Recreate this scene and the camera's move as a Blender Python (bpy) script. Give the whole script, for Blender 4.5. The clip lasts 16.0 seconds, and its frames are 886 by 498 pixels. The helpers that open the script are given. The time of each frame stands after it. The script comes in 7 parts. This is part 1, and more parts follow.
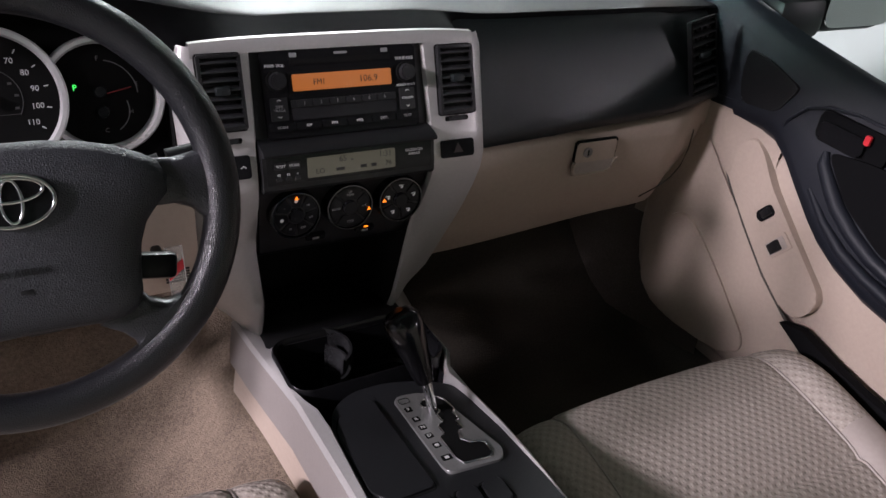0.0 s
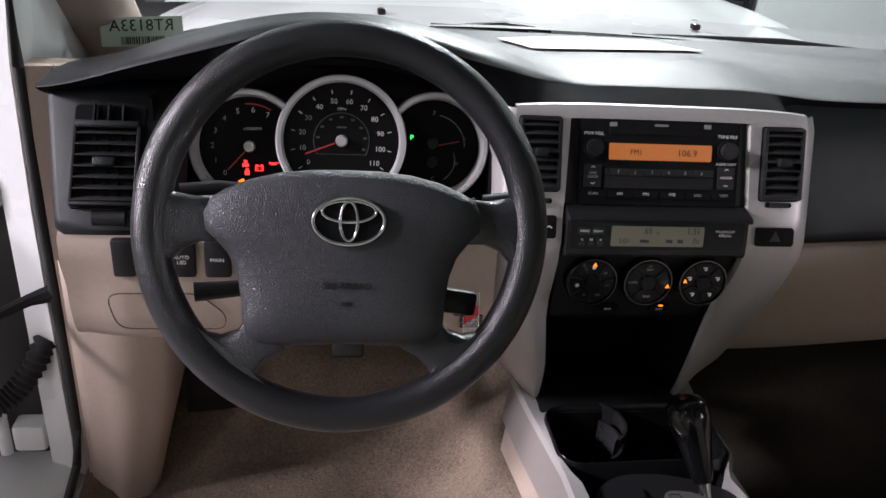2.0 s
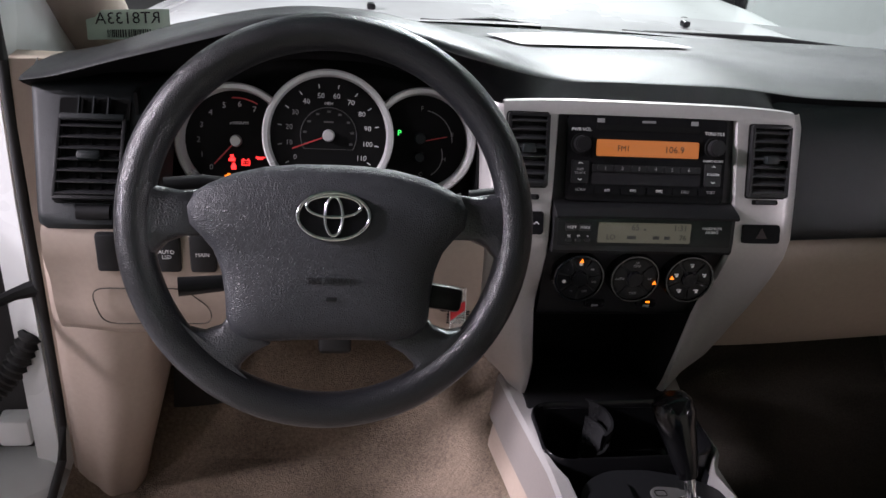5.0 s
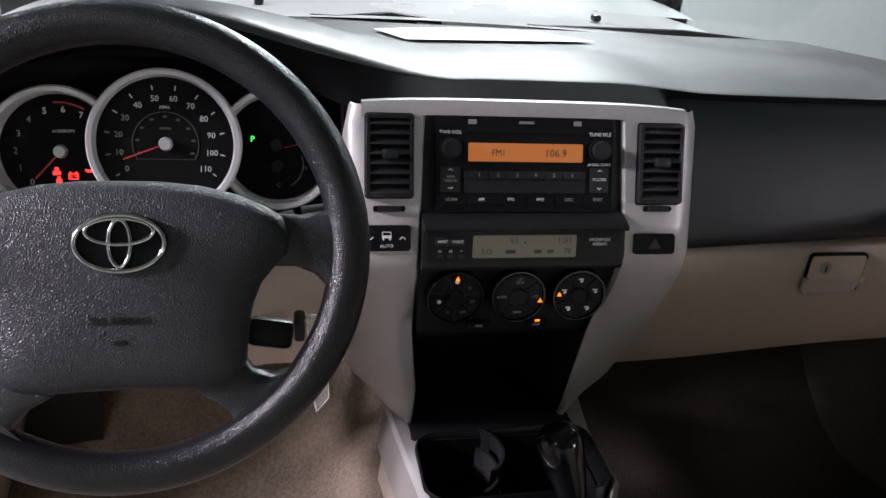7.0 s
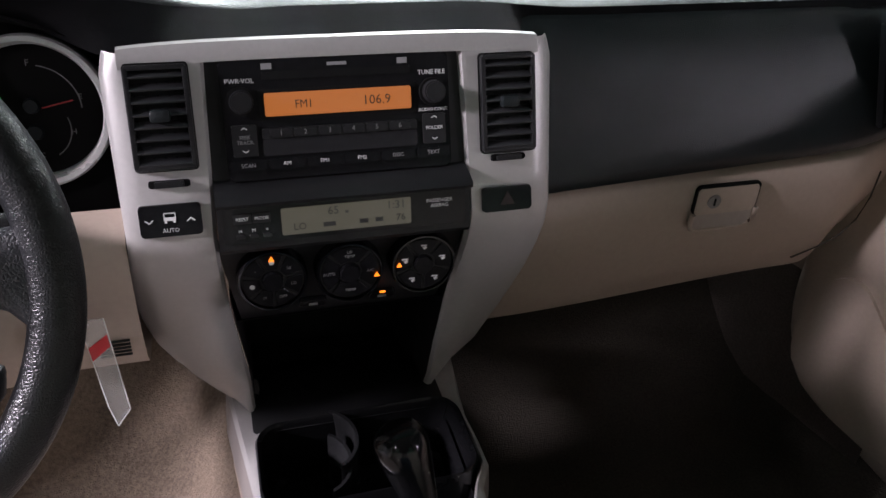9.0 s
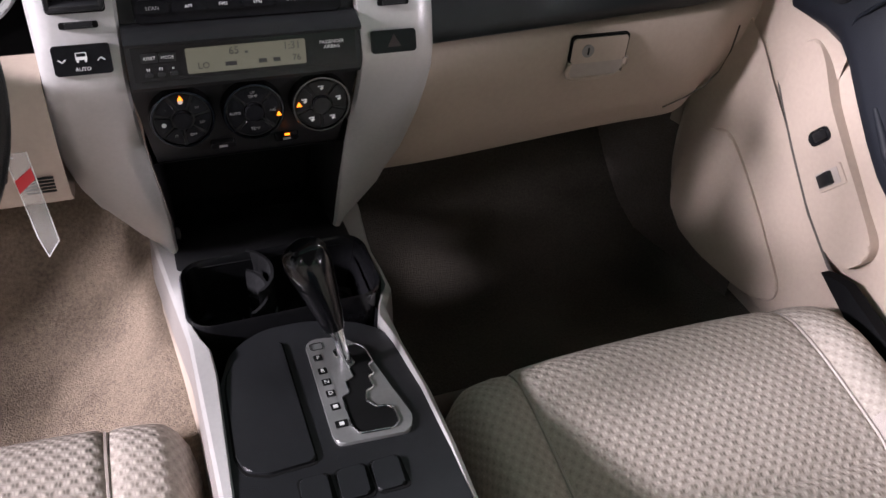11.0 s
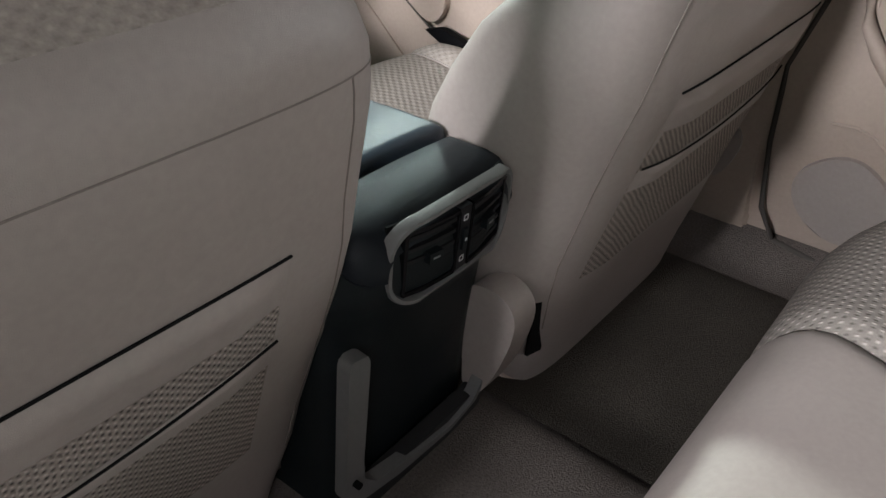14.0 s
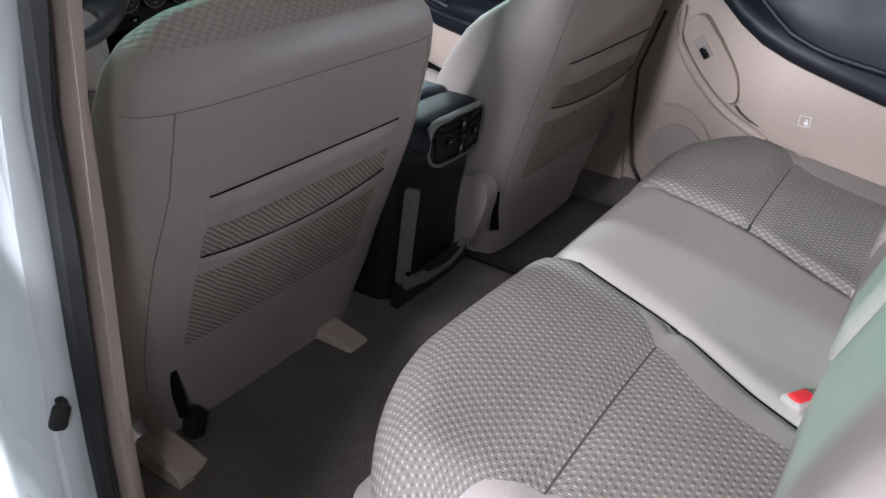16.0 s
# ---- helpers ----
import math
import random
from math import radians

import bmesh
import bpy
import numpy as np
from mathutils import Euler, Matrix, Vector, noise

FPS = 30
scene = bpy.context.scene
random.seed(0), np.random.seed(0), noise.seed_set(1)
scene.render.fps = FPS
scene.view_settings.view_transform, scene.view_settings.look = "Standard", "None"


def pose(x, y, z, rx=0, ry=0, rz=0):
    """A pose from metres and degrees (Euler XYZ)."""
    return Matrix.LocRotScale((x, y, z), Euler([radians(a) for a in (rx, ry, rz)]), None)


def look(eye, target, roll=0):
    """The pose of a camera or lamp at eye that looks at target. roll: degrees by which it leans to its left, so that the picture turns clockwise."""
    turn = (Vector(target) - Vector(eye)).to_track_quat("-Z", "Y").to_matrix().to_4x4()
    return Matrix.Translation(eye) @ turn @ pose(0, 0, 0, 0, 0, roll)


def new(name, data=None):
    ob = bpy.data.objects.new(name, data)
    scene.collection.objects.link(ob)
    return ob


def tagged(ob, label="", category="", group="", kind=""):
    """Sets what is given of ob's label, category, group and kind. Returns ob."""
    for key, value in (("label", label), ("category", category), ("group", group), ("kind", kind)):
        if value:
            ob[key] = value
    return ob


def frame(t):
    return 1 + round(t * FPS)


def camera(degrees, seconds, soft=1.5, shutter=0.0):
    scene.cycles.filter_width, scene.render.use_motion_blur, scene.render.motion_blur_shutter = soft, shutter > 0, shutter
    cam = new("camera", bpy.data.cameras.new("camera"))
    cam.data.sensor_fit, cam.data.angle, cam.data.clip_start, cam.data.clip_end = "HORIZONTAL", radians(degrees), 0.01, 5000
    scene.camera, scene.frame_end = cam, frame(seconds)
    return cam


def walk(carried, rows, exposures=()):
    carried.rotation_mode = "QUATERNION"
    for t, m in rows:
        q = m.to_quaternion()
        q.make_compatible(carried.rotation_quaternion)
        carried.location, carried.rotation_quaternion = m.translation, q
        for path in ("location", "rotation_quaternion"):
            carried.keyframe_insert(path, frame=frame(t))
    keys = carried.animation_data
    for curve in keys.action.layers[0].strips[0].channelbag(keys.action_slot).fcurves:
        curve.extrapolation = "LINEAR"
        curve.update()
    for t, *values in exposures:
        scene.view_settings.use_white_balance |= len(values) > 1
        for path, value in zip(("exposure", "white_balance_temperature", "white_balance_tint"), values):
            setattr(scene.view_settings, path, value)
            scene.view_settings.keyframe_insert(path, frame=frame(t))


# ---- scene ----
cam = camera(58.6, 16.0)
PATH = [
    (0, (-0.362, 0.229, 1.487), (0.54, 1.698, 0.473), 6.5),
    (0.5, (-0.379, 0.23, 1.465), (0.097, 1.899, 0.471), 8.8),
    (1, (-0.377, 0.221, 1.463), (-0.074, 1.972, 0.546), 5.4),
    (1.5, (-0.378, 0.221, 1.46), (-0.122, 1.995, 0.572), 4.1),
    (2, (-0.378, 0.224, 1.459), (-0.128, 2.005, 0.584), 4.2),
    (2.5, (-0.375, 0.223, 1.458), (-0.115, 2.007, 0.591), 4.5),
    (3, (-0.376, 0.225, 1.46), (-0.111, 2.005, 0.588), 4.6),
    (3.5, (-0.377, 0.224, 1.457), (-0.106, 2.004, 0.586), 4.7),
    (4, (-0.375, 0.224, 1.457), (-0.105, 2.003, 0.584), 4.7),
    (6.5, (-0.357, 0.238, 1.46), (-0.072, 2.006, 0.568), 4.9),
    (7, (-0.254, 0.313, 1.436), (0.131, 2.072, 0.565), 4.9),
    (7.5, (-0.161, 0.392, 1.404), (0.348, 2.089, 0.477), 5.5),
    (8, (-0.125, 0.446, 1.405), (0.389, 2.078, 0.368), 3.9),
    (8.2, (-0.117, 0.452, 1.412), (0.386, 2.073, 0.353), 3.6),
    (10.3, (-0.095, 0.407, 1.45), (0.443, 1.929, 0.269), 2.6),
    (10.5, (-0.099, 0.382, 1.44), (0.466, 1.873, 0.232), 3.2),
    (11, (-0.096, 0.314, 1.433), (0.527, 1.732, 0.167), 5.3),
    (11.5, (-0.107, 0.206, 1.407), (0.662, 1.563, 0.156), 9.3),
    (12, (-0.133, 0.079, 1.375), (0.782, 1.346, 0.127), 9.5),
    (12.2, (-0.164, 0.032, 1.355), (0.806, 1.271, 0.12), 9.0),
    (12.5, (-0.22, -0.035, 1.322), (0.834, 1.198, 0.153), 7.2),
    (12.8, (-0.295, -0.079, 1.302), (0.833, 1.106, 0.153), 5.0),
    (13.1, (-0.36, -0.113, 1.262), (0.86, 1.022, 0.156), 1.4),
    (13.6, (-0.462, -0.154, 1.26), (0.808, 0.939, 0.169), 0.1),
    (14, (-0.502, -0.157, 1.275), (0.801, 0.882, 0.17), 1.4),
    (14.5, (-0.563, -0.194, 1.3), (0.758, 0.816, 0.189), 0.3),
    (15, (-0.752, -0.275, 1.332), (0.624, 0.666, 0.226), 1.8),
    (15.4, (-0.916, -0.359, 1.336), (0.479, 0.596, 0.268), 1.4),
    (15.7, (-1.04, -0.423, 1.362), (0.412, 0.526, 0.366), 2.8),
    (16, (-1.177, -0.497, 1.377), (0.308, 0.446, 0.425), 2.9),
]
EXPO = [(0.0, -0.3, 6600, 15), (1.0, -0.15, 6550, 14), (4.2, -0.15, 6550, 14), (7.0, -0.15, 6450, 13), (8.0, -0.15, 6500, 15), (10.3, 0.35, 6500, 13), (11.0, 0.65, 6500, 12), (11.5, 0.6, 6500, 11), (12.0, 0.1, 6400, 9), (12.5, -0.25, 6300, 6), (13.1, -0.4, 6200, 4), (13.6, -0.1, 6500, 0), (14.0, 0.1, 6400, 0), (14.5, 0.25, 6200, 0), (15.0, 0.3, 6100, 1), (15.4, 0.3, 6000, 2), (16.0, 0.0, 5900, 2)]
walk(cam, [(t, look(eye, target, roll)) for t, eye, target, roll in PATH], EXPO)

# ---- light ----
world = bpy.data.worlds.new("garage_air")
scene.world = world
world.use_nodes = True
world.node_tree.nodes["Background"].inputs[0].default_value = (0.8, 0.9, 1.0, 1)
world.node_tree.nodes["Background"].inputs[1].default_value = 0.01


def lamp(x, y, z, sx, sy, power, aim, tint):
    d = bpy.data.lights.new("ceiling_lamp_light", "AREA")
    d.shape, d.size, d.size_y, d.energy, d.color = "RECTANGLE", sx, sy, power, tint
    ob = new("ceiling_lamp_light", d)
    ob.matrix_world = look((x, y, z), aim)
    return ob


# two lamps to the left of the open doors, one ahead beyond the windscreen with a weak one to its left, one behind left,
# one far off to the right, and one added to brighten the partition
WHITE, GREEN = (0.96, 0.90, 1.0), (0.90, 0.99, 1.0)
LAMPS = [
    (-5.1, 0.14, 3.30, 0.5, 0.5, 380, WHITE),
    (-5.1, 0.95, 3.05, 0.5, 0.5, 500, WHITE),
    (1.15, 5.0, 3.75, 0.4, 0.5, 370, GREEN),
    (-2.3, 4.8, 3.75, 0.4, 0.5, 30, GREEN),
    (-3.6, -2.6, 3.9, 0.5, 1.0, 65, WHITE),
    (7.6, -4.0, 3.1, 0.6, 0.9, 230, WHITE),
    # extra lamp, added to lift the pale partition
    (4.6, 3.9, 3.9, 0.4, 0.5, 90, GREEN),
]
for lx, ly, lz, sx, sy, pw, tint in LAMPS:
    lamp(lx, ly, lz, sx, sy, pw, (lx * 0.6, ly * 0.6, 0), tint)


# ---- materials ----
def mat(name, color, rough=0.6, metal=0.0, spec=0.5, coat=0.0):
    m = bpy.data.materials.new(name)
    m.use_nodes = True
    b = m.node_tree.nodes["Principled BSDF"]
    b.inputs["Base Color"].default_value = (*color, 1)
    b.inputs["Roughness"].default_value = rough
    b.inputs["Metallic"].default_value = metal
    b.inputs["Specular IOR Level"].default_value = spec
    b.inputs["Coat Weight"].default_value = coat
    m["c"] = color
    return m


def N(m, kind, op="", **values):
    n = m.node_tree.nodes.new(kind)
    if op:
        n.operation = op
    for k, v in values.items():
        n.inputs[k].default_value = v
    return n


def L(m, a, b):
    m.node_tree.links.new(a, b)


def coords(m, scale=(1, 1, 1)):
    tc = N(m, "ShaderNodeTexCoord")
    mp = N(m, "ShaderNodeMapping")
    mp.inputs["Scale"].default_value = scale
    L(m, tc.outputs["Object"], mp.inputs["Vector"])
    return mp.outputs["Vector"]


def vary(m, amount=0.25, scale=3.0, fine=90.0, bump=0.0, bump_scale=700.0, rough_var=0.12, voronoi=False, dist=0.0006, stretch=None):
    """Two scales of colour variation, wear in the gloss and a fine relief."""
    b = m.node_tree.nodes["Principled BSDF"]
    v = coords(m)
    big, small = N(m, "ShaderNodeTexNoise", Scale=scale, Detail=4.0), N(m, "ShaderNodeTexNoise", Scale=fine, Detail=3.0)
    L(m, v, big.inputs["Vector"]), L(m, v, small.inputs["Vector"])
    add = N(m, "ShaderNodeMath", "ADD")
    L(m, big.outputs["Fac"], add.inputs[0]), L(m, small.outputs["Fac"], add.inputs[1])
    ramp = N(m, "ShaderNodeMapRange")
    for i, x in enumerate((0.6, 1.4, 1 - amount, 1 + amount)):
        ramp.inputs[i + 1].default_value = x
    L(m, add.outputs[0], ramp.inputs[0])
    mix = N(m, "ShaderNodeVectorMath", "SCALE")
    mix.inputs[0].default_value = m["c"]
    L(m, ramp.outputs[0], mix.inputs["Scale"])
    L(m, mix.outputs[0], b.inputs["Base Color"])
    if rough_var:
        rr = N(m, "ShaderNodeMapRange")
        r0 = b.inputs["Roughness"].default_value
        for i, x in enumerate((0.3, 0.7, max(0.03, r0 - rough_var), min(1, r0 + rough_var))):
            rr.inputs[i + 1].default_value = x
        L(m, big.outputs["Fac"], rr.inputs[0])
        L(m, rr.outputs[0], b.inputs["Roughness"])
    if bump:
        if stretch:
            v = coords(m, stretch)
        bn = N(m, "ShaderNodeBump", Strength=bump, Distance=dist)
        if voronoi:
            t = N(m, "ShaderNodeTexVoronoi", Scale=bump_scale)
            t.feature = "DISTANCE_TO_EDGE"
            wob = N(m, "ShaderNodeTexNoise", Scale=bump_scale * 0.35, Detail=2.0)
            L(m, v, wob.inputs["Vector"])
            mixv = N(m, "ShaderNodeMixRGB")
            mixv.inputs[0].default_value = 0.0022
            L(m, v, mixv.inputs[1]), L(m, wob.outputs["Color"], mixv.inputs[2])
            L(m, mixv.outputs[0], t.inputs["Vector"])
            L(m, t.outputs["Distance"], bn.inputs["Height"])
        else:
            t = N(m, "ShaderNodeTexNoise", Scale=bump_scale, Detail=3.0)
            L(m, v, t.inputs["Vector"])
            L(m, t.outputs["Fac"], bn.inputs["Height"])
        L(m, bn.outputs["Normal"], b.inputs["Normal"])
    return m


M = {}
M["wall"] = vary(mat("garage_wall_paint", (0.58, 0.63, 0.61), 0.8), 0.05, 0.6, 12, 0.2, 60)
# Out-of-view walls and ceiling, kept dark to cut bounce into the car
M["wall_dim"] = vary(mat("unseen_wall_dark_grey", (0.17, 0.18, 0.178), 0.8), 0.08, 0.6, 12, 0.2, 60)
M["concrete"] = vary(mat("garage_concrete", (0.13, 0.13, 0.128), 0.5), 0.2, 0.8, 20, 0.3, 90)
M["paint"] = vary(mat("white_car_paint", (0.72, 0.74, 0.73), 0.25, coat=0.6), 0.03, 2, 40)
M["dark"] = vary(mat("charcoal_grained_plastic", (0.0075, 0.0105, 0.0115), 0.46, spec=0.30), 0.2, 4, 120, 0.55, 520, voronoi=True)
# Near-black without gloss: shade under the dash edge and in door recesses
M["brow"] = vary(mat("near_black_shade", (0.005, 0.005, 0.0055), 0.85, spec=0.06), 0.2, 4, 120, 0.4, 500, voronoi=True)
M["slat"] = vary(mat("satin_charcoal_louvre", (0.022, 0.022, 0.024), 0.35), 0.15, 6, 160)
M["deck"] = vary(mat("charcoal_dash_top_skin", (0.010, 0.0115, 0.0125), 0.46, spec=0.5), 0.2, 4, 120, 0.6, 480, voronoi=True)
M["black"] = vary(mat("satin_black_plastic", (0.012, 0.012, 0.013), 0.40, spec=0.28), 0.2, 6, 160, 0.15, 900)
M["gloss"] = vary(mat("gloss_black_plastic", (0.008, 0.008, 0.009), 0.16, spec=0.22), 0.2, 6, 160, rough_var=0.05)
# Near-black for dark faces, and for shade put into gaps and recesses
M["void"] = mat("black_and_recess_shade", (0.007, 0.007, 0.007), 0.9, spec=0.1)
M["plate"] = vary(mat("black_grained_console_plate", (0.012, 0.0125, 0.014), 0.38, spec=0.4), 0.2, 5, 140, 0.45, 620, voronoi=True)
M["silver"] = vary(mat("silver_painted_plastic", (0.45, 0.435, 0.425), 0.38, metal=0.35), 0.06, 4, 200, 0.12, 1500, rough_var=0.06)
# Darker copy of the silver; dim light on the console's rear is in it
M["silver_grey"] = vary(mat("darkened_silver_plastic", (0.20, 0.195, 0.19), 0.42, metal=0.3), 0.08, 4, 200, 0.12, 1500, rough_var=0.06)
M["ring"] = vary(mat("satin_silver_ring", (0.70, 0.70, 0.69), 0.3, metal=0.35), 0.05, 8, 200, rough_var=0.05)
M["chrome"] = vary(mat("chrome", (0.75, 0.75, 0.76), 0.14, metal=1.0), 0.03, 9, 200, rough_var=0.04)
M["beige"] = vary(mat("beige_grained_plastic", (0.41, 0.33, 0.272), 0.55), 0.07, 3, 150, 0.4, 650, voronoi=True)
M["vinyl"] = vary(mat("taupe_vinyl", (0.345, 0.298, 0.268), 0.5), 0.08, 4, 150, 0.35, 800, voronoi=True)
M["leather"] = vary(mat("wheel_grained_urethane", (0.029, 0.031, 0.036), 0.44, spec=0.45), 0.2, 5, 150, 0.8, 480, rough_var=0.03, voronoi=True, dist=0.0012)
M["rim"] = vary(mat("worn_grained_wheel_rim", (0.0105, 0.011, 0.013), 0.33, spec=0.55), 0.2, 5, 150, 0.7, 480, rough_var=0.04, voronoi=True, dist=0.0008)
M["spoke"] = vary(mat("grained_spoke_skin", (0.024, 0.025, 0.029), 0.36, spec=0.6), 0.2, 5, 150, 0.75, 400, rough_var=0.04, voronoi=True, dist=0.0009)
M["lid"] = vary(mat("slate_armrest_vinyl", (0.034, 0.049, 0.064), 0.37, spec=0.42), 0.1, 5, 120, 0.4, 620, rough_var=0.02, dist=0.0010, stretch=(1.0, 0.22, 1.0))
M["cap"] = vary(mat("dark_slate_vinyl", (0.010, 0.0125, 0.016), 0.48, spec=0.22), 0.1, 5, 120, 0.5, 760, rough_var=0.02, voronoi=True, dist=0.0005, stretch=(0.3, 1.0, 1.0))
M["carpet"] = vary(mat("taupe_carpet", (0.20, 0.155, 0.118), 0.95, spec=0.1), 0.5, 9, 190, 1.0, 420, 0.0, dist=0.004)
# Mat brown taken down so the passenger side's shade is in the colour
M["carpet_shaded"] = vary(mat("shade_darkened_floor_mat", (0.055, 0.048, 0.040), 0.95, spec=0.1), 0.4, 7, 260, 1.0, 420, 0.0, dist=0.003)
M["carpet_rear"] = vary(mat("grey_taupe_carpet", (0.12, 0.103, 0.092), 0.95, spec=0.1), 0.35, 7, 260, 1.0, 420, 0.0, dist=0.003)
M["rubber"] = vary(mat("black_rubber", (0.015, 0.015, 0.015), 0.65), 0.2, 6, 100)
M["paper"] = vary(mat("white_paper", (0.8, 0.8, 0.78), 0.7), 0.03, 5, 60)
M["red"] = vary(mat("red_buckle_plastic", (0.65, 0.03, 0.04), 0.4), 0.1, 9, 90)
# Darker than a pale lining, so less light bounces inside the cabin
M["headliner"] = vary(mat("grey_headliner_cloth", (0.22, 0.21, 0.19), 0.95), 0.08, 4, 200, 0.4, 900)
M["clear"] = vary(mat("smoked_clear_plastic", (0.02, 0.02, 0.022), 0.08), 0.1, 8, 90, rough_var=0.04)
M["white_ink"] = mat("white_print", (0.75, 0.75, 0.74), 0.6)
M["grey_ink"] = mat("grey_print", (0.25, 0.25, 0.25), 0.6)
M["dim_ink"] = mat("dim_print", (0.06, 0.06, 0.06), 0.6)
M["dark_ink"] = mat("black_print", (0.02, 0.02, 0.02), 0.6)
M["tag"] = vary(mat("pale_green_card", (0.55, 0.66, 0.55), 0.6), 0.05, 9, 90)
M["metal"] = vary(mat("bare_steel", (0.4, 0.4, 0.4), 0.4, metal=0.9), 0.15, 9, 90)


def glow(name, color, strength):
    m = mat(name, (0.02, 0.02, 0.02), 0.4)
    b = m.node_tree.nodes["Principled BSDF"]
    b.inputs["Emission Color"].default_value = (*color, 1)
    b.inputs["Emission Strength"].default_value = strength
    return m


M["orange_lcd"] = glow("amber_radio_display", (1.0, 0.30, 0.06), 0.42)
M["lcd"] = glow("grey_green_clock_display", (0.75, 0.70, 0.50), 0.085)
M["led_orange"] = glow("amber_indicator", (1.0, 0.22, 0.01), 2.2)
M["led_red"] = glow("red_warning_lamp", (1.0, 0.03, 0.03), 3.0)
M["led_green"] = glow("green_gear_lamp", (0.05, 1.0, 0.15), 2.0)

glass = bpy.data.materials.new("car_glass")
glass.use_nodes = True
gb = glass.node_tree.nodes["Principled BSDF"]
for key, value in (("Transmission Weight", 1.0), ("Roughness", 0.0), ("IOR", 1.02), ("Base Color", (0.93, 0.98, 0.95, 1))):
    gb.inputs[key].default_value = value
M["glass"] = glass
# green shade band along the top of the windscreen: it colours the light that passes
band = bpy.data.materials.new("green_shade_band")
band.use_nodes = True
bt = band.node_tree.nodes.new("ShaderNodeBsdfTransparent")
bu = band.node_tree.nodes.new("ShaderNodeTexCoord")
bs = band.node_tree.nodes.new("ShaderNodeSeparateXYZ")
br = band.node_tree.nodes.new("ShaderNodeMapRange")
bx = band.node_tree.nodes.new("ShaderNodeMixRGB")
br.inputs[1].default_value, br.inputs[2].default_value = 0.18, 0.27
bx.inputs[1].default_value, bx.inputs[2].default_value = (0.34, 0.86, 0.68, 1), (0.95, 1.0, 0.98, 1)
for a, b in ((bu.outputs["UV"], bs.inputs[0]), (bs.outputs["Y"], br.inputs[0]), (br.outputs[0], bx.inputs[0]), (bx.outputs[0], bt.inputs["Color"])):
    band.node_tree.links.new(a, b)
band.node_tree.links.new(bt.outputs[0], band.node_tree.nodes["Material Output"].inputs["Surface"])
M["shade_band"] = band


def woven(name, color, pu=0.0115, pv=0.0155, contrast=0.34, relief=0.0016, sharp=1.0, hollow=1.0):
    """Seat cloth on the surface's own metre grid: staggered raised light dashes with dark hollows between them."""
    m = mat(name, color, 0.85, spec=0.2)
    b = m.node_tree.nodes["Principled BSDF"]
    tc = N(m, "ShaderNodeTexCoord")
    wob = N(m, "ShaderNodeTexNoise", Scale=30.0, Detail=2.0)
    L(m, tc.outputs["UV"], wob.inputs["Vector"])
    mixv = N(m, "ShaderNodeMixRGB")
    mixv.inputs[0].default_value = 0.006
    L(m, tc.outputs["UV"], mixv.inputs[1]), L(m, wob.outputs["Color"], mixv.inputs[2])
    sep = N(m, "ShaderNodeSeparateXYZ")
    L(m, mixv.outputs[0], sep.inputs[0])
    waves = []
    for out, p in (("X", pu), ("Y", pv)):
        k = N(m, "ShaderNodeMath", "MULTIPLY")
        k.inputs[1].default_value = 2 * math.pi / p
        L(m, sep.outputs[out], k.inputs[0])
        w = N(m, "ShaderNodeMath", "SINE")
        L(m, k.outputs[0], w.inputs[0])
        waves.append(w)
    prod = N(m, "ShaderNodeMath", "MULTIPLY")
    L(m, waves[0].outputs[0], prod.inputs[0]), L(m, waves[1].outputs[0], prod.inputs[1])
    cube = N(m, "ShaderNodeMath", "MULTIPLY")
    mag = N(m, "ShaderNodeMath", "POWER")
    mag.inputs[1].default_value = sharp
    size = N(m, "ShaderNodeMath", "ABSOLUTE")
    L(m, prod.outputs[0], size.inputs[0]), L(m, size.outputs[0], mag.inputs[0]), L(m, prod.outputs[0], cube.inputs[0]), L(m, mag.outputs[0], cube.inputs[1])
    fine = N(m, "ShaderNodeTexNoise", Scale=420.0, Detail=3.0)
    big = N(m, "ShaderNodeTexNoise", Scale=5.0, Detail=3.0)
    L(m, tc.outputs["Object"], fine.inputs["Vector"]), L(m, tc.outputs["Object"], big.inputs["Vector"])
    add = N(m, "ShaderNodeMath", "ADD")
    L(m, fine.outputs["Fac"], add.inputs[0]), L(m, big.outputs["Fac"], add.inputs[1])
    rg = N(m, "ShaderNodeMapRange")
    for i, x in enumerate((0.6, 1.4, 0.8, 1.2)):
        rg.inputs[i + 1].default_value = x
    L(m, add.outputs[0], rg.inputs[0])
    amp = N(m, "ShaderNodeMath", "MULTIPLY")
    amp.inputs[1].default_value = contrast
    low = N(m, "ShaderNodeMath", "MULTIPLY")
    low.inputs[1].default_value = hollow
    L(m, cube.outputs[0], low.inputs[0])
    pick = N(m, "ShaderNodeMath", "MAXIMUM")
    L(m, cube.outputs[0], pick.inputs[0]), L(m, low.outputs[0], pick.inputs[1])
    L(m, pick.outputs[0], amp.inputs[0])
    tot = N(m, "ShaderNodeMath", "ADD")
    L(m, amp.outputs[0], tot.inputs[0]), L(m, rg.outputs[0], tot.inputs[1])
    sc = N(m, "ShaderNodeVectorMath", "SCALE")
    sc.inputs[0].default_value = color
    L(m, tot.outputs[0], sc.inputs["Scale"])
    L(m, sc.outputs[0], b.inputs["Base Color"])
    bn = N(m, "ShaderNodeBump", Strength=0.9, Distance=relief)
    L(m, cube.outputs[0], bn.inputs["Height"]), L(m, bn.outputs["Normal"], b.inputs["Normal"])
    return m


CLOTH = (0.36, 0.315, 0.275)
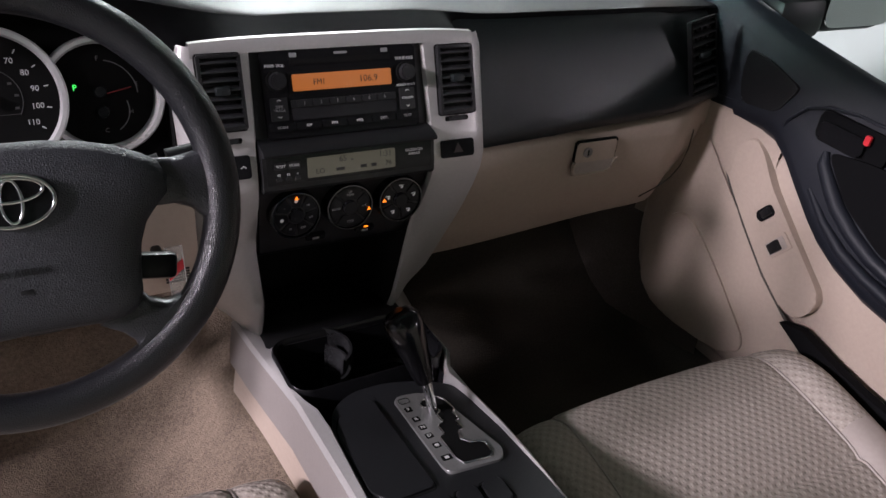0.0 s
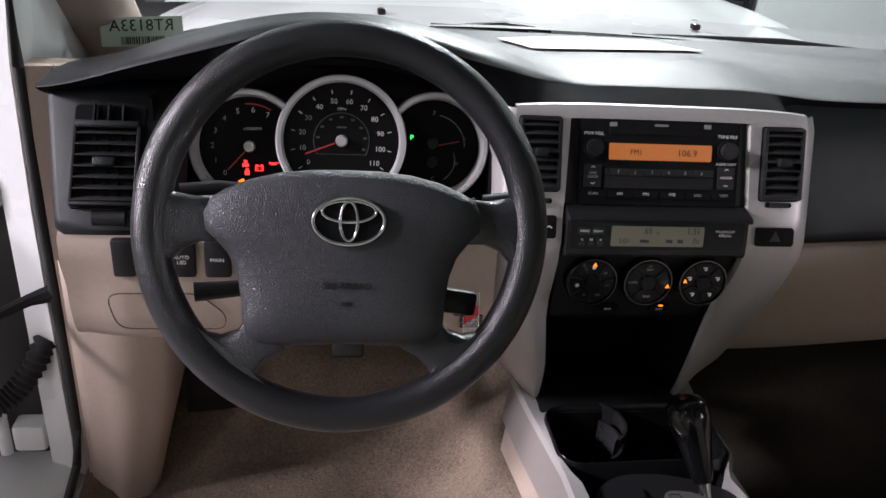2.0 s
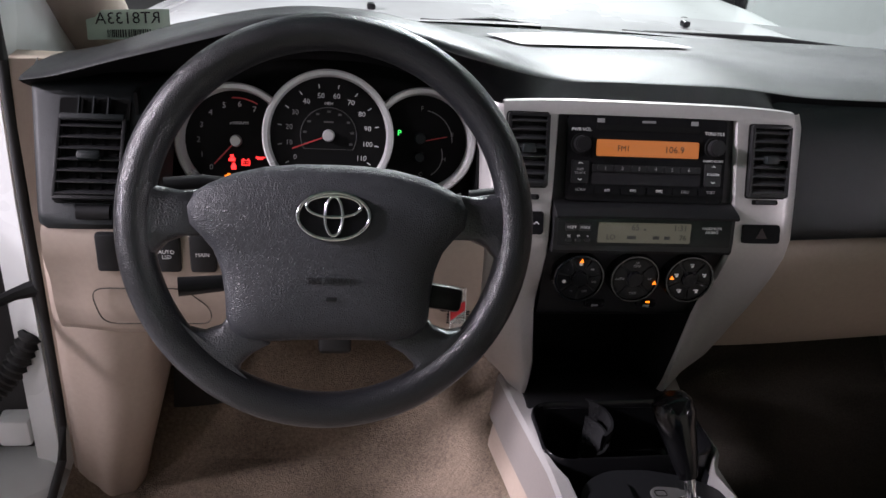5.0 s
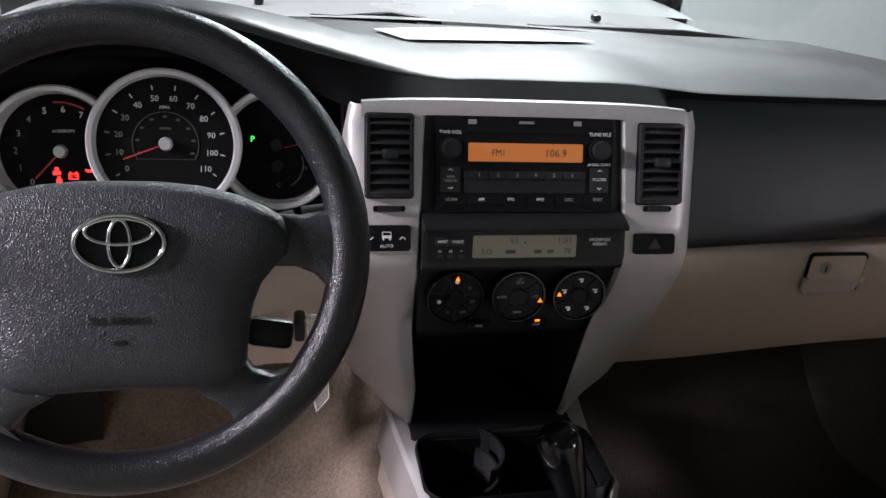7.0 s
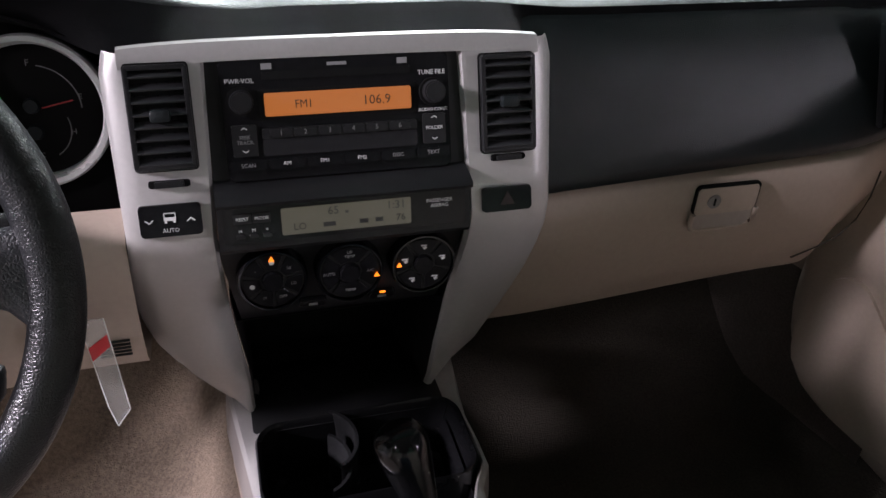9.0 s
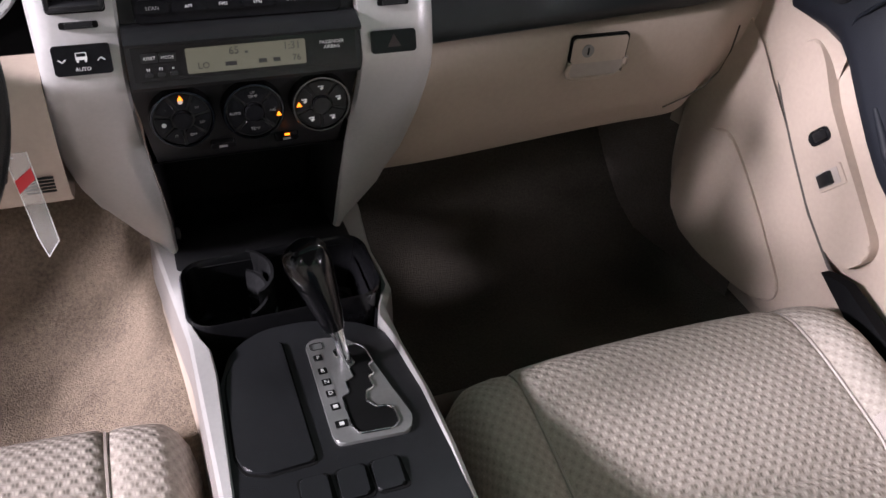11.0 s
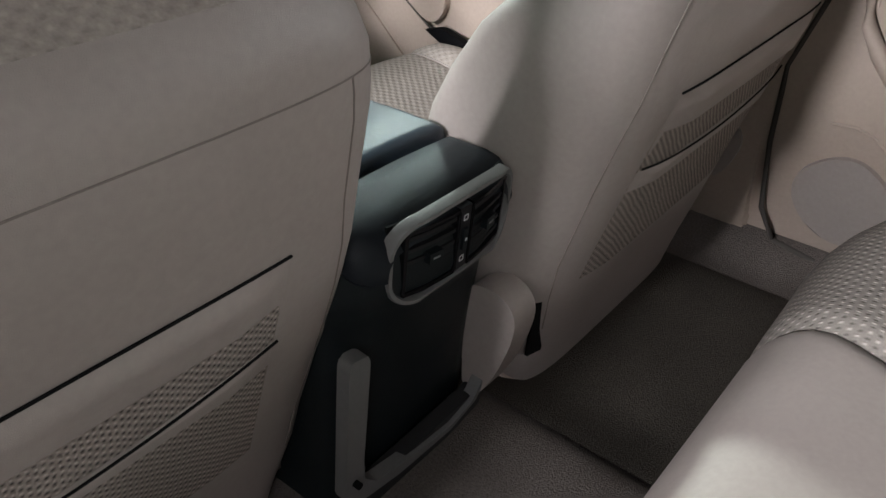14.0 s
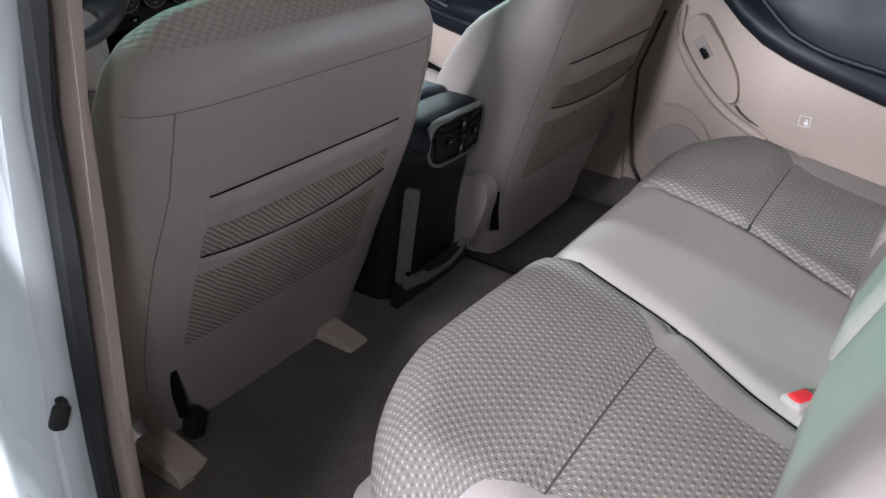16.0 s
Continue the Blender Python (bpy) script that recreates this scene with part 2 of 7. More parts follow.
M["cloth"] = woven("woven_seat_cloth", CLOTH, 0.0152, 0.0172, contrast=0.19, relief=0.0009, sharp=0.9)
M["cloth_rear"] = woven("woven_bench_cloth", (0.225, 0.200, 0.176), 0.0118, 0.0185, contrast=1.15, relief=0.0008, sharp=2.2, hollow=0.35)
M["mesh"] = woven("stretch_pocket_mesh", (0.29, 0.25, 0.22), 0.0098, 0.0088, 0.85, 0.0014)



# ---- building helpers ----
def bm_new():
    return bmesh.new()


def finish(bm, sharp=38):
    me = bpy.data.meshes.new("mesh")
    bmesh.ops.remove_doubles(bm, verts=bm.verts, dist=1e-6)
    bmesh.ops.recalc_face_normals(bm, faces=bm.faces)
    bm.edges.index_update()
    rims = [e.index for e in bm.edges if len(e.link_faces) == 2 and max(len(f.verts) for f in e.link_faces) > 5 and e.calc_face_angle(0.0) > 0.08]
    bm.to_mesh(me)
    bm.free()
    me.polygons.foreach_set("use_smooth", [True] * len(me.polygons))
    me.set_sharp_from_angle(angle=radians(sharp))
    for i in rims:
        me.edges[i].use_edge_sharp = True
    return me


def part(name, bm, material, parent=None, label="", sharp=38):
    """One mesh object under a thing or under a part."""
    me = finish(bm, sharp)
    me.name = name
    me.materials.append(material)
    ob = new(name, me)
    if parent:
        ob.parent = parent
        ob.matrix_parent_inverse = Matrix.Translation(-parent.location)
    if label:
        tagged(ob, label)
    return ob


def thing(name, label, category, base, group="", kind=""):
    """An empty at the base of a thing, to hold its parts."""
    ob = tagged(new(name), label, category, group, kind)
    ob.location = base
    return ob


def solo(name, bm, material, label, category, group="", kind="", sharp=38):
    return tagged(part(name, bm, material, None, "", sharp), label, category, group, kind)


def box(bm, c, s, bevel=0.0, m=None, seg=2):
    r = bmesh.ops.create_cube(bm, size=1.0)
    vs = r["verts"]
    bmesh.ops.scale(bm, vec=s, verts=vs)
    if bevel:
        es = list({e for v in vs for e in v.link_edges})
        out = bmesh.ops.bevel(bm, geom=es, offset=bevel, segments=seg, affect="EDGES", profile=0.5)
        vs = list({v for f in out["faces"] for v in f.verts} | {v for v in vs if v.is_valid})
    bmesh.ops.transform(bm, matrix=Matrix.Translation(c) @ (m or Matrix()), verts=vs)
    return vs


def cyl(bm, a, b, r0, r1=None, n=20, caps=True):
    a, b = Vector(a), Vector(b)
    d = b - a
    q = d.to_track_quat("Z", "Y").to_matrix().to_4x4()
    r = bmesh.ops.create_cone(bm, cap_ends=caps, segments=n, radius1=r0, radius2=r0 if r1 is None else r1, depth=d.length)
    bmesh.ops.transform(bm, matrix=Matrix.Translation((a + b) / 2) @ q, verts=r["verts"])


def ring_torus(bm, c, axis_m, R, r, n=48, k=12, sx=1.0, sy=1.0, arc=(0, 360)):
    """Torus round the local z of axis_m."""
    full = abs(arc[1] - arc[0]) >= 360
    rows = []
    steps = n if full else n + 1
    for i in range(steps):
        a = radians(arc[0] + (arc[1] - arc[0]) * i / n)
        ctr = Vector((R * sx * math.cos(a), R * sy * math.sin(a), 0))
        out = Vector((math.cos(a), math.sin(a), 0))
        rows.append([bm.verts.new(Vector(c) + axis_m.to_3x3() @ (ctr + out * r * math.cos(2 * math.pi * j / k) + Vector((0, 0, r * math.sin(2 * math.pi * j / k))))) for j in range(k)])
    for i in range(steps if full else steps - 1):
        p, q = rows[i], rows[(i + 1) % steps]
        for j in range(k):
            bm.faces.new((p[j], q[j], q[(j + 1) % k], p[(j + 1) % k]))
    return rows


def tube(bm, pts, r, n=10, caps=True):
    pts = [Vector(p) for p in pts]
    radii = r if isinstance(r, (list, tuple)) else [r] * len(pts)
    rows = []
    up = Vector((0, 0, 1))
    for i, p in enumerate(pts):
        d = (pts[min(i + 1, len(pts) - 1)] - pts[max(i - 1, 0)]).normalized()
        s = d.cross(up if abs(d.z) < 0.95 else Vector((1, 0, 0))).normalized()
        u = s.cross(d)
        rows.append([bm.verts.new(p + radii[i] * (math.cos(2 * math.pi * j / n) * s + math.sin(2 * math.pi * j / n) * u)) for j in range(n)])
    for p, q in zip(rows, rows[1:]):
        for j in range(n):
            bm.faces.new((p[j], p[(j + 1) % n], q[(j + 1) % n], q[j]))
    if caps:
        bm.faces.new(rows[0]), bm.faces.new(list(reversed(rows[-1])))


def run(points):
    """Running length along a line of points."""
    out = [0.0]
    for a, b in zip(points, points[1:]):
        out.append(out[-1] + (Vector(b) - Vector(a)).length)
    return out


def loft(bm, rows, closed=False, caps=False):
    """Skin over rows of points, with a metre grid on it; closed: each row is a loop."""
    vs = [[bm.verts.new(p) for p in row] for row in rows]
    n = len(vs[0])
    uv = bm.loops.layers.uv.verify()
    mid = rows[len(rows) // 2]
    us, ws = run(list(mid) + [mid[0]]), run([r[n // 2] for r in rows])
    for i, (p, q) in enumerate(zip(vs, vs[1:])):
        for j in range(n if closed else n - 1):
            k = (j + 1) % n
            f = bm.faces.new((p[j], q[j], q[k], p[k]))
            for lp, c in zip(f.loops, ((us[j], ws[i]), (us[j], ws[i + 1]), (us[j + 1], ws[i + 1]), (us[j + 1], ws[i]))):
                lp[uv].uv = c
    if caps:
        bm.faces.new(vs[0]), bm.faces.new(list(reversed(vs[-1])))
    return vs


def slab(bm, pts, thick, bevel=0.0, seg=2):
    """A polygon in space made thick along minus its normal (Newell)."""
    pts = [Vector(p) for p in pts]
    n = Vector()
    for a, b in zip(pts, pts[1:] + pts[:1]):
        n += Vector(((a.y - b.y) * (a.z + b.z), (a.z - b.z) * (a.x + b.x), (a.x - b.x) * (a.y + b.y)))
    n.normalize()
    top = [bm.verts.new(p) for p in pts]
    low = [bm.verts.new(p - n * thick) for p in pts]
    f = bm.faces.new(top)
    bm.faces.new(list(reversed(low)))
    for i in range(len(pts)):
        j = (i + 1) % len(pts)
        bm.faces.new((top[i], low[i], low[j], top[j]))
    if bevel:
        bmesh.ops.bevel(bm, geom=list(f.edges), offset=bevel, segments=seg, affect="EDGES", profile=0.5)


def rrect(w, h, r, n=5):
    """Rounded rectangle loop in a plane, counter-clockwise."""
    out = []
    for cx, cy, a0 in ((w / 2 - r, h / 2 - r, 0), (-w / 2 + r, h / 2 - r, 90), (-w / 2 + r, -h / 2 + r, 180), (w / 2 - r, -h / 2 + r, 270)):
        for i in range(n + 1):
            a = radians(a0 + 90 * i / n)
            out.append((cx + r * math.cos(a), cy + r * math.sin(a)))
    return out


def soften(loop, r=0.012, n=4):
    """Rounds the corners of a closed loop, r metres back from each."""
    pts, out = [Vector(p) for p in loop], []
    for a, b, c in zip(pts[-1:] + pts[:-1], pts, pts[1:] + pts[:1]):
        p = b + (a - b).normalized() * min(r, 0.45 * (a - b).length)
        q = b + (c - b).normalized() * min(r, 0.45 * (c - b).length)
        for i in range(n + 1):
            t = i / n
            out.append(tuple(p * (1 - t) ** 2 + b * (2 * t * (1 - t)) + q * t * t))
    return out


def text(body, size, m, material, parent, name="lettering", align="CENTER"):
    """Built-in font turned into a thin mesh."""
    c = bpy.data.curves.new("lettering", "FONT")
    c.body, c.size, c.align_x, c.align_y, c.extrude, c.resolution_u = body, size, align, "CENTER", 0.0002, 2
    tmp = bpy.data.objects.new("tmp", c)
    scene.collection.objects.link(tmp)
    dg = bpy.context.evaluated_depsgraph_get()
    me = bpy.data.meshes.new_from_object(tmp.evaluated_get(dg))
    bpy.data.objects.remove(tmp)
    me.materials.clear()
    me.materials.append(material)
    ob = new(name, me)
    ob.matrix_basis = m
    if parent:
        ob.parent = parent
        ob.matrix_parent_inverse = Matrix.Translation(-parent.location)
    return ob


def smooth(a, b, x):
    t = min(1.0, max(0.0, (x - a) / (b - a)))
    return t * t * (3 - 2 * t)


def lerp_table(table, x):
    for (x0, v0), (x1, v1) in zip(table, table[1:]):
        if x <= x1:
            t = min(1, max(0, (x - x0) / (x1 - x0)))
            return v0 + (v1 - v0) * t
    return table[-1][1]


# ---- garage ----
def room():
    for name, c, s, m in (
        ("floor", (1, 2.0, -0.05), (20, 20.2, 0.1), "concrete"),
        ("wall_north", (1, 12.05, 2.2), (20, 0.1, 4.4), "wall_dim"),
        ("wall_partition", (5.95, 6.3, 2.2), (6.1, 0.12, 4.4), "wall"),
        # added stand-in for the unidentified white beyond the passenger window
        ("wall_low", (2.05, 0.9, 0.62), (0.12, 3.2, 1.24), "wall"),
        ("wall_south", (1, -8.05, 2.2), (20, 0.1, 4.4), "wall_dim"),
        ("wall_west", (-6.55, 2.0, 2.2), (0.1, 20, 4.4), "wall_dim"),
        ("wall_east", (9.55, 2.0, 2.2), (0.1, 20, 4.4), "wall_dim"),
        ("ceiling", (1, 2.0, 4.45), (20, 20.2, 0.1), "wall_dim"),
    ):
        bm = bm_new()
        box(bm, c, s)
        solo(name, bm, M[m], "plain painted garage surface, pale where seen and dark where unseen" if "wall" in m else "worn grey concrete garage floor", name.split("_")[0], kind="structure")
    # a housing is added over each light, none of them in view
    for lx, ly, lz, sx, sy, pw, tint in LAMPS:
        t = thing("ceiling_lamp", "added white hanging workshop lamp housing on a thin rod, out of view", "lamp", (lx, ly, 4.4), "ceiling lamps")
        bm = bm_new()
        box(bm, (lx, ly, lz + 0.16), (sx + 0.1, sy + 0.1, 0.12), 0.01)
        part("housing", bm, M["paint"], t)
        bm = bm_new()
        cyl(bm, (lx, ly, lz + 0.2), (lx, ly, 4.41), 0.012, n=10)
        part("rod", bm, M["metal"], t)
    t = thing("shelf_unit", "dark loaded workshop shelf unit beside the pale partition", "shelf", (2.5, 6.55, 0), "")
    bm = bm_new()
    for z in (0.15, 0.5, 0.85, 1.2):
        box(bm, (2.5, 6.55, z), (0.7, 0.5, 0.03), 0.004)
    part("shelf", bm, M["black"], t)
    for x in (2.17, 2.83):
        bm = bm_new()
        box(bm, (x, 6.55, 0.65), (0.04, 0.5, 1.3), 0.004)
        part("upright", bm, M["black"], t)
    rnd = random.Random(4)
    for z in (0.17, 0.52, 0.87):
        for i in range(3):
            bm = bm_new()
            h = rnd.uniform(0.12, 0.26)
            box(bm, (2.29 + 0.21 * i, 6.5, z + h / 2), (rnd.uniform(0.1, 0.19), 0.3, h), 0.01)
            solo("box", bm, M[rnd.choice(["black", "dark", "metal", "dark"])], "small dark box on the workshop shelf", "box", "boxes on the shelf")


# ---- car shell ----
def shell():
    # floor pan with the raised tunnel
    bm = bm_new()
    rows = []
    ys = [-1.2 + 0.1 * i for i in range(26)] + [1.42, 1.5, 1.56, 1.6, 1.62]
    for y in ys:
        row = []
        for x in [-0.78 + 0.02 * i for i in range(79)]:
            z = 0.50 + 0.045 * smooth(0.22, 0.10, abs(x)) + 0.35 * smooth(1.25, 1.62, y)
            z += 0.05 * smooth(0.70, 0.80, abs(x))
            if x < -0.05:
                z += 0.118 * smooth(0.40, 0.105, -x) ** 1.5 * smooth(0.60, 0.80, y)
            row.append((x, y, z + 0.004 * noise.noise((x * 9, y * 9, 0))))
        rows.append(row)
    loft(bm, rows[17:])
    solo("carpet", bm, M["carpet"], "taupe cut-pile front carpet", "carpet", kind="structure")
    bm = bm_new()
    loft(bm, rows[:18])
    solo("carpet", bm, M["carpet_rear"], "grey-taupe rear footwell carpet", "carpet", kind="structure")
    # rear and passenger floor mats, thin, lying on the carpet; passenger-side shade is put into the darker ones
    def mat_sheet(x0, x1, y0, y1, m, name, label):
        bm = bm_new()
        rows = []
        for j in range(15):
            y = y0 + (y1 - y0) * j / 14
            row = []
            for i in range(15):
                x = x0 + (x1 - x0) * i / 14
                e = min(i, 14 - i, j, 14 - j)
                z = 0.512 + 0.35 * smooth(1.25, 1.62, y) + 0.045 * smooth(0.22, 0.10, abs(x)) + 0.05 * smooth(0.70, 0.80, abs(x)) + (0.0 if e else -0.011)
                row.append((x, y, z + 0.004))
            rows.append(row)
        loft(bm, rows)
        solo(name, bm, M[m], label, "floor mat", "floor mats")
    mat_sheet(0.15, 0.78, 0.75, 1.5, "carpet_shaded", "floor_mat", "brown carpet mat in the passenger footwell, darkened for its shade")
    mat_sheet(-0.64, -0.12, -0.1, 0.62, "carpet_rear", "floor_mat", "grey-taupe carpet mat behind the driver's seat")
    mat_sheet(0.14, 0.66, -0.1, 0.62, "carpet_shaded", "floor_mat", "carpet mat behind the passenger seat, darkened for its shade")
    # toe board / firewall, near-black like the recesses
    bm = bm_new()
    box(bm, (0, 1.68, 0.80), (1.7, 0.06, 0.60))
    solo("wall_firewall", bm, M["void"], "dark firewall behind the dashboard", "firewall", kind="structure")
    # roof: headliner inside, white skin outside
    bm = bm_new()
    rows = []
    for y in [-2.2 + 0.14 * i for i in range(23)] + [0.94, 0.965]:
        rows.append([(x, y, 1.80 - 0.06 * (x / 0.62) ** 4 - 0.05 * smooth(0.3, 0.9, y)) for x in [-0.66 + 0.06 * i for i in range(23)]])
    top = [[(p[0], p[1], p[2] + 0.05) for p in r] for r in rows]
    loft(bm, rows), loft(bm, top)
    solo("ceiling_car_roof", bm, M["headliner"], "cloth headliner under the roof, darkened to cut bounce", "headliner", kind="structure")
    for s in (-1, 1):
        bm = bm_new()
        tube(bm, [(s * 0.70, y, 1.74 - 0.05 * smooth(0.3, 0.9, y)) for y in (-2.2, -1.2, -0.4, 0.2, 0.9)], 0.055, 12)
        solo("trim_roof_rail", bm, M["headliner"], "roof rail trim above the doors, darkened like the headliner", "trim", kind="structure")
        # A pillar
        bm = bm_new()
        tube(bm, [(s * 0.70, 0.9, 1.69), (s * 0.735, 1.25, 1.43), (s * 0.765, 1.62, 1.15), (s * 0.78, 1.8, 1.0)] if s < 0 else [(0.70, 0.9, 1.69), (0.765, 1.2, 1.42), (0.84, 1.45, 1.19), (0.88, 1.6, 1.04)], [0.05, 0.05, 0.06, 0.07], 12)
        solo("trim_a_pillar", bm, M["beige"], "beige windscreen pillar trim", "pillar", kind="structure")
    # windscreen glass
    bm = bm_new()
    rows = [[(x * (0.66 + 0.10 * k), 0.93 + 0.91 * k, 1.71 - 0.525 * k + 0.02 * (1 - x * x)) for x in [-1 + 0.1 * i for i in range(21)]] for k in (0, 0.5, 1)]
    loft(bm, rows)
    ws = solo("window_1", bm, M["glass"], "clear sloping windscreen glass", "windscreen", kind="structure")
    ws.visible_shadow = False
    bm = bm_new()
    loft(bm, [[(x * (0.66 + 0.10 * k), 0.93 + 0.91 * k, 1.706 - 0.525 * k + 0.02 * (1 - x * x)) for x in [-1 + 0.1 * i for i in range(21)]] for k in (0, 0.12, 0.25)])
    part("shade_band", bm, M["shade_band"], ws, "green tinted shade band")
    # right side window band and rear closing panels
    bm = bm_new()
    loft(bm, [[(0.845, y, 1.12) for y in (1.25, 0.3, -0.6, -2.2)], [(0.76, y, 1.68) for y in (0.95, 0.3, -0.6, -2.2)]])
    sg = solo("window_2", bm, M["glass"], "clear passenger side glass", "window", kind="structure")
    sg.visible_shadow = False
    for y0, y1 in ((0.18, 0.36), (-0.95, -0.78)):
        bm = bm_new()
        slab(bm, [(0.80, y0, 1.08), (0.80, y1, 1.08), (0.715, y1, 1.74), (0.715, y0, 1.74)], 0.05, 0.012)
        solo("trim_b_pillar" if y0 > 0 else "trim_c_pillar", bm, M["beige"], "beige door pillar trim", "pillar", kind="structure")
    bm = bm_new()
    box(bm, (0, -2.25, 1.1), (1.7, 0.05, 1.4))
    box(bm, (-0.83, -1.6, 0.85), (0.06, 1.3, 0.6))
    box(bm, (0.88, 0.0, 0.78), (0.03, 4.0, 0.64))
    solo("wall_body", bm, M["paint"], "white painted body panel", "body panel", kind="structure")
    # bonnet
    bm = bm_new()
    rows = []
    for y in [1.82, 1.86, 1.95, 2.1, 2.3, 2.5, 2.7, 2.85, 2.93, 2.96]:
        rows.append([(x, y - 0.06 * (x / 0.8) ** 2, 1.172 - 0.03 * (x / 0.8) ** 2 - 0.07 * ((y - 1.9) / 1.0) ** 2 - 0.16 * smooth(2.8, 2.97, y) - 0.04 * smooth(0.66, 0.80, abs(x)) + 0.012 * smooth(0.55, 0.4, abs(x)) * smooth(1.9, 2.2, y)) for x in [-0.82 + 0.04 * i for i in range(42)]])
    loft(bm, rows)
    t = thing("bonnet", "white painted bonnet ahead of the windscreen", "bonnet", (0, 2.3, 1.0))
    part("panel", bm, M["paint"], t)
    bm = bm_new()
    box(bm, (0, 2.4, 0.7), (1.6, 1.0, 0.5), 0.05)
    part("engine_bay_side", bm, M["paint"], t)
    for x in (-0.305, 0.385):
        bm = bm_new()
        box(bm, (x, 1.93, 1.174), (0.018, 0.024, 0.014), 0.005)
        solo("washer_nozzle", bm, M["black"], "small black washer nozzle on the bonnet", "nozzle", "washer nozzles")
    # cowl and wipers
    bm = bm_new()
    loft(bm, [[(x, 1.85, 1.145 - 0.03 * x * x) for x in (-0.8, -0.4, 0, 0.4, 0.8)], [(x, 1.80, 1.14) for x in (-0.8, -0.4, 0, 0.4, 0.8)], [(x, 1.74, 1.10) for x in (-0.8, -0.4, 0, 0.4, 0.8)]])
    solo("cowl", bm, M["black"], "black plastic cowl under the windscreen", "cowl", kind="structure")
    for x0, x1, sag in ((-0.16, 0.04, 0.0), (0.26, 0.84, 0.02)):
        t = thing("wiper", "black windscreen wiper arm lying on the cowl", "wiper", (x0, 1.84, 1.12), "wipers")
        bm = bm_new()
        tube(bm, [(x0, 1.845, 1.166), ((x0 + x1) / 2, 1.855, 1.172 - 0.4 * sag), (x1, 1.845, 1.166 - sag)], [0.004, 0.007, 0.006], 8)
        part("arm", bm, M["black"], t)
        bm = bm_new()
        tube(bm, [(x0 - 0.05, 1.835, 1.168), (x1 - 0.05, 1.835, 1.166 - sag)], 0.004, 8)
        part("blade", bm, M["rubber"], t)


def left_jambs():
    # B pillar behind the driver's door
    t = tagged(new("trim_b_pillar"), "beige inner pillar trim with white painted jamb beside the rear door opening", "pillar", kind="structure")
    def upright(name, pts, m, r=0.012):
        """Prism through the given plan polygon from sill to roof, leaning in above the belt line."""
        bm = bm_new()
        rows = []
        for z, dx in ((0.45, 0.0), (0.72, 0.0), (0.87, 0.006), (1.0, 0.013), (1.12, 0.017), (1.22, 0.028), (1.3, 0.038), (1.55, 0.078), (1.74, 0.112)):
            rows.append([(x + dx, y, z) for x, y in pts])
        loft(bm, rows, closed=True, caps=True)
        bmesh.ops.bevel(bm, geom=[e for e in bm.edges if abs((e.verts[0].co - e.verts[1].co).normalized().z) > 0.8], offset=r, segments=3, affect="EDGES")
        return part(name, bm, M[m], t)
    upright("inner_trim", [(-0.725, 0.37), (-0.80, 0.39), (-0.798, 0.20), (-0.786, 0.178), (-0.768, 0.184), (-0.748, 0.222)], "beige", 0.006)
    upright("door_seal", [(-0.800, 0.206), (-0.798, 0.188), (-0.806, 0.178), (-0.817, 0.186), (-0.817, 0.206)], "rubber", 0.004)
    upright("painted_jamb", [(-0.803, 0.39), (-0.852, 0.39), (-0.852, 0.235), (-0.845, 0.214), (-0.819, 0.205), (-0.803, 0.209)], "paint", 0.006)
    bm = bm_new()
    box(bm, (-0.836, 0.207, 0.783), (0.018, 0.016, 0.030), 0.005, Matrix.Rotation(radians(25), 4, "Y"))
    box(bm, (-0.831, 0.206, 0.800), (0.010, 0.014, 0.012), 0.003)
    part("grommet", bm, M["rubber"], t)
    # sill
    bm = bm_new()
    box(bm, (-0.866, 0.25, 0.475), (0.15, 2.2, 0.15), 0.03)
    solo("trim_sill", bm, M["paint"], "white painted door sill", "sill", kind="structure")
    bm = bm_new()
    box(bm, (-0.765, -0.35, 0.53), (0.07, 0.8, 0.03), 0.01)
    box(bm, (-0.765, 0.72, 0.53), (0.07, 0.9, 0.03), 0.01)
    solo("trim_scuff_plate", bm, M["beige"], "beige plastic scuff plate on the sill", "sill trim", kind="structure")
    # front hinge pillar
    t = tagged(new("trim_hinge_pillar"), "white front door jamb with hinges, strap and wiring boot", "pillar", kind="structure")
    bm = bm_new()
    rows = []
    for z, dx in ((0.40, 0), (0.7, 0), (1.0, 0.0), (1.2, 0.005), (1.35, 0.02)):
        rows.append([(x + dx, y, z) for x, y in ((-0.785, 1.285), (-0.80, 1.262), (-0.84, 1.275), (-0.865, 1.33), (-0.93, 1.34), (-0.93, 1.6), (-0.785, 1.6))])
    loft(bm, rows, closed=True, caps=True)
    part("painted_jamb", bm, M["paint"], t)
    bm = bm_new()
    tube(bm, [(-0.786, 0.45, 0.556), (-0.786, 0.9, 0.556), (-0.786, 1.08, 0.557), (-0.785, 1.17, 0.562), (-0.784, 1.225, 0.585), (-0.785, 1.25, 0.635), (-0.786, 1.258, 0.7), (-0.786, 1.255, 1.0), (-0.78, 1.25, 1.2), (-0.765, 1.22, 1.35), (-0.75, 1.12, 1.47)], 0.007, 10)
    part("door_seal", bm, M["rubber"], t)
    bm = bm_new()
    rows = [[(-0.70, 1.30, z), (-0.72, 1.262, z), (-0.776, 1.25, z), (-0.78, 1.30, z)] for z in (0.5, 0.8, 1.05, 1.2)]
    loft(bm, rows, closed=True, caps=True)
    part("kick_trim", bm, M["beige"], t)
    # black box put in for the shade of the open hinge gap
    bm = bm_new()
    box(bm, (-0.892, 1.318, 0.85), (0.09, 0.03, 0.9), 0.01)
    part("hinge_gap_shade", bm, M["rubber"], t)
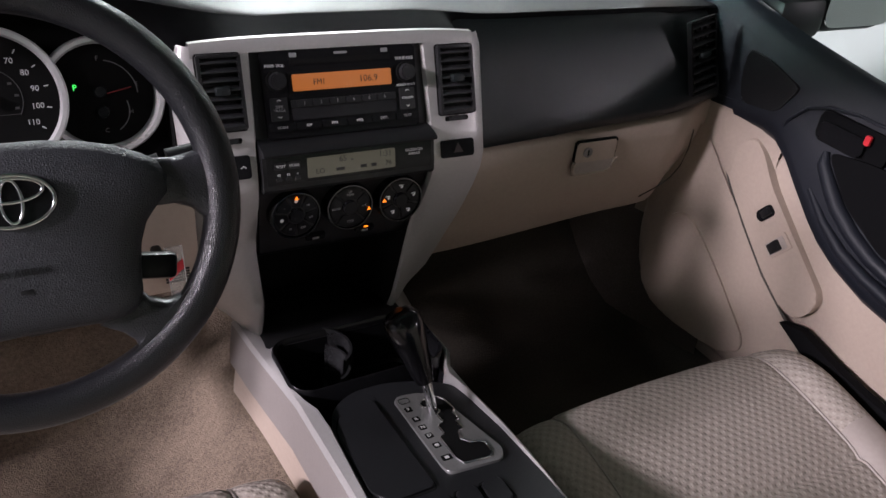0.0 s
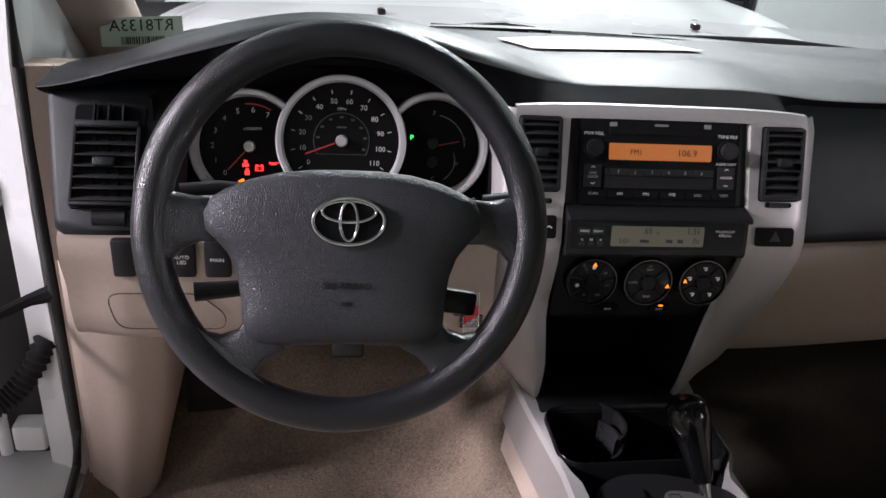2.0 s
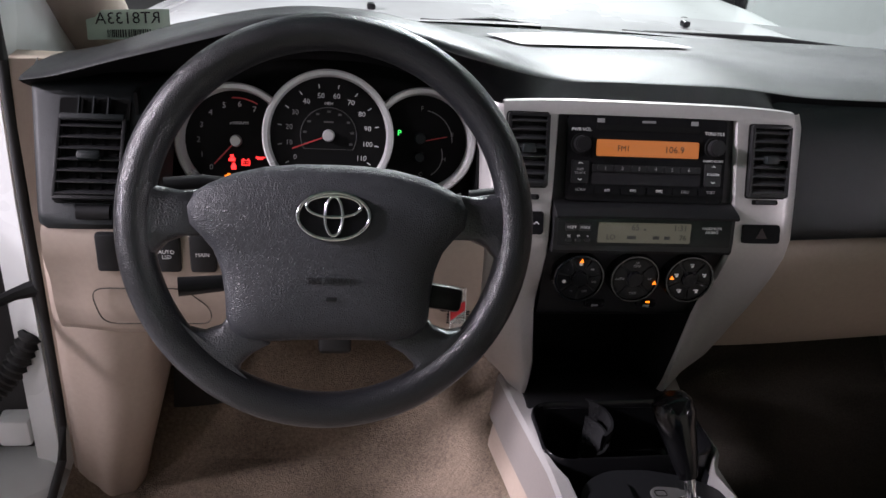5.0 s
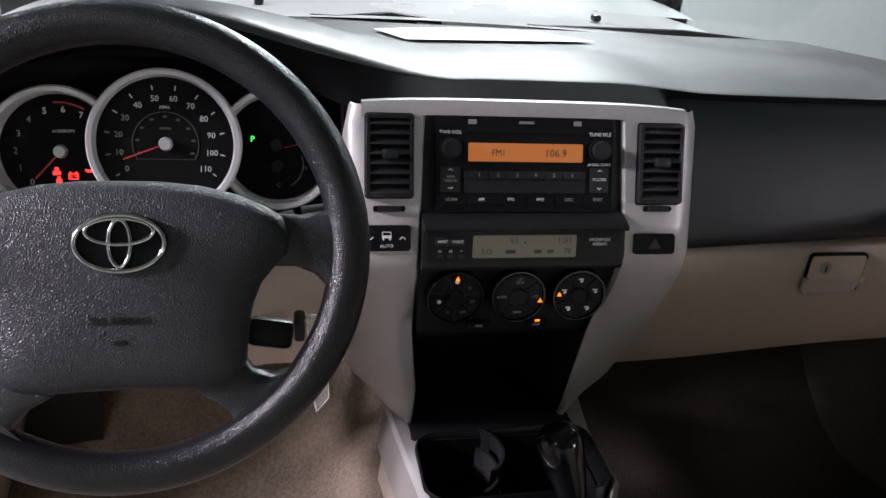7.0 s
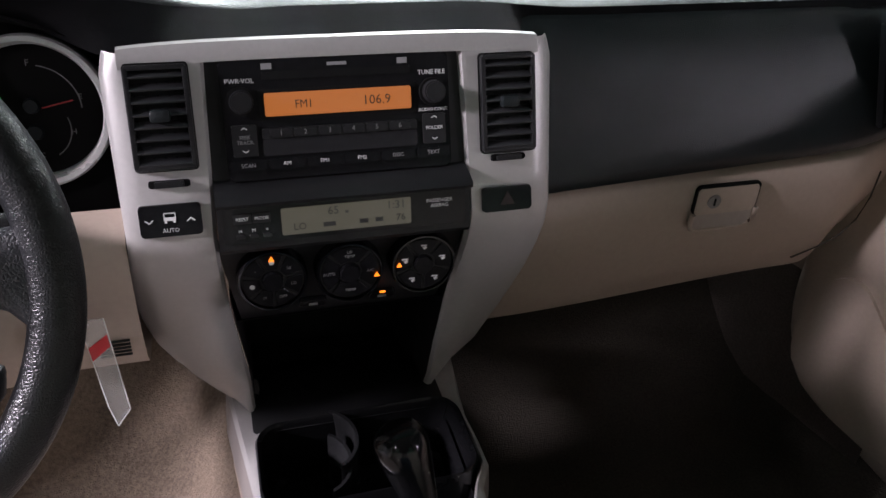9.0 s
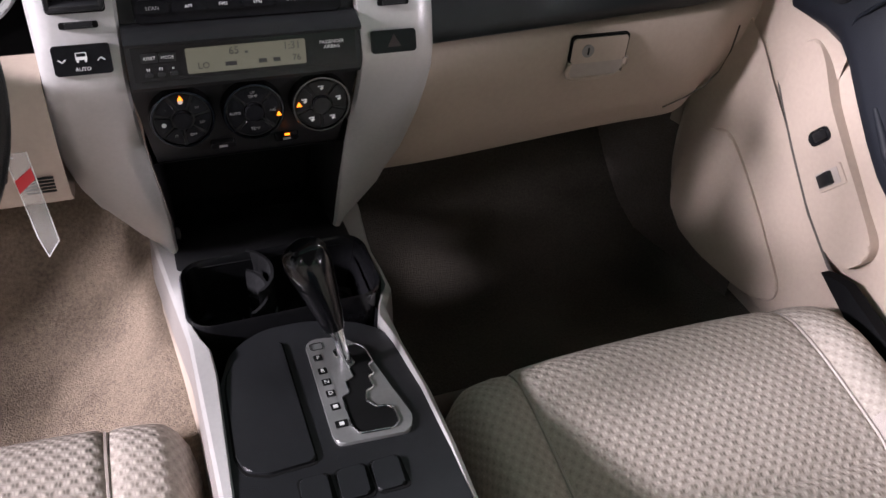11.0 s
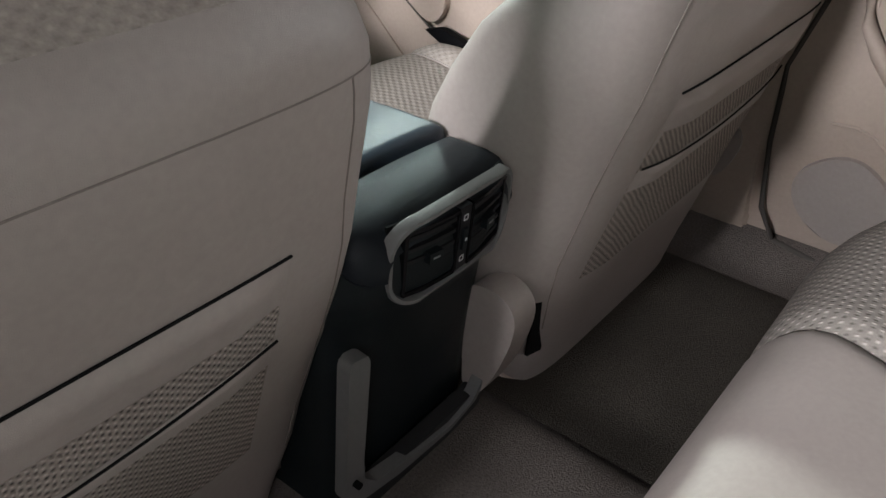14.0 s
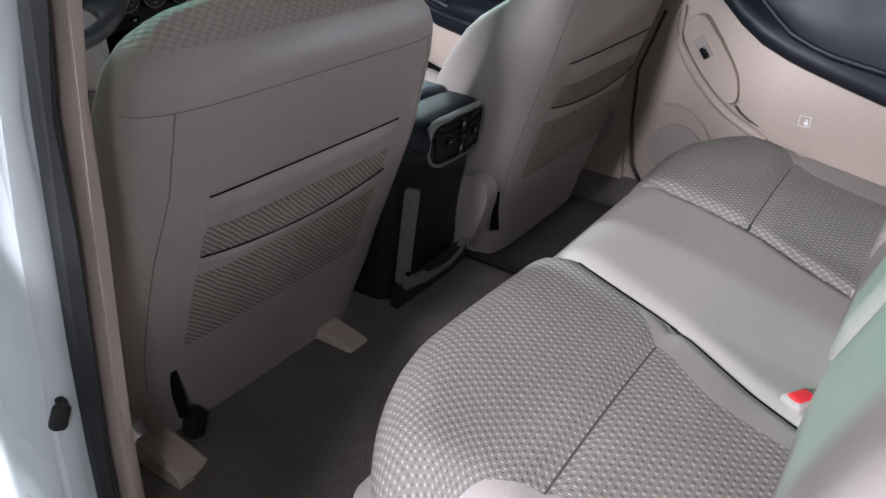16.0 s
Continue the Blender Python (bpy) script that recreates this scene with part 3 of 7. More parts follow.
    for z in (0.60, 1.02):
        bm = bm_new()
        box(bm, (-0.868, 1.30, z), (0.05, 0.06, 0.05), 0.008)
        cyl(bm, (-0.91, 1.285, z - 0.035), (-0.91, 1.285, z + 0.035), 0.010)
        part("hinge", bm, M["paint"], t)
    bm = bm_new()
    tube(bm, [(-0.79, 1.262, 0.872), (-0.82, 1.25, 0.866), (-0.88, 1.19, 0.855), (-0.98, 1.06, 0.84)], [0.014, 0.009, 0.006, 0.006], 8)
    part("check_strap", bm, M["black"], t)
    bm = bm_new()
    n = 26
    tube(bm, [(-0.812 - 0.075 * i / n, 1.272 - 0.05 * i / n, 0.79 - 0.09 * i / n - 0.02 * math.sin(3.1 * i / n)) for i in range(n + 1)], [0.019 if i % 2 else 0.014 for i in range(n + 1)], 12)
    part("wiring_boot", bm, M["rubber"], t)


def open_door(name, hinge, swing, length, label):
    """A car door standing open, hinged at its front edge."""
    t = thing(name, label, "car door", (hinge[0], hinge[1], 0.45))
    d = Vector((-math.sin(radians(swing)), -math.cos(radians(swing)), 0))
    n = Vector((d.y, -d.x, 0))
    P = lambda a, b, z: Vector(hinge) + d * a + n * b + Vector((0, 0, z))
    for nm, b0, b1, m, z1 in (("outer_panel", 0.0, 0.06, "paint", 1.08), ("inner_panel", 0.064, 0.10, "beige", 1.08)):
        bm = bm_new()
        loft(bm, [[P(0, b0, z0), P(length, b0, z0), P(length, b1, z0), P(0, b1, z0)] for z0 in (0.48, 0.8, z1)], closed=True, caps=True)
        bmesh.ops.bevel(bm, geom=bm.edges, offset=0.012, segments=2, affect="EDGES")
        part(nm, bm, M[m], t)
    bm = bm_new()
    tube(bm, [P(0.05, 0.03, 1.08), P(0.12, 0.0, 1.45), P(length * 0.5, -0.03, 1.66), P(length * 0.95, 0.0, 1.6), P(length, 0.03, 1.08)], 0.02, 8)
    part("window_frame", bm, M["paint"], t)
    bm = bm_new()
    tube(bm, [P(0.015, 0.11, 0.5), P(0.015, 0.11, 1.07)], 0.01, 8)
    part("door_seal", bm, M["rubber"], t)
    bm = bm_new()
    box(bm, P(length * 0.5, 0.125, 0.9), (0.05, 0.05, 0.05), 0.01)
    part("armrest", bm, M["dark"], t)
    return t


# ---- dashboard ----
# centre-stack face: upper plane leans away to the top, lower plane falls forward to the floor console
def face_y(z):
    return lerp_table([(0.70, 1.205), (0.78, 1.168), (0.945, 1.098), (1.02, 1.066), (1.06, 1.060), (1.215, 1.117)], z)


UP = Matrix.Rotation(radians(-20.1), 4, "X")   # turn of the upper face from upright
LOW = Matrix.Rotation(radians(23.0), 4, "X")   # and of the lower face


def on_face(x, z, out=0.0):
    """Place on the stack's face, `out` metres proud of it, and its frame (x right, y up along the face, z towards the cabin)."""
    tilt = -20.1 if z > 1.055 else 23.0
    m = Matrix.Rotation(radians(90 + tilt), 4, "X")
    nrm = m.to_3x3() @ Vector((0, 0, 1))
    return Matrix.Translation(Vector((x, face_y(z), z)) + nrm * out) @ m


def plate(bm, x0, x1, z0, z1, out, thick, r=0.004, bevel=0.0015):
    """Rounded plate lying on the stack's face between two heights."""
    m = on_face((x0 + x1) / 2, (z0 + z1) / 2, out)
    h = (z1 - z0) / math.cos(radians(20.1 if z0 + z1 > 2.11 else 23.0))
    pts = [m @ Vector((a, b, 0)) for a, b in rrect(x1 - x0, h, min(r, (x1 - x0) / 2.01, h / 2.01))]
    slab(bm, pts, thick, bevel)
    return m, x1 - x0, h


def brow(x):
    """How far the dash top rises over the instruments."""
    return 0.083 * smooth(-0.75, -0.40, x) * smooth(-0.05, -0.36, x)


def air_vent(parent, m, w, h, n, frame_mat="black", slat_mat="slat"):
    """Louvred vent in the plane of m: dark box, slats, thumb tab."""
    bm = bm_new()
    for a, b, c, d in ((0, h / 2, w, 0.003), (0, -h / 2, w, 0.003), (-w / 2, 0, 0.003, h), (w / 2, 0, 0.003, h)):
        box(bm, (a, b, -0.003), (c + 0.0012, d + 0.0012, 0.007), 0.0008)
    bmesh.ops.transform(bm, matrix=m, verts=bm.verts)
    part("vent_frame", bm, M[frame_mat], parent)
    bm = bm_new()
    box(bm, (0, 0, -0.0085), (w, h, 0.002))
    bmesh.ops.transform(bm, matrix=m, verts=bm.verts)
    part("vent_backing", bm, M["void"], parent)
    for i in range(n):
        bm = bm_new()
        yy = -h / 2 + h * (i + 0.5) / n
        box(bm, (0, yy, -0.0035), (w - 0.002, 0.0018, 0.010), 0.0006, Matrix.Rotation(radians(38), 4, "X"))
        bmesh.ops.transform(bm, matrix=m, verts=bm.verts)
        part("slat", bm, M[slat_mat], parent)
    for i in range(5):
        bm = bm_new()
        box(bm, (-w / 2 + w * (i + 0.5) / 5, 0, -0.0065), (0.0014, h, 0.003))
        bmesh.ops.transform(bm, matrix=m, verts=bm.verts)
        part("fin", bm, M["gloss"], parent)
    bm = bm_new()
    box(bm, (0, 0.002, 0.001), (w * 0.36, 0.011, 0.011), 0.003)
    bmesh.ops.transform(bm, matrix=m, verts=bm.verts)
    part("vent_tab", bm, M["dark"], parent)


def dashboard():
    t = thing("dashboard", "charcoal and beige dashboard under the windscreen", "dashboard", (0, 1.4, 0.6))
    # top deck with the instrument brow
    bm = bm_new()
    rows, under = [], []
    xs = [-0.730 + 0.0153 * i for i in range(98)]
    for x in xs:
        h = brow(x)
        e = smooth(0.60, 0.76, abs(x))
        q = smooth(-0.26, -0.02, x)
        r = smooth(-0.2, -0.08, x) * (1 - q)
        c = 1.212 - 0.003 * smooth(0.16, 0.30, x) - 0.010 * e
        c += 0.007 * smooth(-0.30, -0.16, x) * smooth(0.26, 0.12, x)
        f = 1.132 - 0.017 * smooth(-0.1, -0.3, x) + 0.052 * q + 0.03 * e
        d = 1 - 0.65 * smooth(-0.50, -0.66, x) - 0.86 * q
        g = 0.034 * smooth(-0.56, -0.68, x)
        prof = [(1.815, 1.13 - g), (1.80, 1.168 - g), (1.74, 1.175 - g), (1.62, 1.186 - g), (1.48, 1.198 + 0.15 * h - g), (1.39, c - 0.003 + 0.40 * h - 0.6 * g), (1.31, c + 0.001 + 0.72 * h - 0.2 * g), (f + 0.085, c + 0.001 + 0.95 * h), (f + 0.050, c + 0.98 * h), (f + 0.034, c - 0.001 * d + 0.99 * h), (f + 0.024, c - 0.003 * d + h), (f + 0.017, c - 0.008 * d + h), (f + 0.0155, c - 0.012 * d + h)]
        rows.append([(x, y, z) for y, z in prof])
        # face from the edge down to the stack, or back under the brow; its shade is in the black
        w = smooth(-0.25, -0.18, x)
        by, bz = f + 0.05 + (1.128 - f - 0.05) * w, c - 0.058 * d + h + (1.200 - (c - 0.058 * d + h)) * w
        if x > 0.17:
            e2 = smooth(0.17, 0.21, x)
            by, bz = by + (f + 0.014 - by) * e2, bz + (1.196 - bz) * e2
        ey, ez = prof[-1]
        under.append([(x, ey, ez), (x, ey + 0.3 * (by - ey), ez + 0.35 * (bz - ez)), (x, ey + 0.7 * (by - ey), ez + 0.75 * (bz - ez)), (x, by, bz), (x, by + 0.04, bz)])
    loft(bm, rows)
    part("top_pad", bm, M["deck"], t, "charcoal grained dash top", sharp=60)
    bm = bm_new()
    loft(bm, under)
    part("brow_face", bm, M["brow"], t, "face under the dash edge, its shade put into the black", sharp=60)
    # passenger-side face, dark above
    bm = bm_new()
    rows = []
    for x in [-0.116 + 0.018 * i for i in range(48)]:
        e = smooth(0.58, 0.74, x)
        low = 1.10 if x < 0.18 else 0.0
        rows.append([(x, y + 0.03 * e if z > low else 1.143, max(low, z + 0.053 * smooth(1.15, 1.05, z) * (x - 0.2) - 0.008 * e * smooth(1.1, 1.2, z) + 0.003 * smooth(0.30, 0.16, x) * (z > 1.18))) for y, z in ((1.24, 1.2000), (1.205, 1.2005), (1.197, 1.199), (1.188, 1.192), (1.171, 1.170), (1.157, 1.143), (1.143, 1.105), (1.131, 1.07), (1.122, 1.046), (1.122, 1.032), (1.135, 1.024), (1.2, 1.02))])
    loft(bm, rows)
    part("passenger_face", bm, M["dark"], t, "charcoal passenger dash face", sharp=60)
    # glove box lid and lower panel, beige
    bm = bm_new()
    rows = []
    for x in [0.17 + 0.0185 * i for i in range(31)] + [0.735, 0.742]:
        e = 1.5 * smooth(0.62, 0.745, x)
        lift = 0.018 * smooth(0.2, 0.6, x) + 0.03 * smooth(0.60, 0.71, x) ** 2
        rows.append([(x, y + 0.03 * e, z + (0.015 + 0.038 * smooth(0.95, 1.02, z)) * (x - 0.2)) for y, z in ((1.19, 1.026), (1.137, 1.024), (1.127, 1.016), (1.126, 0.99), (1.133, 0.945 + 0.3 * lift), (1.150, 0.885 + 0.7 * lift), (1.164, 0.838 + lift), (1.183, 0.824 + lift), (1.30, 0.822 + lift))])
    loft(bm, rows)
    glove = part("glove_box_lid", bm, M["beige"], t, "beige glove box lid", sharp=60)
    bm = bm_new()
    m = Matrix.Translation((0.452, 1.1205, 1.003)) @ Matrix.Rotation(radians(90), 4, "X")
    slab(bm, [m @ Vector((a, b, 0)) for a, b in rrect(0.080, 0.034, 0.004)], 0.012, 0.002)
    part("latch_handle", bm, M["beige"], glove)
    bm = bm_new()
    slab(bm, [m @ Vector((a, b + 0.0015, -0.0013)) for a, b in rrect(0.0845, 0.0375, 0.006)], 0.004)
    part("latch_shadow_gap", bm, M["void"], glove)
    # flat floor in darker vinyl; the scoop's shade is put into its colour
    bm = bm_new()
    slab(bm, [m @ Vector((a, b - 0.026, -0.0015)) for a, b in rrect(0.078, 0.022, 0.006)], 0.004)
    part("latch_pull", bm, M["vinyl"], glove)
    bm = bm_new()
    tube(bm, [m @ Vector(p) for p in ((-0.041, -0.016, 0.0), (-0.042, -0.028, -0.001), (-0.038, -0.037, -0.0025), (-0.03, -0.040, -0.003), (0.0, -0.0405, -0.0035), (0.03, -0.039, -0.004), (0.039, -0.034, -0.003), (0.043, -0.024, -0.001), (0.0425, -0.014, 0.0))], 0.0032, 10)
    part("latch_rim", bm, M["beige"], glove, "", 80)
    bm = bm_new()
    cyl(bm, (0.434, 1.122, 1.003), (0.434, 1.1185, 1.003), 0.0085, n=24)
    part("lock_cylinder", bm, M["silver_grey"], glove)
    bm = bm_new()
    box(bm, (0.434, 1.118, 1.003), (0.002, 0.001, 0.009))
    part("keyhole", bm, M["void"], glove)
    bm = bm_new()
    tube(bm, [(0.60, 1.150, 0.884), (0.635, 1.1475, 0.899), (0.660, 1.1455, 0.915), (0.680, 1.147, 0.935), (0.694, 1.151, 0.965), (0.699, 1.155, 1.0)], 0.0012, 6)
    part("lid_seam", bm, M["dark_seam"], glove)
    # far passenger vent
    m = Matrix.Translation((0.664, 1.151, 1.138)) @ Matrix.Rotation(radians(10), 4, "Z") @ Matrix.Rotation(radians(76), 4, "X") @ Matrix.Rotation(radians(7), 4, "Z") @ Matrix.Translation((0, 0, 0.006))
    air_vent(t, m, 0.066, 0.118, 8, "brow", "black")
    # silver stack bezel: top bar and two wings
    for s in (-1, 1):
        bm = bm_new()
        zs = [1.2075, 1.204, 1.19, 1.14, 1.09, 1.058, 1.03, 1.0, 0.96, 0.93, 0.89, 0.85, 0.81, 0.785]
        outer = [(0.785, 0.128), (0.84, 0.172), (0.90, 0.192), (0.955, 0.198), (1.06, 0.191), (1.19, 0.194), (1.207, 0.190), (1.213, 0.182)]
        side = []
        inner = [(0.785, 0.098), (0.85, 0.100), (0.945, 0.112), (1.05, 0.116), (1.213, 0.110)]
        rows = []
        for z in zs:
            o, i, y = lerp_table(outer, z) + (0.010 * smooth(0.93, 1.05, z) if s > 0 else 0.0), lerp_table(inner, z), face_y(z)
            k = 0.006 * smooth(1.05, 0.9, z)
            yi = min(y, lerp_table([(0.785, 1.122), (0.83, 1.104), (0.945, 1.098), (1.3, 1.3)], z))
            mixy = lambda q: yi + (y - yi) * q
            back = 0.05 * smooth(1.15, 1.20, z)
            side.append([(s * (i - 0.001), yi + 0.06, z), (s * (i - 0.001), yi + 0.003, z)])
            rows.append([(s * i, yi + 0.004, z), (s * (i + 0.003), yi - 0.002, z), (s * (i + 0.25 * (o - i)), mixy(0.15) - 0.003 - k, z), (s * (i + 0.75 * (o - i)), mixy(0.7) - 0.001 - k, z), (s * (o - 0.006), y + 0.003, z), (s * o, y + 0.010, z), (s * (o + 0.002), y + 0.06, z - 0.004 - back), (s * (o - 0.01), y + 0.16, z - 0.01 - back)])
        loft(bm, rows)
        part("stack_wing", bm, M["silver"], t, "silver painted stack surround", sharp=50)
        bm = bm_new()
        loft(bm, side[8:])
        part("pocket_side", bm, M["black"], t)
    bm = bm_new()
    rows = []
    for x in [-0.178 + 0.00988 * i for i in range(38)]:
        d = 0.005 * (x / 0.185) ** 4
        rows.append([(x, y, z - d) for y, z in ((1.127, 1.205), (1.1235, 1.2145), (1.116, 1.2145), (1.1095, 1.2065), (1.1085, 1.2), (1.13, 1.199))])
    loft(bm, rows)
    part("stack_top_bar", bm, M["silver"], t, sharp=50)
    # side vents in the stack
    for x, zc, w, h in ((-0.149, 1.158, 0.050, 0.084), (0.155, 1.153, 0.052, 0.086)):
        bm = bm_new()
        plate(bm, x - w / 2 - 0.001, x + w / 2 + 0.001, zc - h / 2, zc + h / 2, 0.0050, 0.004, 0.004)
        part("vent_recess", bm, M["void"], t)
        air_vent(t, on_face(x, zc, 0.0108), w - 0.004, h - 0.002, 8)
        bm = bm_new()
        plate(bm, x - 0.017, x + 0.017, 1.103, 1.109, 0.0045, 0.004, 0.002)
        part("vent_wheel_slot", bm, M["void"], t)
        bm = bm_new()
        plate(bm, x - 0.012, x + 0.012, 1.1035, 1.1085, 0.0085, 0.006, 0.001)
        part("vent_wheel", bm, M["black"], t)
    # hazard button and rear-window switch
    bm = bm_new()
    plate(bm, 0.128, 0.177, 1.058, 1.080, 0.006, 0.01, 0.003)
    hz = part("hazard_button", bm, M["gloss"], t, "black hazard warning button")
    bm = bm_new()
    m = on_face(0.1525, 1.069, 0.0066)
    a, b = 0.0075, 0.0055
    slab(bm, [m @ Vector(p) for p in ((0, a, 0), (-a, -b, 0), (a, -b, 0))], 0.0004)
    part("warning_triangle", bm, mat("dim_red_print", (0.018, 0.007, 0.006), 0.6), hz)
    bm = bm_new()
    plate(bm, -0.177, -0.126, 1.064, 1.090, 0.006, 0.01, 0.003)
    sw = part("rear_window_switch", bm, M["gloss"], t, "black rear window switch")
    m = on_face(-0.152, 1.077, 0.0066)
    text("AUTO", 0.0050, m @ Matrix.Translation((0, -0.0085, 0)), M["white_ink"], sw)
    for dx, r in ((-0.017, 180), (0.017, 0)):
        bm = bm_new()
        mm = m @ Matrix.Translation((dx, 0.0, 0)) @ Matrix.Rotation(radians(r), 4, "Z")
        for s in (-1, 1):
            box(bm, (s * 0.0016, 0, 0), (0.0045, 0.001, 0.0004), 0, Matrix.Rotation(radians(-s * 40), 4, "Z"))
        bmesh.ops.transform(bm, matrix=mm, verts=bm.verts)
        part("arrow_mark", bm, M["white_ink"], sw)
    bm = bm_new()
    box(bm, (0, 0.0015, 0), (0.010, 0.003, 0.0004)), box(bm, (0, 0.0065, 0), (0.0085, 0.0008, 0.0004)), box(bm, (-0.0045, 0.0045, 0), (0.0008, 0.004, 0.0004)), box(bm, (0.0045, 0.0045, 0), (0.0008, 0.004, 0.0004)), box(bm, (-0.0035, -0.001, 0), (0.0018, 0.002, 0.0004)), box(bm, (0.0035, -0.001, 0), (0.0018, 0.002, 0.0004))
    bmesh.ops.transform(bm, matrix=m, verts=bm.verts)
    part("car_mark", bm, M["white_ink"], sw)
    return t


def radio():
    t = thing("car_radio", "black double-height car radio with lit amber display", "radio", (0, 1.11, 1.15))
    bm = bm_new()
    plate(bm, -0.113, 0.113, 1.095, 1.205, -0.004, 0.02, 0.006)
    part("surround", bm, M["black"], t)
    bm = bm_new()
    plate(bm, -0.1, 0.1, 1.103, 1.199, 0.002, 0.02, 0.004, 0.002)
    part("faceplate", bm, M["gloss"], t)
    # work in the face's own frame: origin at its middle
    m = on_face(0, 1.151, 0.002)
    def pl(name, x, y, w, h, out, mt, r=0.0015, bev=0.0008, label=""):
        bm = bm_new()
        slab(bm, [m @ Vector((x + a, y + b, out)) for a, b in rrect(w, h, min(r, h / 2.02, w / 2.02))], out + 0.001, bev)
        return part(name, bm, M[mt], t, label)
    pl("disc_slot", 0.0, 0.037, 0.13, 0.0065, 0.0012, "void")
    pl("display_window", 0, 0.0125, 0.138, 0.027, 0.0008, "void")
    dis = pl("display", 0, 0.0128, 0.1285, 0.0198, 0.0022, "orange_lcd", label="lit amber display")
    mm = m @ Matrix.Translation((0, 0.0, 0.0027))
    text("FM1", 0.010, mm @ Matrix.Translation((-0.031, 0.0122, 0)) @ Matrix.Scale(0.9, 4, (1, 0, 0)), M["dark_ink"], dis)
    text("106.9", 0.0115, mm @ Matrix.Translation((0.033, 0.0122, 0)), M["dark_ink"], dis)
    pl("preset_bar", 0.0, -0.0115, 0.137, 0.0085, 0.0018, "black")
    for i in range(6):
        b = pl("preset_button", -0.0525 + 0.021 * i, -0.0115, 0.0195, 0.007, 0.0034, "black")
        text(str(i + 1), 0.006, m @ Matrix.Translation((-0.0525 + 0.021 * i, -0.0115, 0.0038)), M["grey_ink"], b)
    pl("lower_window", 0.0, -0.0235, 0.137, 0.0145, 0.0014, "clear")
    for i, word in enumerate(("SCAN", "AM", "FM1", "FM2", "DISC", "TEXT")):
        b = pl("function_button", -0.0825 + 0.033 * i, -0.0378, 0.031, 0.0088, 0.003, "gloss")
        text(word, 0.0048, m @ Matrix.Translation((-0.0825 + 0.033 * i, -0.0378, 0.0034)), M["white_ink"] if 0 < i < 4 else M["grey_ink"], b)
    for x, a, b in ((-0.0835, "PWR·VOL", "SEEK\nTRACK"), (0.0845, "TUNE·FILE", "FOLDER")):
        bm = bm_new()
        c = m @ Vector((x, 0.0165, 0))
        ax = m.to_3x3() @ Vector((0, 0, 1))
        cyl(bm, c, c + ax * 0.004, 0.0125, n=32)
        part("knob_collar", bm, M["void"], t)
        bm = bm_new()
        cyl(bm, c, c + ax * 0.013, 0.0105, 0.0095, n=32)
        bmesh.ops.bevel(bm, geom=[e for e in bm.edges if len(e.link_faces) == 2 and e.calc_face_angle() > 1.0], offset=0.0012, segments=2, affect="EDGES")
        part("knob", bm, M["black"], t, "ribbed black radio knob")
        text(a, 0.0056, m @ Matrix.Translation((x, 0.0335, 0.0004)), M["white_ink"], t)
        pl("rocker_button", x, -0.0165, 0.021, 0.027, 0.0022, "black")
        text(b, 0.0044, m @ Matrix.Translation((x, -0.0158, 0.0028)), M["grey_ink"] if x < 0 else M["white_ink"], t)
        for s in (-1, 1):
            bm = bm_new()
            for q in (-1, 1):
                box(bm, (q * 0.0012, 0, 0), (0.0032, 0.0007, 0.0003), 0, Matrix.Rotation(radians(-s * q * 38), 4, "Z"))
            bmesh.ops.transform(bm, matrix=m @ Matrix.Translation((x, -0.0158 + s * 0.0098, 0.0028)), verts=bm.verts)
            part("arrow_mark", bm, M["white_ink"], t)
        if x > 0:
            text("AUDIO CONT", 0.0042, m @ Matrix.Translation((x, 0.0005, 0.0006)), M["white_ink"], t)
    bm = bm_new()
    box(bm, (0, 0.045, 0.0003), (0.017, 0.0028, 0.0004))
    bmesh.ops.transform(bm, matrix=m, verts=bm.verts)
    part("badge", bm, M["grey_ink"], t)
    for x in (-0.06, 0.058):
        bm = bm_new()
        box(bm, (x, 0.045, 0.0003), (0.009, 0.005, 0.0004), 0.0)
        bmesh.ops.transform(bm, matrix=m, verts=bm.verts)
        part("disc_mark", bm, M["grey_ink"], t)


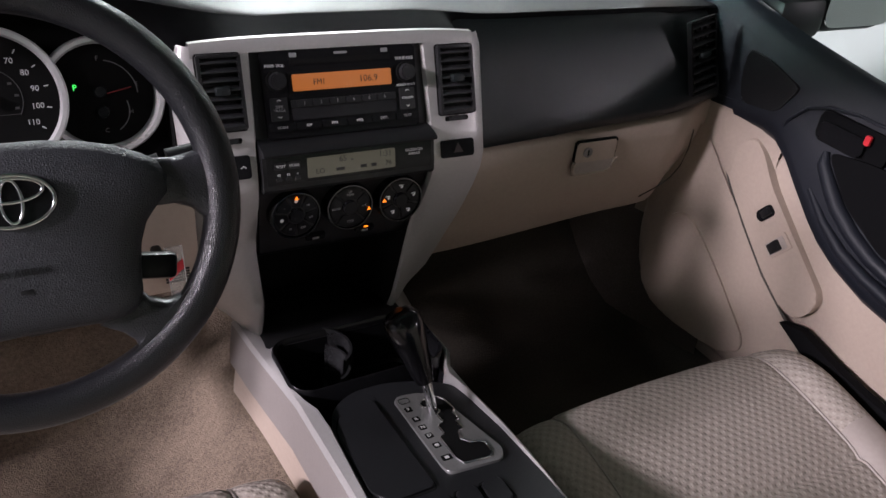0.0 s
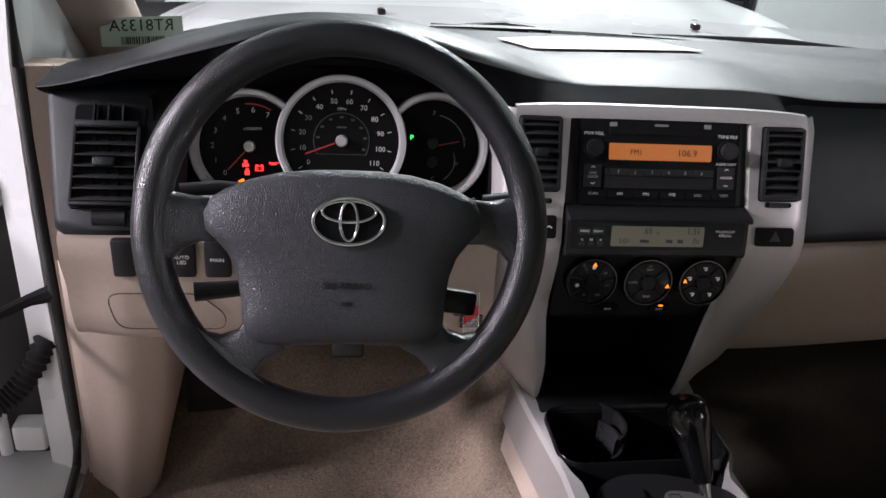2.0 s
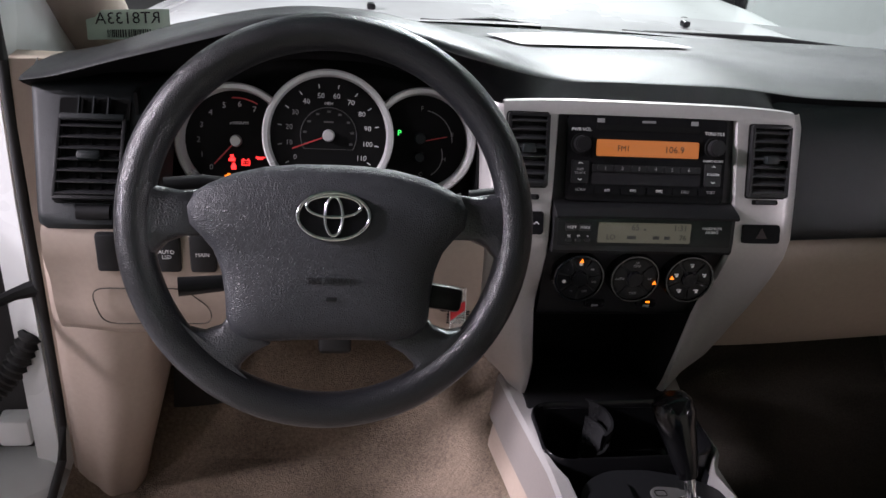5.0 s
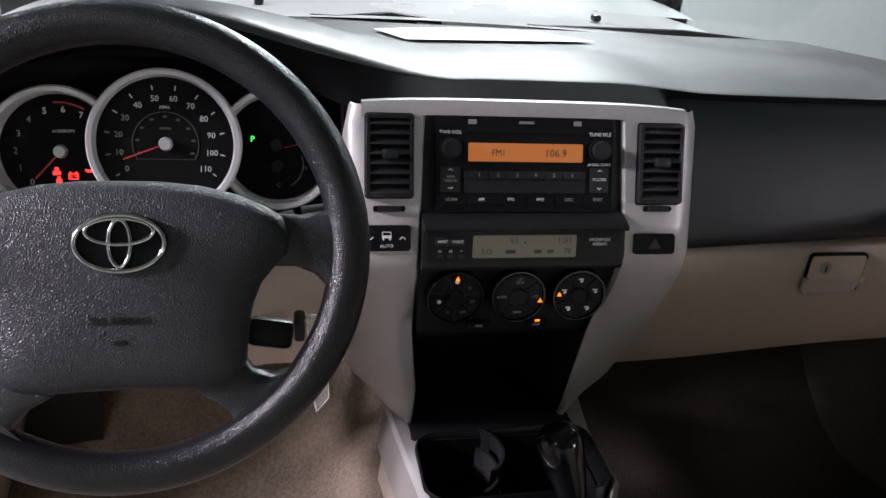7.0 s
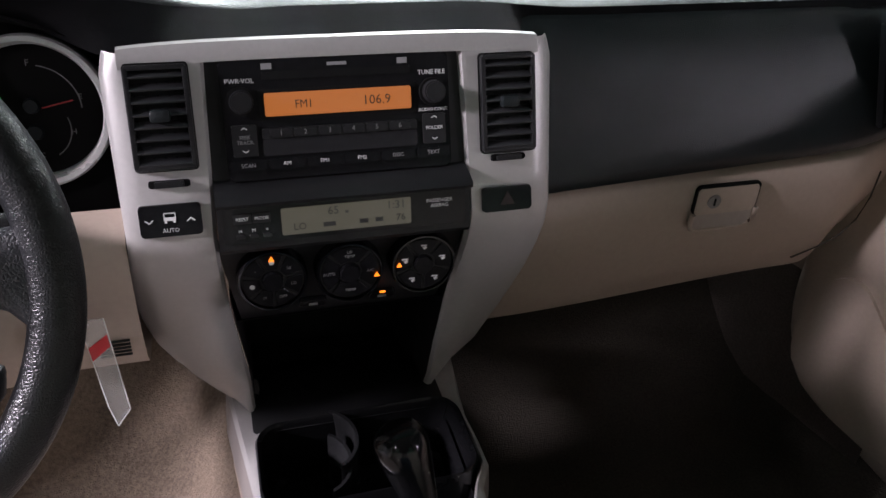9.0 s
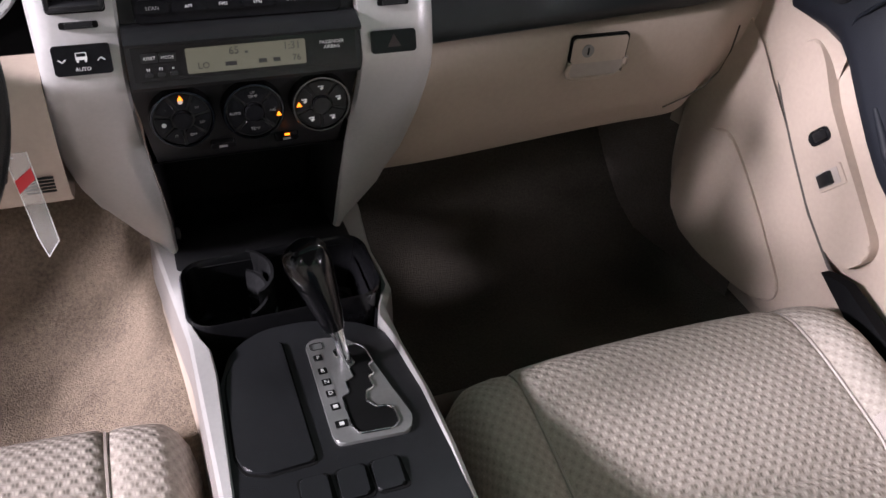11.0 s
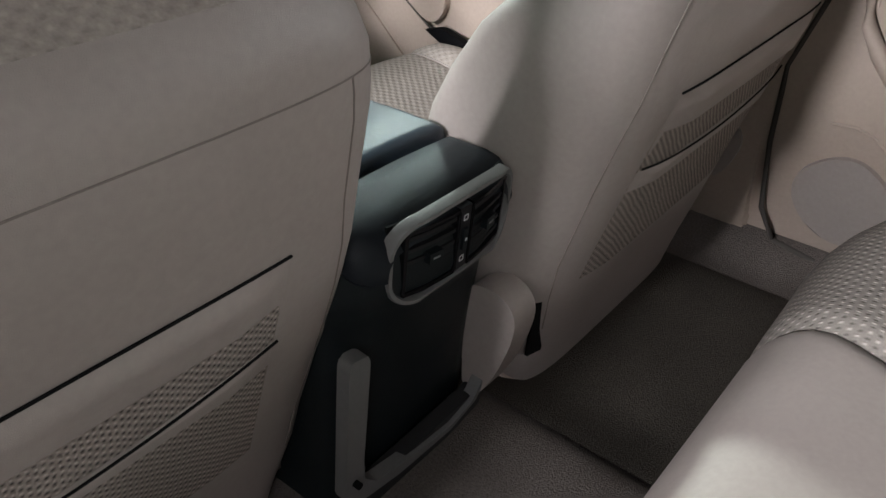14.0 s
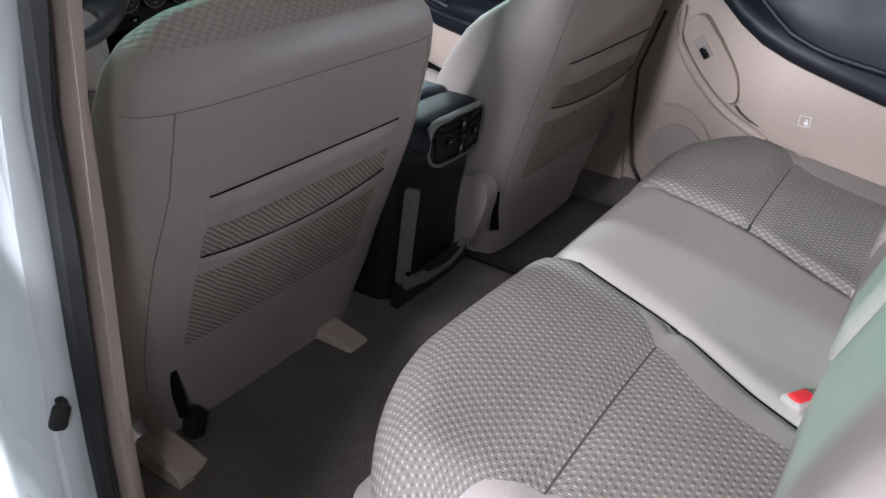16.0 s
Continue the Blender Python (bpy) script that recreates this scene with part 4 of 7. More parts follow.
def clock_panel():
    t = thing("clock_display_unit", "black hooded clock and temperature display panel", "display", (0, 1.06, 1.07))
    bm = bm_new()
    rows = []
    for x in (-0.114, -0.111, 0.111, 0.114):
        rows.append([(x, 1.09, 1.104), (x, 1.068, 1.101), (x, 1.052, 1.0975), (x, 1.0485, 1.0945), (x, 1.0492, 1.0915), (x, 1.058, 1.090), (x, 1.0495, 1.049), (x, 1.052, 1.0445), (x, 1.062, 1.0435), (x, 1.10, 1.046)])
    loft(bm, rows, closed=True, caps=True)
    part("hood", bm, M["black"], t, sharp=30)
    m = Matrix.Translation((0, 1.0542, 1.0722)) @ Matrix.Rotation(radians(90 - 13.3), 4, "X")
    def pl(name, x, y, w, h, out, mt, parent=None):
        bm = bm_new()
        slab(bm, [m @ Vector((x + a, y + b, out)) for a, b in rrect(w, h, min(0.0015, h / 2.1))], 0.002, 0.0004)
        return part(name, bm, M[mt], parent or t)
    pl("panel", 0, 0, 0.218, 0.034, 0.0016, "gloss")
    lcd = pl("display", -0.0015, -0.0005, 0.1165, 0.0245, 0.0026, "lcd")
    for word, x, y, s in (("65", -0.014, 0.0062, 0.0105), ("1:31", 0.043, 0.0062, 0.0105), ("76", 0.047, -0.006, 0.009), ("LO", -0.044, -0.006, 0.009)):
        text(word, s, m @ Matrix.Translation((x, y, 0.0031)), M["dark_ink"], lcd)
    for x, w in ((-0.018, 0.011), (0.013, 0.008), (0.027, 0.007), (-0.002, 0.003)):
        bm = bm_new()
        box(bm, (x, -0.006 if w > 0.004 else 0.004, 0.0031), (w, 0.004 if w > 0.004 else 0.002, 0.0004))
        bmesh.ops.transform(bm, matrix=m, verts=bm.verts)
        part("segment_mark", bm, M["dark_ink"], lcd)
    text("PASSENGER\nAIRBAG", 0.0048, m @ Matrix.Translation((0.084, 0.004, 0.0022)), M["white_ink"], t)
    for i, word in enumerate(("RESET", "MODE")):
        b = pl("button", -0.093 + 0.0165 * i, 0.0055, 0.0155, 0.009, 0.003, "black")
        text(word, 0.0042, m @ Matrix.Translation((-0.093 + 0.0165 * i, 0.0055, 0.0036)), M["white_ink"], b)
    for i, word in enumerate(("H", "M", "=")):
        b = pl("button", -0.0955 + 0.0115 * i, -0.0105, 0.0075, 0.004, 0.003, "black")
        text(word, 0.0044, m @ Matrix.Translation((-0.0955 + 0.0115 * i, -0.0055, 0.0022)), M["white_ink"], t)


def climate_panel():
    t = thing("climate_control_panel", "black heater panel with three large round dials", "heater controls", (0, 1.08, 0.98))
    bm = bm_new()
    rows = [[(s * lerp_table([(0.90, 0.1), (1.05, 0.118)], z), face_y(z) + d, z) for s, d in ((-1, 0.03), (-1, 0.006), (1, 0.006), (1, 0.03))] for z in (1.05, 1.0, 0.945, 0.924)]
    loft(bm, rows)
    part("panel", bm, M["black"], t)
    for k, x in enumerate((-0.071, 0.001, 0.073)):
        m = Matrix.Translation((x, 1.066, 1.005)) @ Matrix.Rotation(radians(86), 4, "X")
        ax = m.to_3x3() @ Vector((0, 0, 1))
        c = m.translation
        bm = bm_new()
        rows = [[m @ Vector((r * math.cos(2 * math.pi * j / 48), r * math.sin(2 * math.pi * j / 48), h)) for j in range(48)] for r, h in ((0.0325, -0.02), (0.0325, 0.006), (0.0312, 0.0085), (0.0295, 0.0085), (0.0288, 0.006))]
        loft(bm, rows, closed=True)
        part("dial_ring", bm, M["dark_chrome"], t)
        bm = bm_new()
        cyl(bm, c - ax * 0.02, c + ax * 0.0055, 0.029, n=48)
        part("dial_face", bm, M["black"], t)
        bm = bm_new()
        cyl(bm, c + ax * 0.004, c + ax * 0.011, 0.0105, 0.009, n=32)
        part("dial_hub", bm, M["gloss"], t)
        n = 7 if k == 0 else (4 if k == 1 else 5)
        for i in range(n):
            a0 = 90 - 360 / n * i
            bm = bm_new()
            half = 180 / n - 4
            loop = [(0.0125 * math.cos(radians(a0 + q)), 0.0125 * math.sin(radians(a0 + q))) for q in (half, 0, -half)] + [(0.0275 * math.cos(radians(a0 + q)), 0.0275 * math.sin(radians(a0 + q))) for q in (-half, -half / 2, 0, half / 2, half)]
            slab(bm, [m @ Vector((a, b, 0.0072)) for a, b in loop], 0.003, 0.0006)
            key = part("dial_button", bm, M["gloss"], t)
            bm = bm_new()
            mm = m @ Matrix.Translation((0.0195 * math.cos(radians(a0)), 0.0195 * math.sin(radians(a0)), 0.0075))
            if k == 0 and i in (0, 5):
                slab(bm, [mm @ Vector((0.0025 * math.cos(q * 0.7854), 0.0025 * math.sin(q * 0.7854), 0)) for q in range(8)], 0.0003)
                part("button_mark", bm, M["white_ink"], key)
            elif k == 2:
                box(bm, (0, 0.0012, 0), (0.006, 0.0014, 0.0003)), box(bm, (0.001, -0.0014, 0), (0.0035, 0.0028, 0.0003), 0, Matrix.Rotation(0.5, 4, "Z"))
                bmesh.ops.transform(bm, matrix=mm, verts=bm.verts)
                part("button_mark", bm, M["white_ink"], key)
            elif k == 1:
                bm.free()
                text(("UP\nTEMP", "A/C", "TEMP", "AUTO")[i], 0.0042, mm, M["grey_ink"], key)
            else:
                bm.free()
                text(("", "HI", "LO", "OFF", "M", "", "")[i] or "-", 0.0042, mm, M["grey_ink"], key)
        led = {0: (0.0, 0.0245), 1: (0.0255, -0.004), 2: (-0.0245, 0.003)}[k]
        bm = bm_new()
        slab(bm, [m @ Vector((led[0] + a, led[1] + b, 0.0098)) for a, b in ((-0.0028, -0.0022), (0.0028, -0.0022), (0, 0.0028))], 0.0006)
        part("indicator", bm, M["led_orange"], t, "lit amber indicator")
    for x in (-0.031, 0.040):
        m = on_face(x, 0.9475, -0.002)
        bm = bm_new()
        slab(bm, [m @ Vector((a, b, 0.004)) for a, b in rrect(0.027, 0.0115, 0.003)], 0.005, 0.001)
        b = part("push_button", bm, M["gloss"], t)
        bm = bm_new()
        box(bm, (0, -0.001, 0.0044), (0.009, 0.004, 0.0003))
        bmesh.ops.transform(bm, matrix=m, verts=bm.verts)
        part("button_mark", bm, M["grey_ink"], b)
        if x > 0:
            bm = bm_new()
            slab(bm, [m @ Vector((a, b + 0.0068, 0.0048)) for a, b in rrect(0.006, 0.0028, 0.001)], 0.001)
            part("indicator", bm, M["led_orange"], b, "lit amber indicator")
    # storage pocket below, a deep black recess
    bm = bm_new()
    rows = []
    for z, d in ((0.926, 0.002), (0.923, 0.004), (0.918, 0.10), (0.80, 0.12), (0.745, 0.10), (0.735, 0.02)):
        w = lerp_table([(0.74, 0.098), (0.85, 0.099), (0.94, 0.111)], z)
        rows.append([(-w, face_y(z), z), (-w + 0.003, face_y(z) + d, z), (w - 0.003, face_y(z) + d, z), (w, face_y(z), z)])
    loft(bm, rows)
    part("storage_pocket", bm, M["black"], t, "empty black storage pocket")


def instruments():
    t = thing("instrument_cluster", "three-dial instrument cluster with silver rings and lit red lamps", "instruments", (-0.38, 1.2, 1.1))
    bm = bm_new()
    rows = []
    for x in [-0.60 + 0.0215 * i for i in range(20)]:
        rows.append([(x, 1.13, 1.005), (x, 1.172, 1.03), (x, 1.205, 1.15), (x, 1.215, 1.165 + 0.9 * brow(x)), (x, 1.15, 1.165 + brow(x))])
    loft(bm, rows)
    for x in (-0.60, -0.19):
        slab(bm, [(x, 1.14, 1.0), (x, 1.23, 1.0), (x, 1.23, 1.165 + brow(x)), (x, 1.15, 1.16 + brow(x))], 0.004)
    part("housing", bm, M["void"], t)
    face = Matrix.Rotation(radians(90 - 16), 4, "X")
    for nm, x, z, r, y in (("tachometer", -0.497, 1.128, 0.0715, 1.178), ("speedometer", -0.382, 1.146, 0.0795, 1.158), ("fuel_gauge", -0.264, 1.135, 0.0685, 1.178)):
        m = Matrix.Translation((x, y, z)) @ face
        dep = 0.006 if nm == "speedometer" else 0.018
        bm = bm_new()
        rows = [[m @ Vector((q * math.cos(2 * math.pi * j / 64), q * math.sin(2 * math.pi * j / 64), h)) for j in range(64)] for q, h in ((r, -0.018), (r, 0.004), (r - 0.002, 0.0065), (r - 0.0065, 0.006), (r - 0.0085, 0.002), (r - 0.010, -0.018))]
        loft(bm, rows, closed=True)
        part(nm + "_ring", bm, M["ring"], t, "satin silver gauge ring")
        bm = bm_new()
        cyl(bm, m @ Vector((0, 0, -dep)), m @ Vector((0, 0, 0.002 - dep)), r - 0.008, n=48)
        dial = part(nm + "_face", bm, M["void"], t)
        F = lambda a, b, q=0.0: m @ Matrix.Translation((a, b, 0.0025 - dep + q))
        def mark(ang, r0, r1, w, mt, nmk="tick_mark"):
            b2 = bm_new()
            box(b2, ((r0 + r1) / 2, 0, 0), (r1 - r0, w, 0.0004))
            bmesh.ops.transform(b2, matrix=F(0, 0) @ Matrix.Rotation(radians(ang), 4, "Z"), verts=b2.verts)
            part(nmk, b2, M[mt], dial)
        if nm == "speedometer":
            for i in range(12):
                a = 214 - 22.5 * i
                # low numbers in grey: the dimmer light on the left is in the ink
                mark(a, 0.0575, 0.0625, 0.0011, "white_ink" if 2 < i else "grey_ink")
                text(str(10 * i), 0.0088, F(0.0485 * math.cos(radians(a)), 0.0485 * math.sin(radians(a))), M["white_ink"] if 3 < i else M["grey_ink"], dial)
            text("MPH", 0.0052, F(0, 0.0385), M["white_ink"], dial)
            mark(201, 0.008, 0.047, 0.0016, "needle", "needle")
            bm = bm_new()
            ring_torus(bm, (0, 0, 0), Matrix(), 0.034, 0.0005, 40, 6, arc=(-30, 210))
            for i in range(9):
                a = radians(200 - 27.5 * i)
                box(bm, (0.029 * math.cos(a), 0.029 * math.sin(a), 0), (0.0042, 0.0026, 0.0003))
            box(bm, (0, -0.0165, 0), (0.058, 0.0006, 0.0003))
            box(bm, (0, 0.0165, 0), (0.012, 0.0022, 0.0003))
            bmesh.ops.transform(bm, matrix=F(0, 0), verts=bm.verts)
            part("scale_ring", bm, M["dim_ink"], dial)
        elif nm == "tachometer":
            for i in range(8):
                a = 228 - 24 * i
                # grey ink again carries the weaker light on the low numbers
                text(str(i), 0.0098, F(0.0455 * math.cos(radians(a)), 0.0455 * math.sin(radians(a))), M["white_ink"] if i > 4 else M["grey_ink"], dial)
            text("x1000RPM", 0.0052, F(0.004, 0.022), M["white_ink"], dial)
            mark(228, 0.008, 0.040, 0.0016, "needle", "needle")
            bm = bm_new()
            ring_torus(bm, (0, 0, 0), Matrix(), 0.053, 0.0009, 20, 6, arc=(60, 95))
            bmesh.ops.transform(bm, matrix=F(0, 0), verts=bm.verts)
            part("red_line", bm, M["needle"], dial)
            marks = (
                ("led_red", -0.005, -0.022, ((0, 0.0028, 0.004, 0.004), (0, -0.0016, 0.008, 0.004))),
                ("led_red", -0.003, -0.032, ((0, 0.0030, 0.003, 0.003), (0, -0.0012, 0.006, 0.0055))),
                ("led_red", 0.012, -0.027, ((0, -0.0030, 0.010, 0.0012), (0, 0.0026, 0.010, 0.0012), (-0.0046, 0, 0.0012, 0.006), (0.0046, 0, 0.0012, 0.006), (-0.0022, 0, 0.0026, 0.0010), (0.0022, 0, 0.0026, 0.0010), (-0.003, 0.0040, 0.002, 0.0016), (0.003, 0.0040, 0.002, 0.0016))),
                ("led_red", 0.0295, -0.021, ((0, 0, 0.007, 0.003), (0.0052, 0.0012, 0.004, 0.001), (-0.0042, 0.001, 0.002, 0.002))),
                ("led_orange", -0.010, -0.044, ((0, 0, 0.008, 0.0022), (0.001, 0.002, 0.004, 0.002))),
            )
            for mt, a, b, bars in marks:
                bm = bm_new()
                for p, q, w, h in bars:
                    box(bm, (p, q, 0), (w, h, 0.0005))
                bmesh.ops.transform(bm, matrix=F(a, b, 0.0006), verts=bm.verts)
                part("warning_lamp", bm, M[mt], dial, "lit red warning lamp" if mt == "led_red" else "lit amber warning lamp")
        else:
            text("F", 0.008, F(0.0, 0.042), M["grey_ink"], dial)
            text("E", 0.007, F(0.040, 0.010), M["grey_ink"], dial)
            text("H", 0.007, F(0.030, -0.022), M["grey_ink"], dial)
            text("C", 0.007, F(0.0, -0.042), M["grey_ink"], dial)
            text("P", 0.010, F(-0.0285, 0.010, 0.0006), M["led_green"], dial)
            bm = bm_new()
            ring_torus(bm, (0, 0, 0), Matrix(), 0.040, 0.0005, 30, 6, arc=(0, 80))
            ring_torus(bm, (0, -0.018, 0), Matrix(), 0.028, 0.0005, 30, 6, arc=(-60, 20))
            bmesh.ops.transform(bm, matrix=F(0, 0), verts=bm.verts)
            part("scale_ring", bm, M["grey_ink"], dial)
            mark(12, 0.006, 0.034, 0.0012, "needle", "needle")
        for cx, cy in ((0, 0),) if nm != "fuel_gauge" else ((-0.002, 0.004), (-0.002, -0.020)):
            bm = bm_new()
            cyl(bm, F(cx, cy) @ Vector((0, 0, 0)), F(cx, cy) @ Vector((0, 0, 0.007)), 0.0075, 0.006, n=24)
            part("needle_cap", bm, M["ring"] if nm != "fuel_gauge" else M["dark"], dial)


def driver_side_dash():
    t = thing("driver_lower_dash", "beige lower dash panel under the steering column", "dash panel", (-0.45, 1.07, 0.9))
    # dark vent panel at the door end
    bm = bm_new()
    prof = [(1.20, 1.205), (1.176, 1.199), (1.166, 1.190), (1.120, 1.131), (1.076, 1.073), (1.070, 1.062), (1.074, 1.054), (1.11, 1.05)]
    rows = []
    for x, d in ((-0.735, 0.05), (-0.722, 0.006), (-0.714, 0), (-0.65, 0), (-0.60, 0.001), (-0.575, 0.008), (-0.565, 0.04)):
        rows.append([(x + 0.16 * (1.19 - z) * smooth(-0.6, -0.7, x), y + d, z) for y, z in prof])
    loft(bm, rows)
    part("vent_panel", bm, M["dark"], t, "charcoal grained vent panel", sharp=50)
    m = Matrix.Translation((-0.648, 1.1205, 1.1315)) @ Matrix.Rotation(radians(90 - 37.7), 4, "X") @ Matrix.Translation((0, 0, 0.011))
    mv = m @ Matrix.Translation((0, -0.012, 0))
    bm = bm_new()
    slab(bm, [m @ Vector((a, b, -0.0090)) for a, b in rrect(0.078, 0.124, 0.005)], 0.004)
    part("vent_recess", bm, M["void"], t)
    air_vent(t, mv, 0.070, 0.092, 7)
    bm = bm_new()
    box(bm, (0, 0.0365, -0.002), (0.070, 0.007, 0.008), 0.0015)
    bmesh.ops.transform(bm, matrix=m, verts=bm.verts)
    part("vent_bar", bm, M["dark"], t)
    for i in range(3):
        bm = bm_new()
        box(bm, (-0.016 + 0.016 * i, 0.049, 0.0), (0.0016, 0.024, 0.008), 0, Matrix.Translation((0, 0, -0.004)))
        bmesh.ops.transform(bm, matrix=m, verts=bm.verts)
        part("fin", bm, M["dark"], t)
    bm = bm_new()
    cyl(bm, (-0.660, 1.079, 1.073), (-0.624, 1.079, 1.073), 0.009, n=24)
    part("vent_wheel", bm, M["black"], t)
    # beige lower panel
    bm = bm_new()
    rows = []
    for x in [-0.70 + 0.0175 * i for i in range(30)]:
        c = 0.02 * smooth(-0.42, -0.36, x) * smooth(-0.24, -0.32, x)
        rows.append([(x, y + (0.012 if z < 1.0 else 0) * smooth(-0.62, -0.70, x), z) for y, z in ((1.12, 1.062), (1.082, 1.060), (1.071, 1.052), (1.066, 1.02), (1.064 - c, 0.99), (1.066 - c, 0.955), (1.072 - c, 0.925), (1.08, 0.913), (1.10, 0.908), (1.2, 0.908))])
    loft(bm, rows)
    part("lower_panel", bm, M["beige"], t, "beige knee panel", sharp=60)
    bm = bm_new()
    m = Matrix.Translation((-0.583, 1.0625, 0.962)) @ Matrix.Rotation(radians(90), 4, "X")
    pts = [(-0.069, 0.012), (-0.062, 0.022), (0.035, 0.022), (0.066, -0.006), (0.064, -0.026), (-0.052, -0.026), (-0.062, -0.018)]
    pts = soften(pts, 0.012)
    tube(bm, [m @ Vector((a, b, 0)) for a, b in pts + pts[:1]], 0.0008, 6, caps=False)
    part("coin_box_seam", bm, M["dark_seam"], t)
    for x, w in ((-0.628, 0.026), (-0.563, 0.030), (-0.523, 0.030)):
        bm = bm_new()
        box(bm, (x, 1.066, 1.030), (w, 0.012, 0.048), 0.004)
        b = part("switch_blank", bm, M["black"], t)
        if x > -0.6:
            text("AUTO\nLSD" if x < -0.55 else "MAIN", 0.0065, Matrix.Translation((x, 1.0596, 1.03)) @ Matrix.Rotation(radians(90), 4, "X"), M["white_ink"], b)
    bm = bm_new()
    for i in range(5):
        box(bm, (-0.218, 1.0635, 0.938 + 0.004 * i), (0.028, 0.002, 0.0016))
    part("sensor_grille", bm, M["dark"], t)
    # kick panel and pedal area
    bm = bm_new()
    rows = []
    for i in range(13):
        z = 0.5 + 0.036 * i
        k = lerp_table([(0.48, -0.682), (0.593, -0.655), (0.67, -0.636), (0.75, -0.632), (0.94, -0.628)], z)
        rows.append([(-0.778, 1.262, z), (-0.770, 1.246, z), (-0.755, 1.238, z)] + [(-0.74 + (k - 0.03 + 0.74) * j / 6, 1.235 - 0.008 * math.sin(j / 6 * 3.1), z) for j in range(7)] + [(k - 0.012, 1.240, z), (k - 0.003, 1.252, z), (k, 1.27, z), (k - 0.004, 1.33, z), (k - 0.01, 1.5, z)])
    loft(bm, rows)
    part("kick_panel", bm, M["beige"], t, sharp=85)
    # black footrest beside the kick panel; added also to stand in for the shade there
    bm = bm_new()
    rows = [[(x, y - 0.01 * smooth(-0.56, -0.60, x), z) for x in (-0.640, -0.62, -0.58, -0.555, -0.543, -0.540)] for y, z in ((1.41, 0.575), (1.372, 0.578), (1.362, 0.590), (1.40, 0.70), (1.44, 0.84), (1.47, 0.91))]
    loft(bm, rows)
    bmesh.ops.solidify(bm, geom=bm.faces, thickness=0.006)
    solo("footrest", bm, M["rubber"], "black footrest in the driver's footwell, also standing in for shade", "footrest", sharp=60)


def steering_wheel():
    t = thing("steering_wheel", "dark grey grained four-spoke steering wheel with chrome oval badge", "steering wheel", (-0.377, 1.0, 1.1))
    # wheel frame: x right, y up the wheel, z towards the driver
    m = Matrix.Translation((-0.3765, 0.880, 1.157)) @ Matrix.Rotation(radians(90 - 24), 4, "X")
    bm = bm_new()
    ring_torus(bm, (0, 0, 0), Matrix(), 0.1705, 0.0165, 120, 20)
    bmesh.ops.transform(bm, matrix=m, verts=bm.verts)
    part("rim", bm, M["rim"], t, sharp=80)
    # hub pad: outline swept in domed rings
    def outline(s):
        half = [(0.030, 0.0515), (0.058, 0.0485), (0.085, 0.042), (0.106, 0.033), (0.119, 0.025), (0.1255, 0.012), (0.123, -0.003), (0.112, -0.014), (0.102, -0.026), (0.095, -0.044), (0.0915, -0.066), (0.0905, -0.085), (0.086, -0.097), (0.075, -0.1045), (0.055, -0.107), (0.028, -0.106)]
        key = [(0, 0.052)] + half + [(0, -0.1055)] + [(-x, y) for x, y in reversed(half)]
        return [(x * s, (y + 0.025) * s - 0.025) for x, y in key]
    bm = bm_new()
    rows = []
    for s, z in ((0.97, -0.03), (1.0, -0.004), (1.0, 0.004), (0.985, 0.011), (0.95, 0.0155), (0.88, 0.019), (0.72, 0.022), (0.5, 0.0245), (0.25, 0.0255), (0.02, 0.026)):
        rows.append([m @ Vector((a, b, z)) for a, b in outline(s)])
    loft(bm, rows, closed=True, caps=True)
    part("hub_pad", bm, M["leather"], t, sharp=70)
    # spokes
    for s in (-1, 1):
        for loop in ([(0.108, 0.028), (0.132, 0.0265), (0.152, 0.030), (0.171, 0.040), (0.176, 0.010), (0.174, -0.030), (0.166, -0.058), (0.161, -0.045), (0.154, -0.032), (0.143, -0.020), (0.128, -0.014), (0.106, -0.014)], [(0.086, -0.080), (0.095, -0.093), (0.110, -0.098), (0.128, -0.094), (0.145, -0.083), (0.153, -0.070), (0.150, -0.090), (0.135, -0.112), (0.112, -0.133), (0.085, -0.152), (0.058, -0.164), (0.044, -0.166), (0.060, -0.158), (0.074, -0.149), (0.080, -0.139), (0.078, -0.129), (0.068, -0.119), (0.052, -0.110), (0.060, -0.095)]):
            bm = bm_new()
            rows = []
            cxy = Vector((sum(p[0] for p in loop) / len(loop), sum(p[1] for p in loop) / len(loop)))
            for k, z in ((0.94, -0.014), (1.0, -0.009), (1.0, -0.001), (0.96, 0.004), (0.86, 0.0075), (0.6, 0.009), (0.3, 0.0095), (0.02, 0.0097)):
                rows.append([m @ Vector((s * (cxy.x + (x - cxy.x) * k), cxy.y + (y - cxy.y) * k, z)) for x, y in loop])
            loft(bm, rows, closed=True, caps=True)
            part("spoke", bm, M["spoke"], t, sharp=75)
    # oval badge in a dimple
    mb = m @ Matrix.Translation((0.003, 0.006, 0.0262))
    bm = bm_new()
    slab(bm, [mb @ Vector((0.0335 * math.cos(k * 0.19635), 0.0225 * math.sin(k * 0.19635), 0.0005)) for k in range(32)], 0.006)
    badge = part("badge_seat", bm, M["gloss"], t)
    bm = bm_new()
    ring_torus(bm, (0, 0, 0), Matrix(), 0.031, 0.0018, 64, 10, 1.0, 0.66)
    ring_torus(bm, (0, 0, 0), Matrix(), 0.009, 0.0016, 40, 8, 0.85, 1.9)
    ring_torus(bm, (0, 0.0085, 0), Matrix(), 0.0235, 0.0016, 48, 8, 1.0, 0.40)
    bmesh.ops.transform(bm, matrix=mb @ Matrix.Translation((0, 0, 0.0018)), verts=bm.verts)
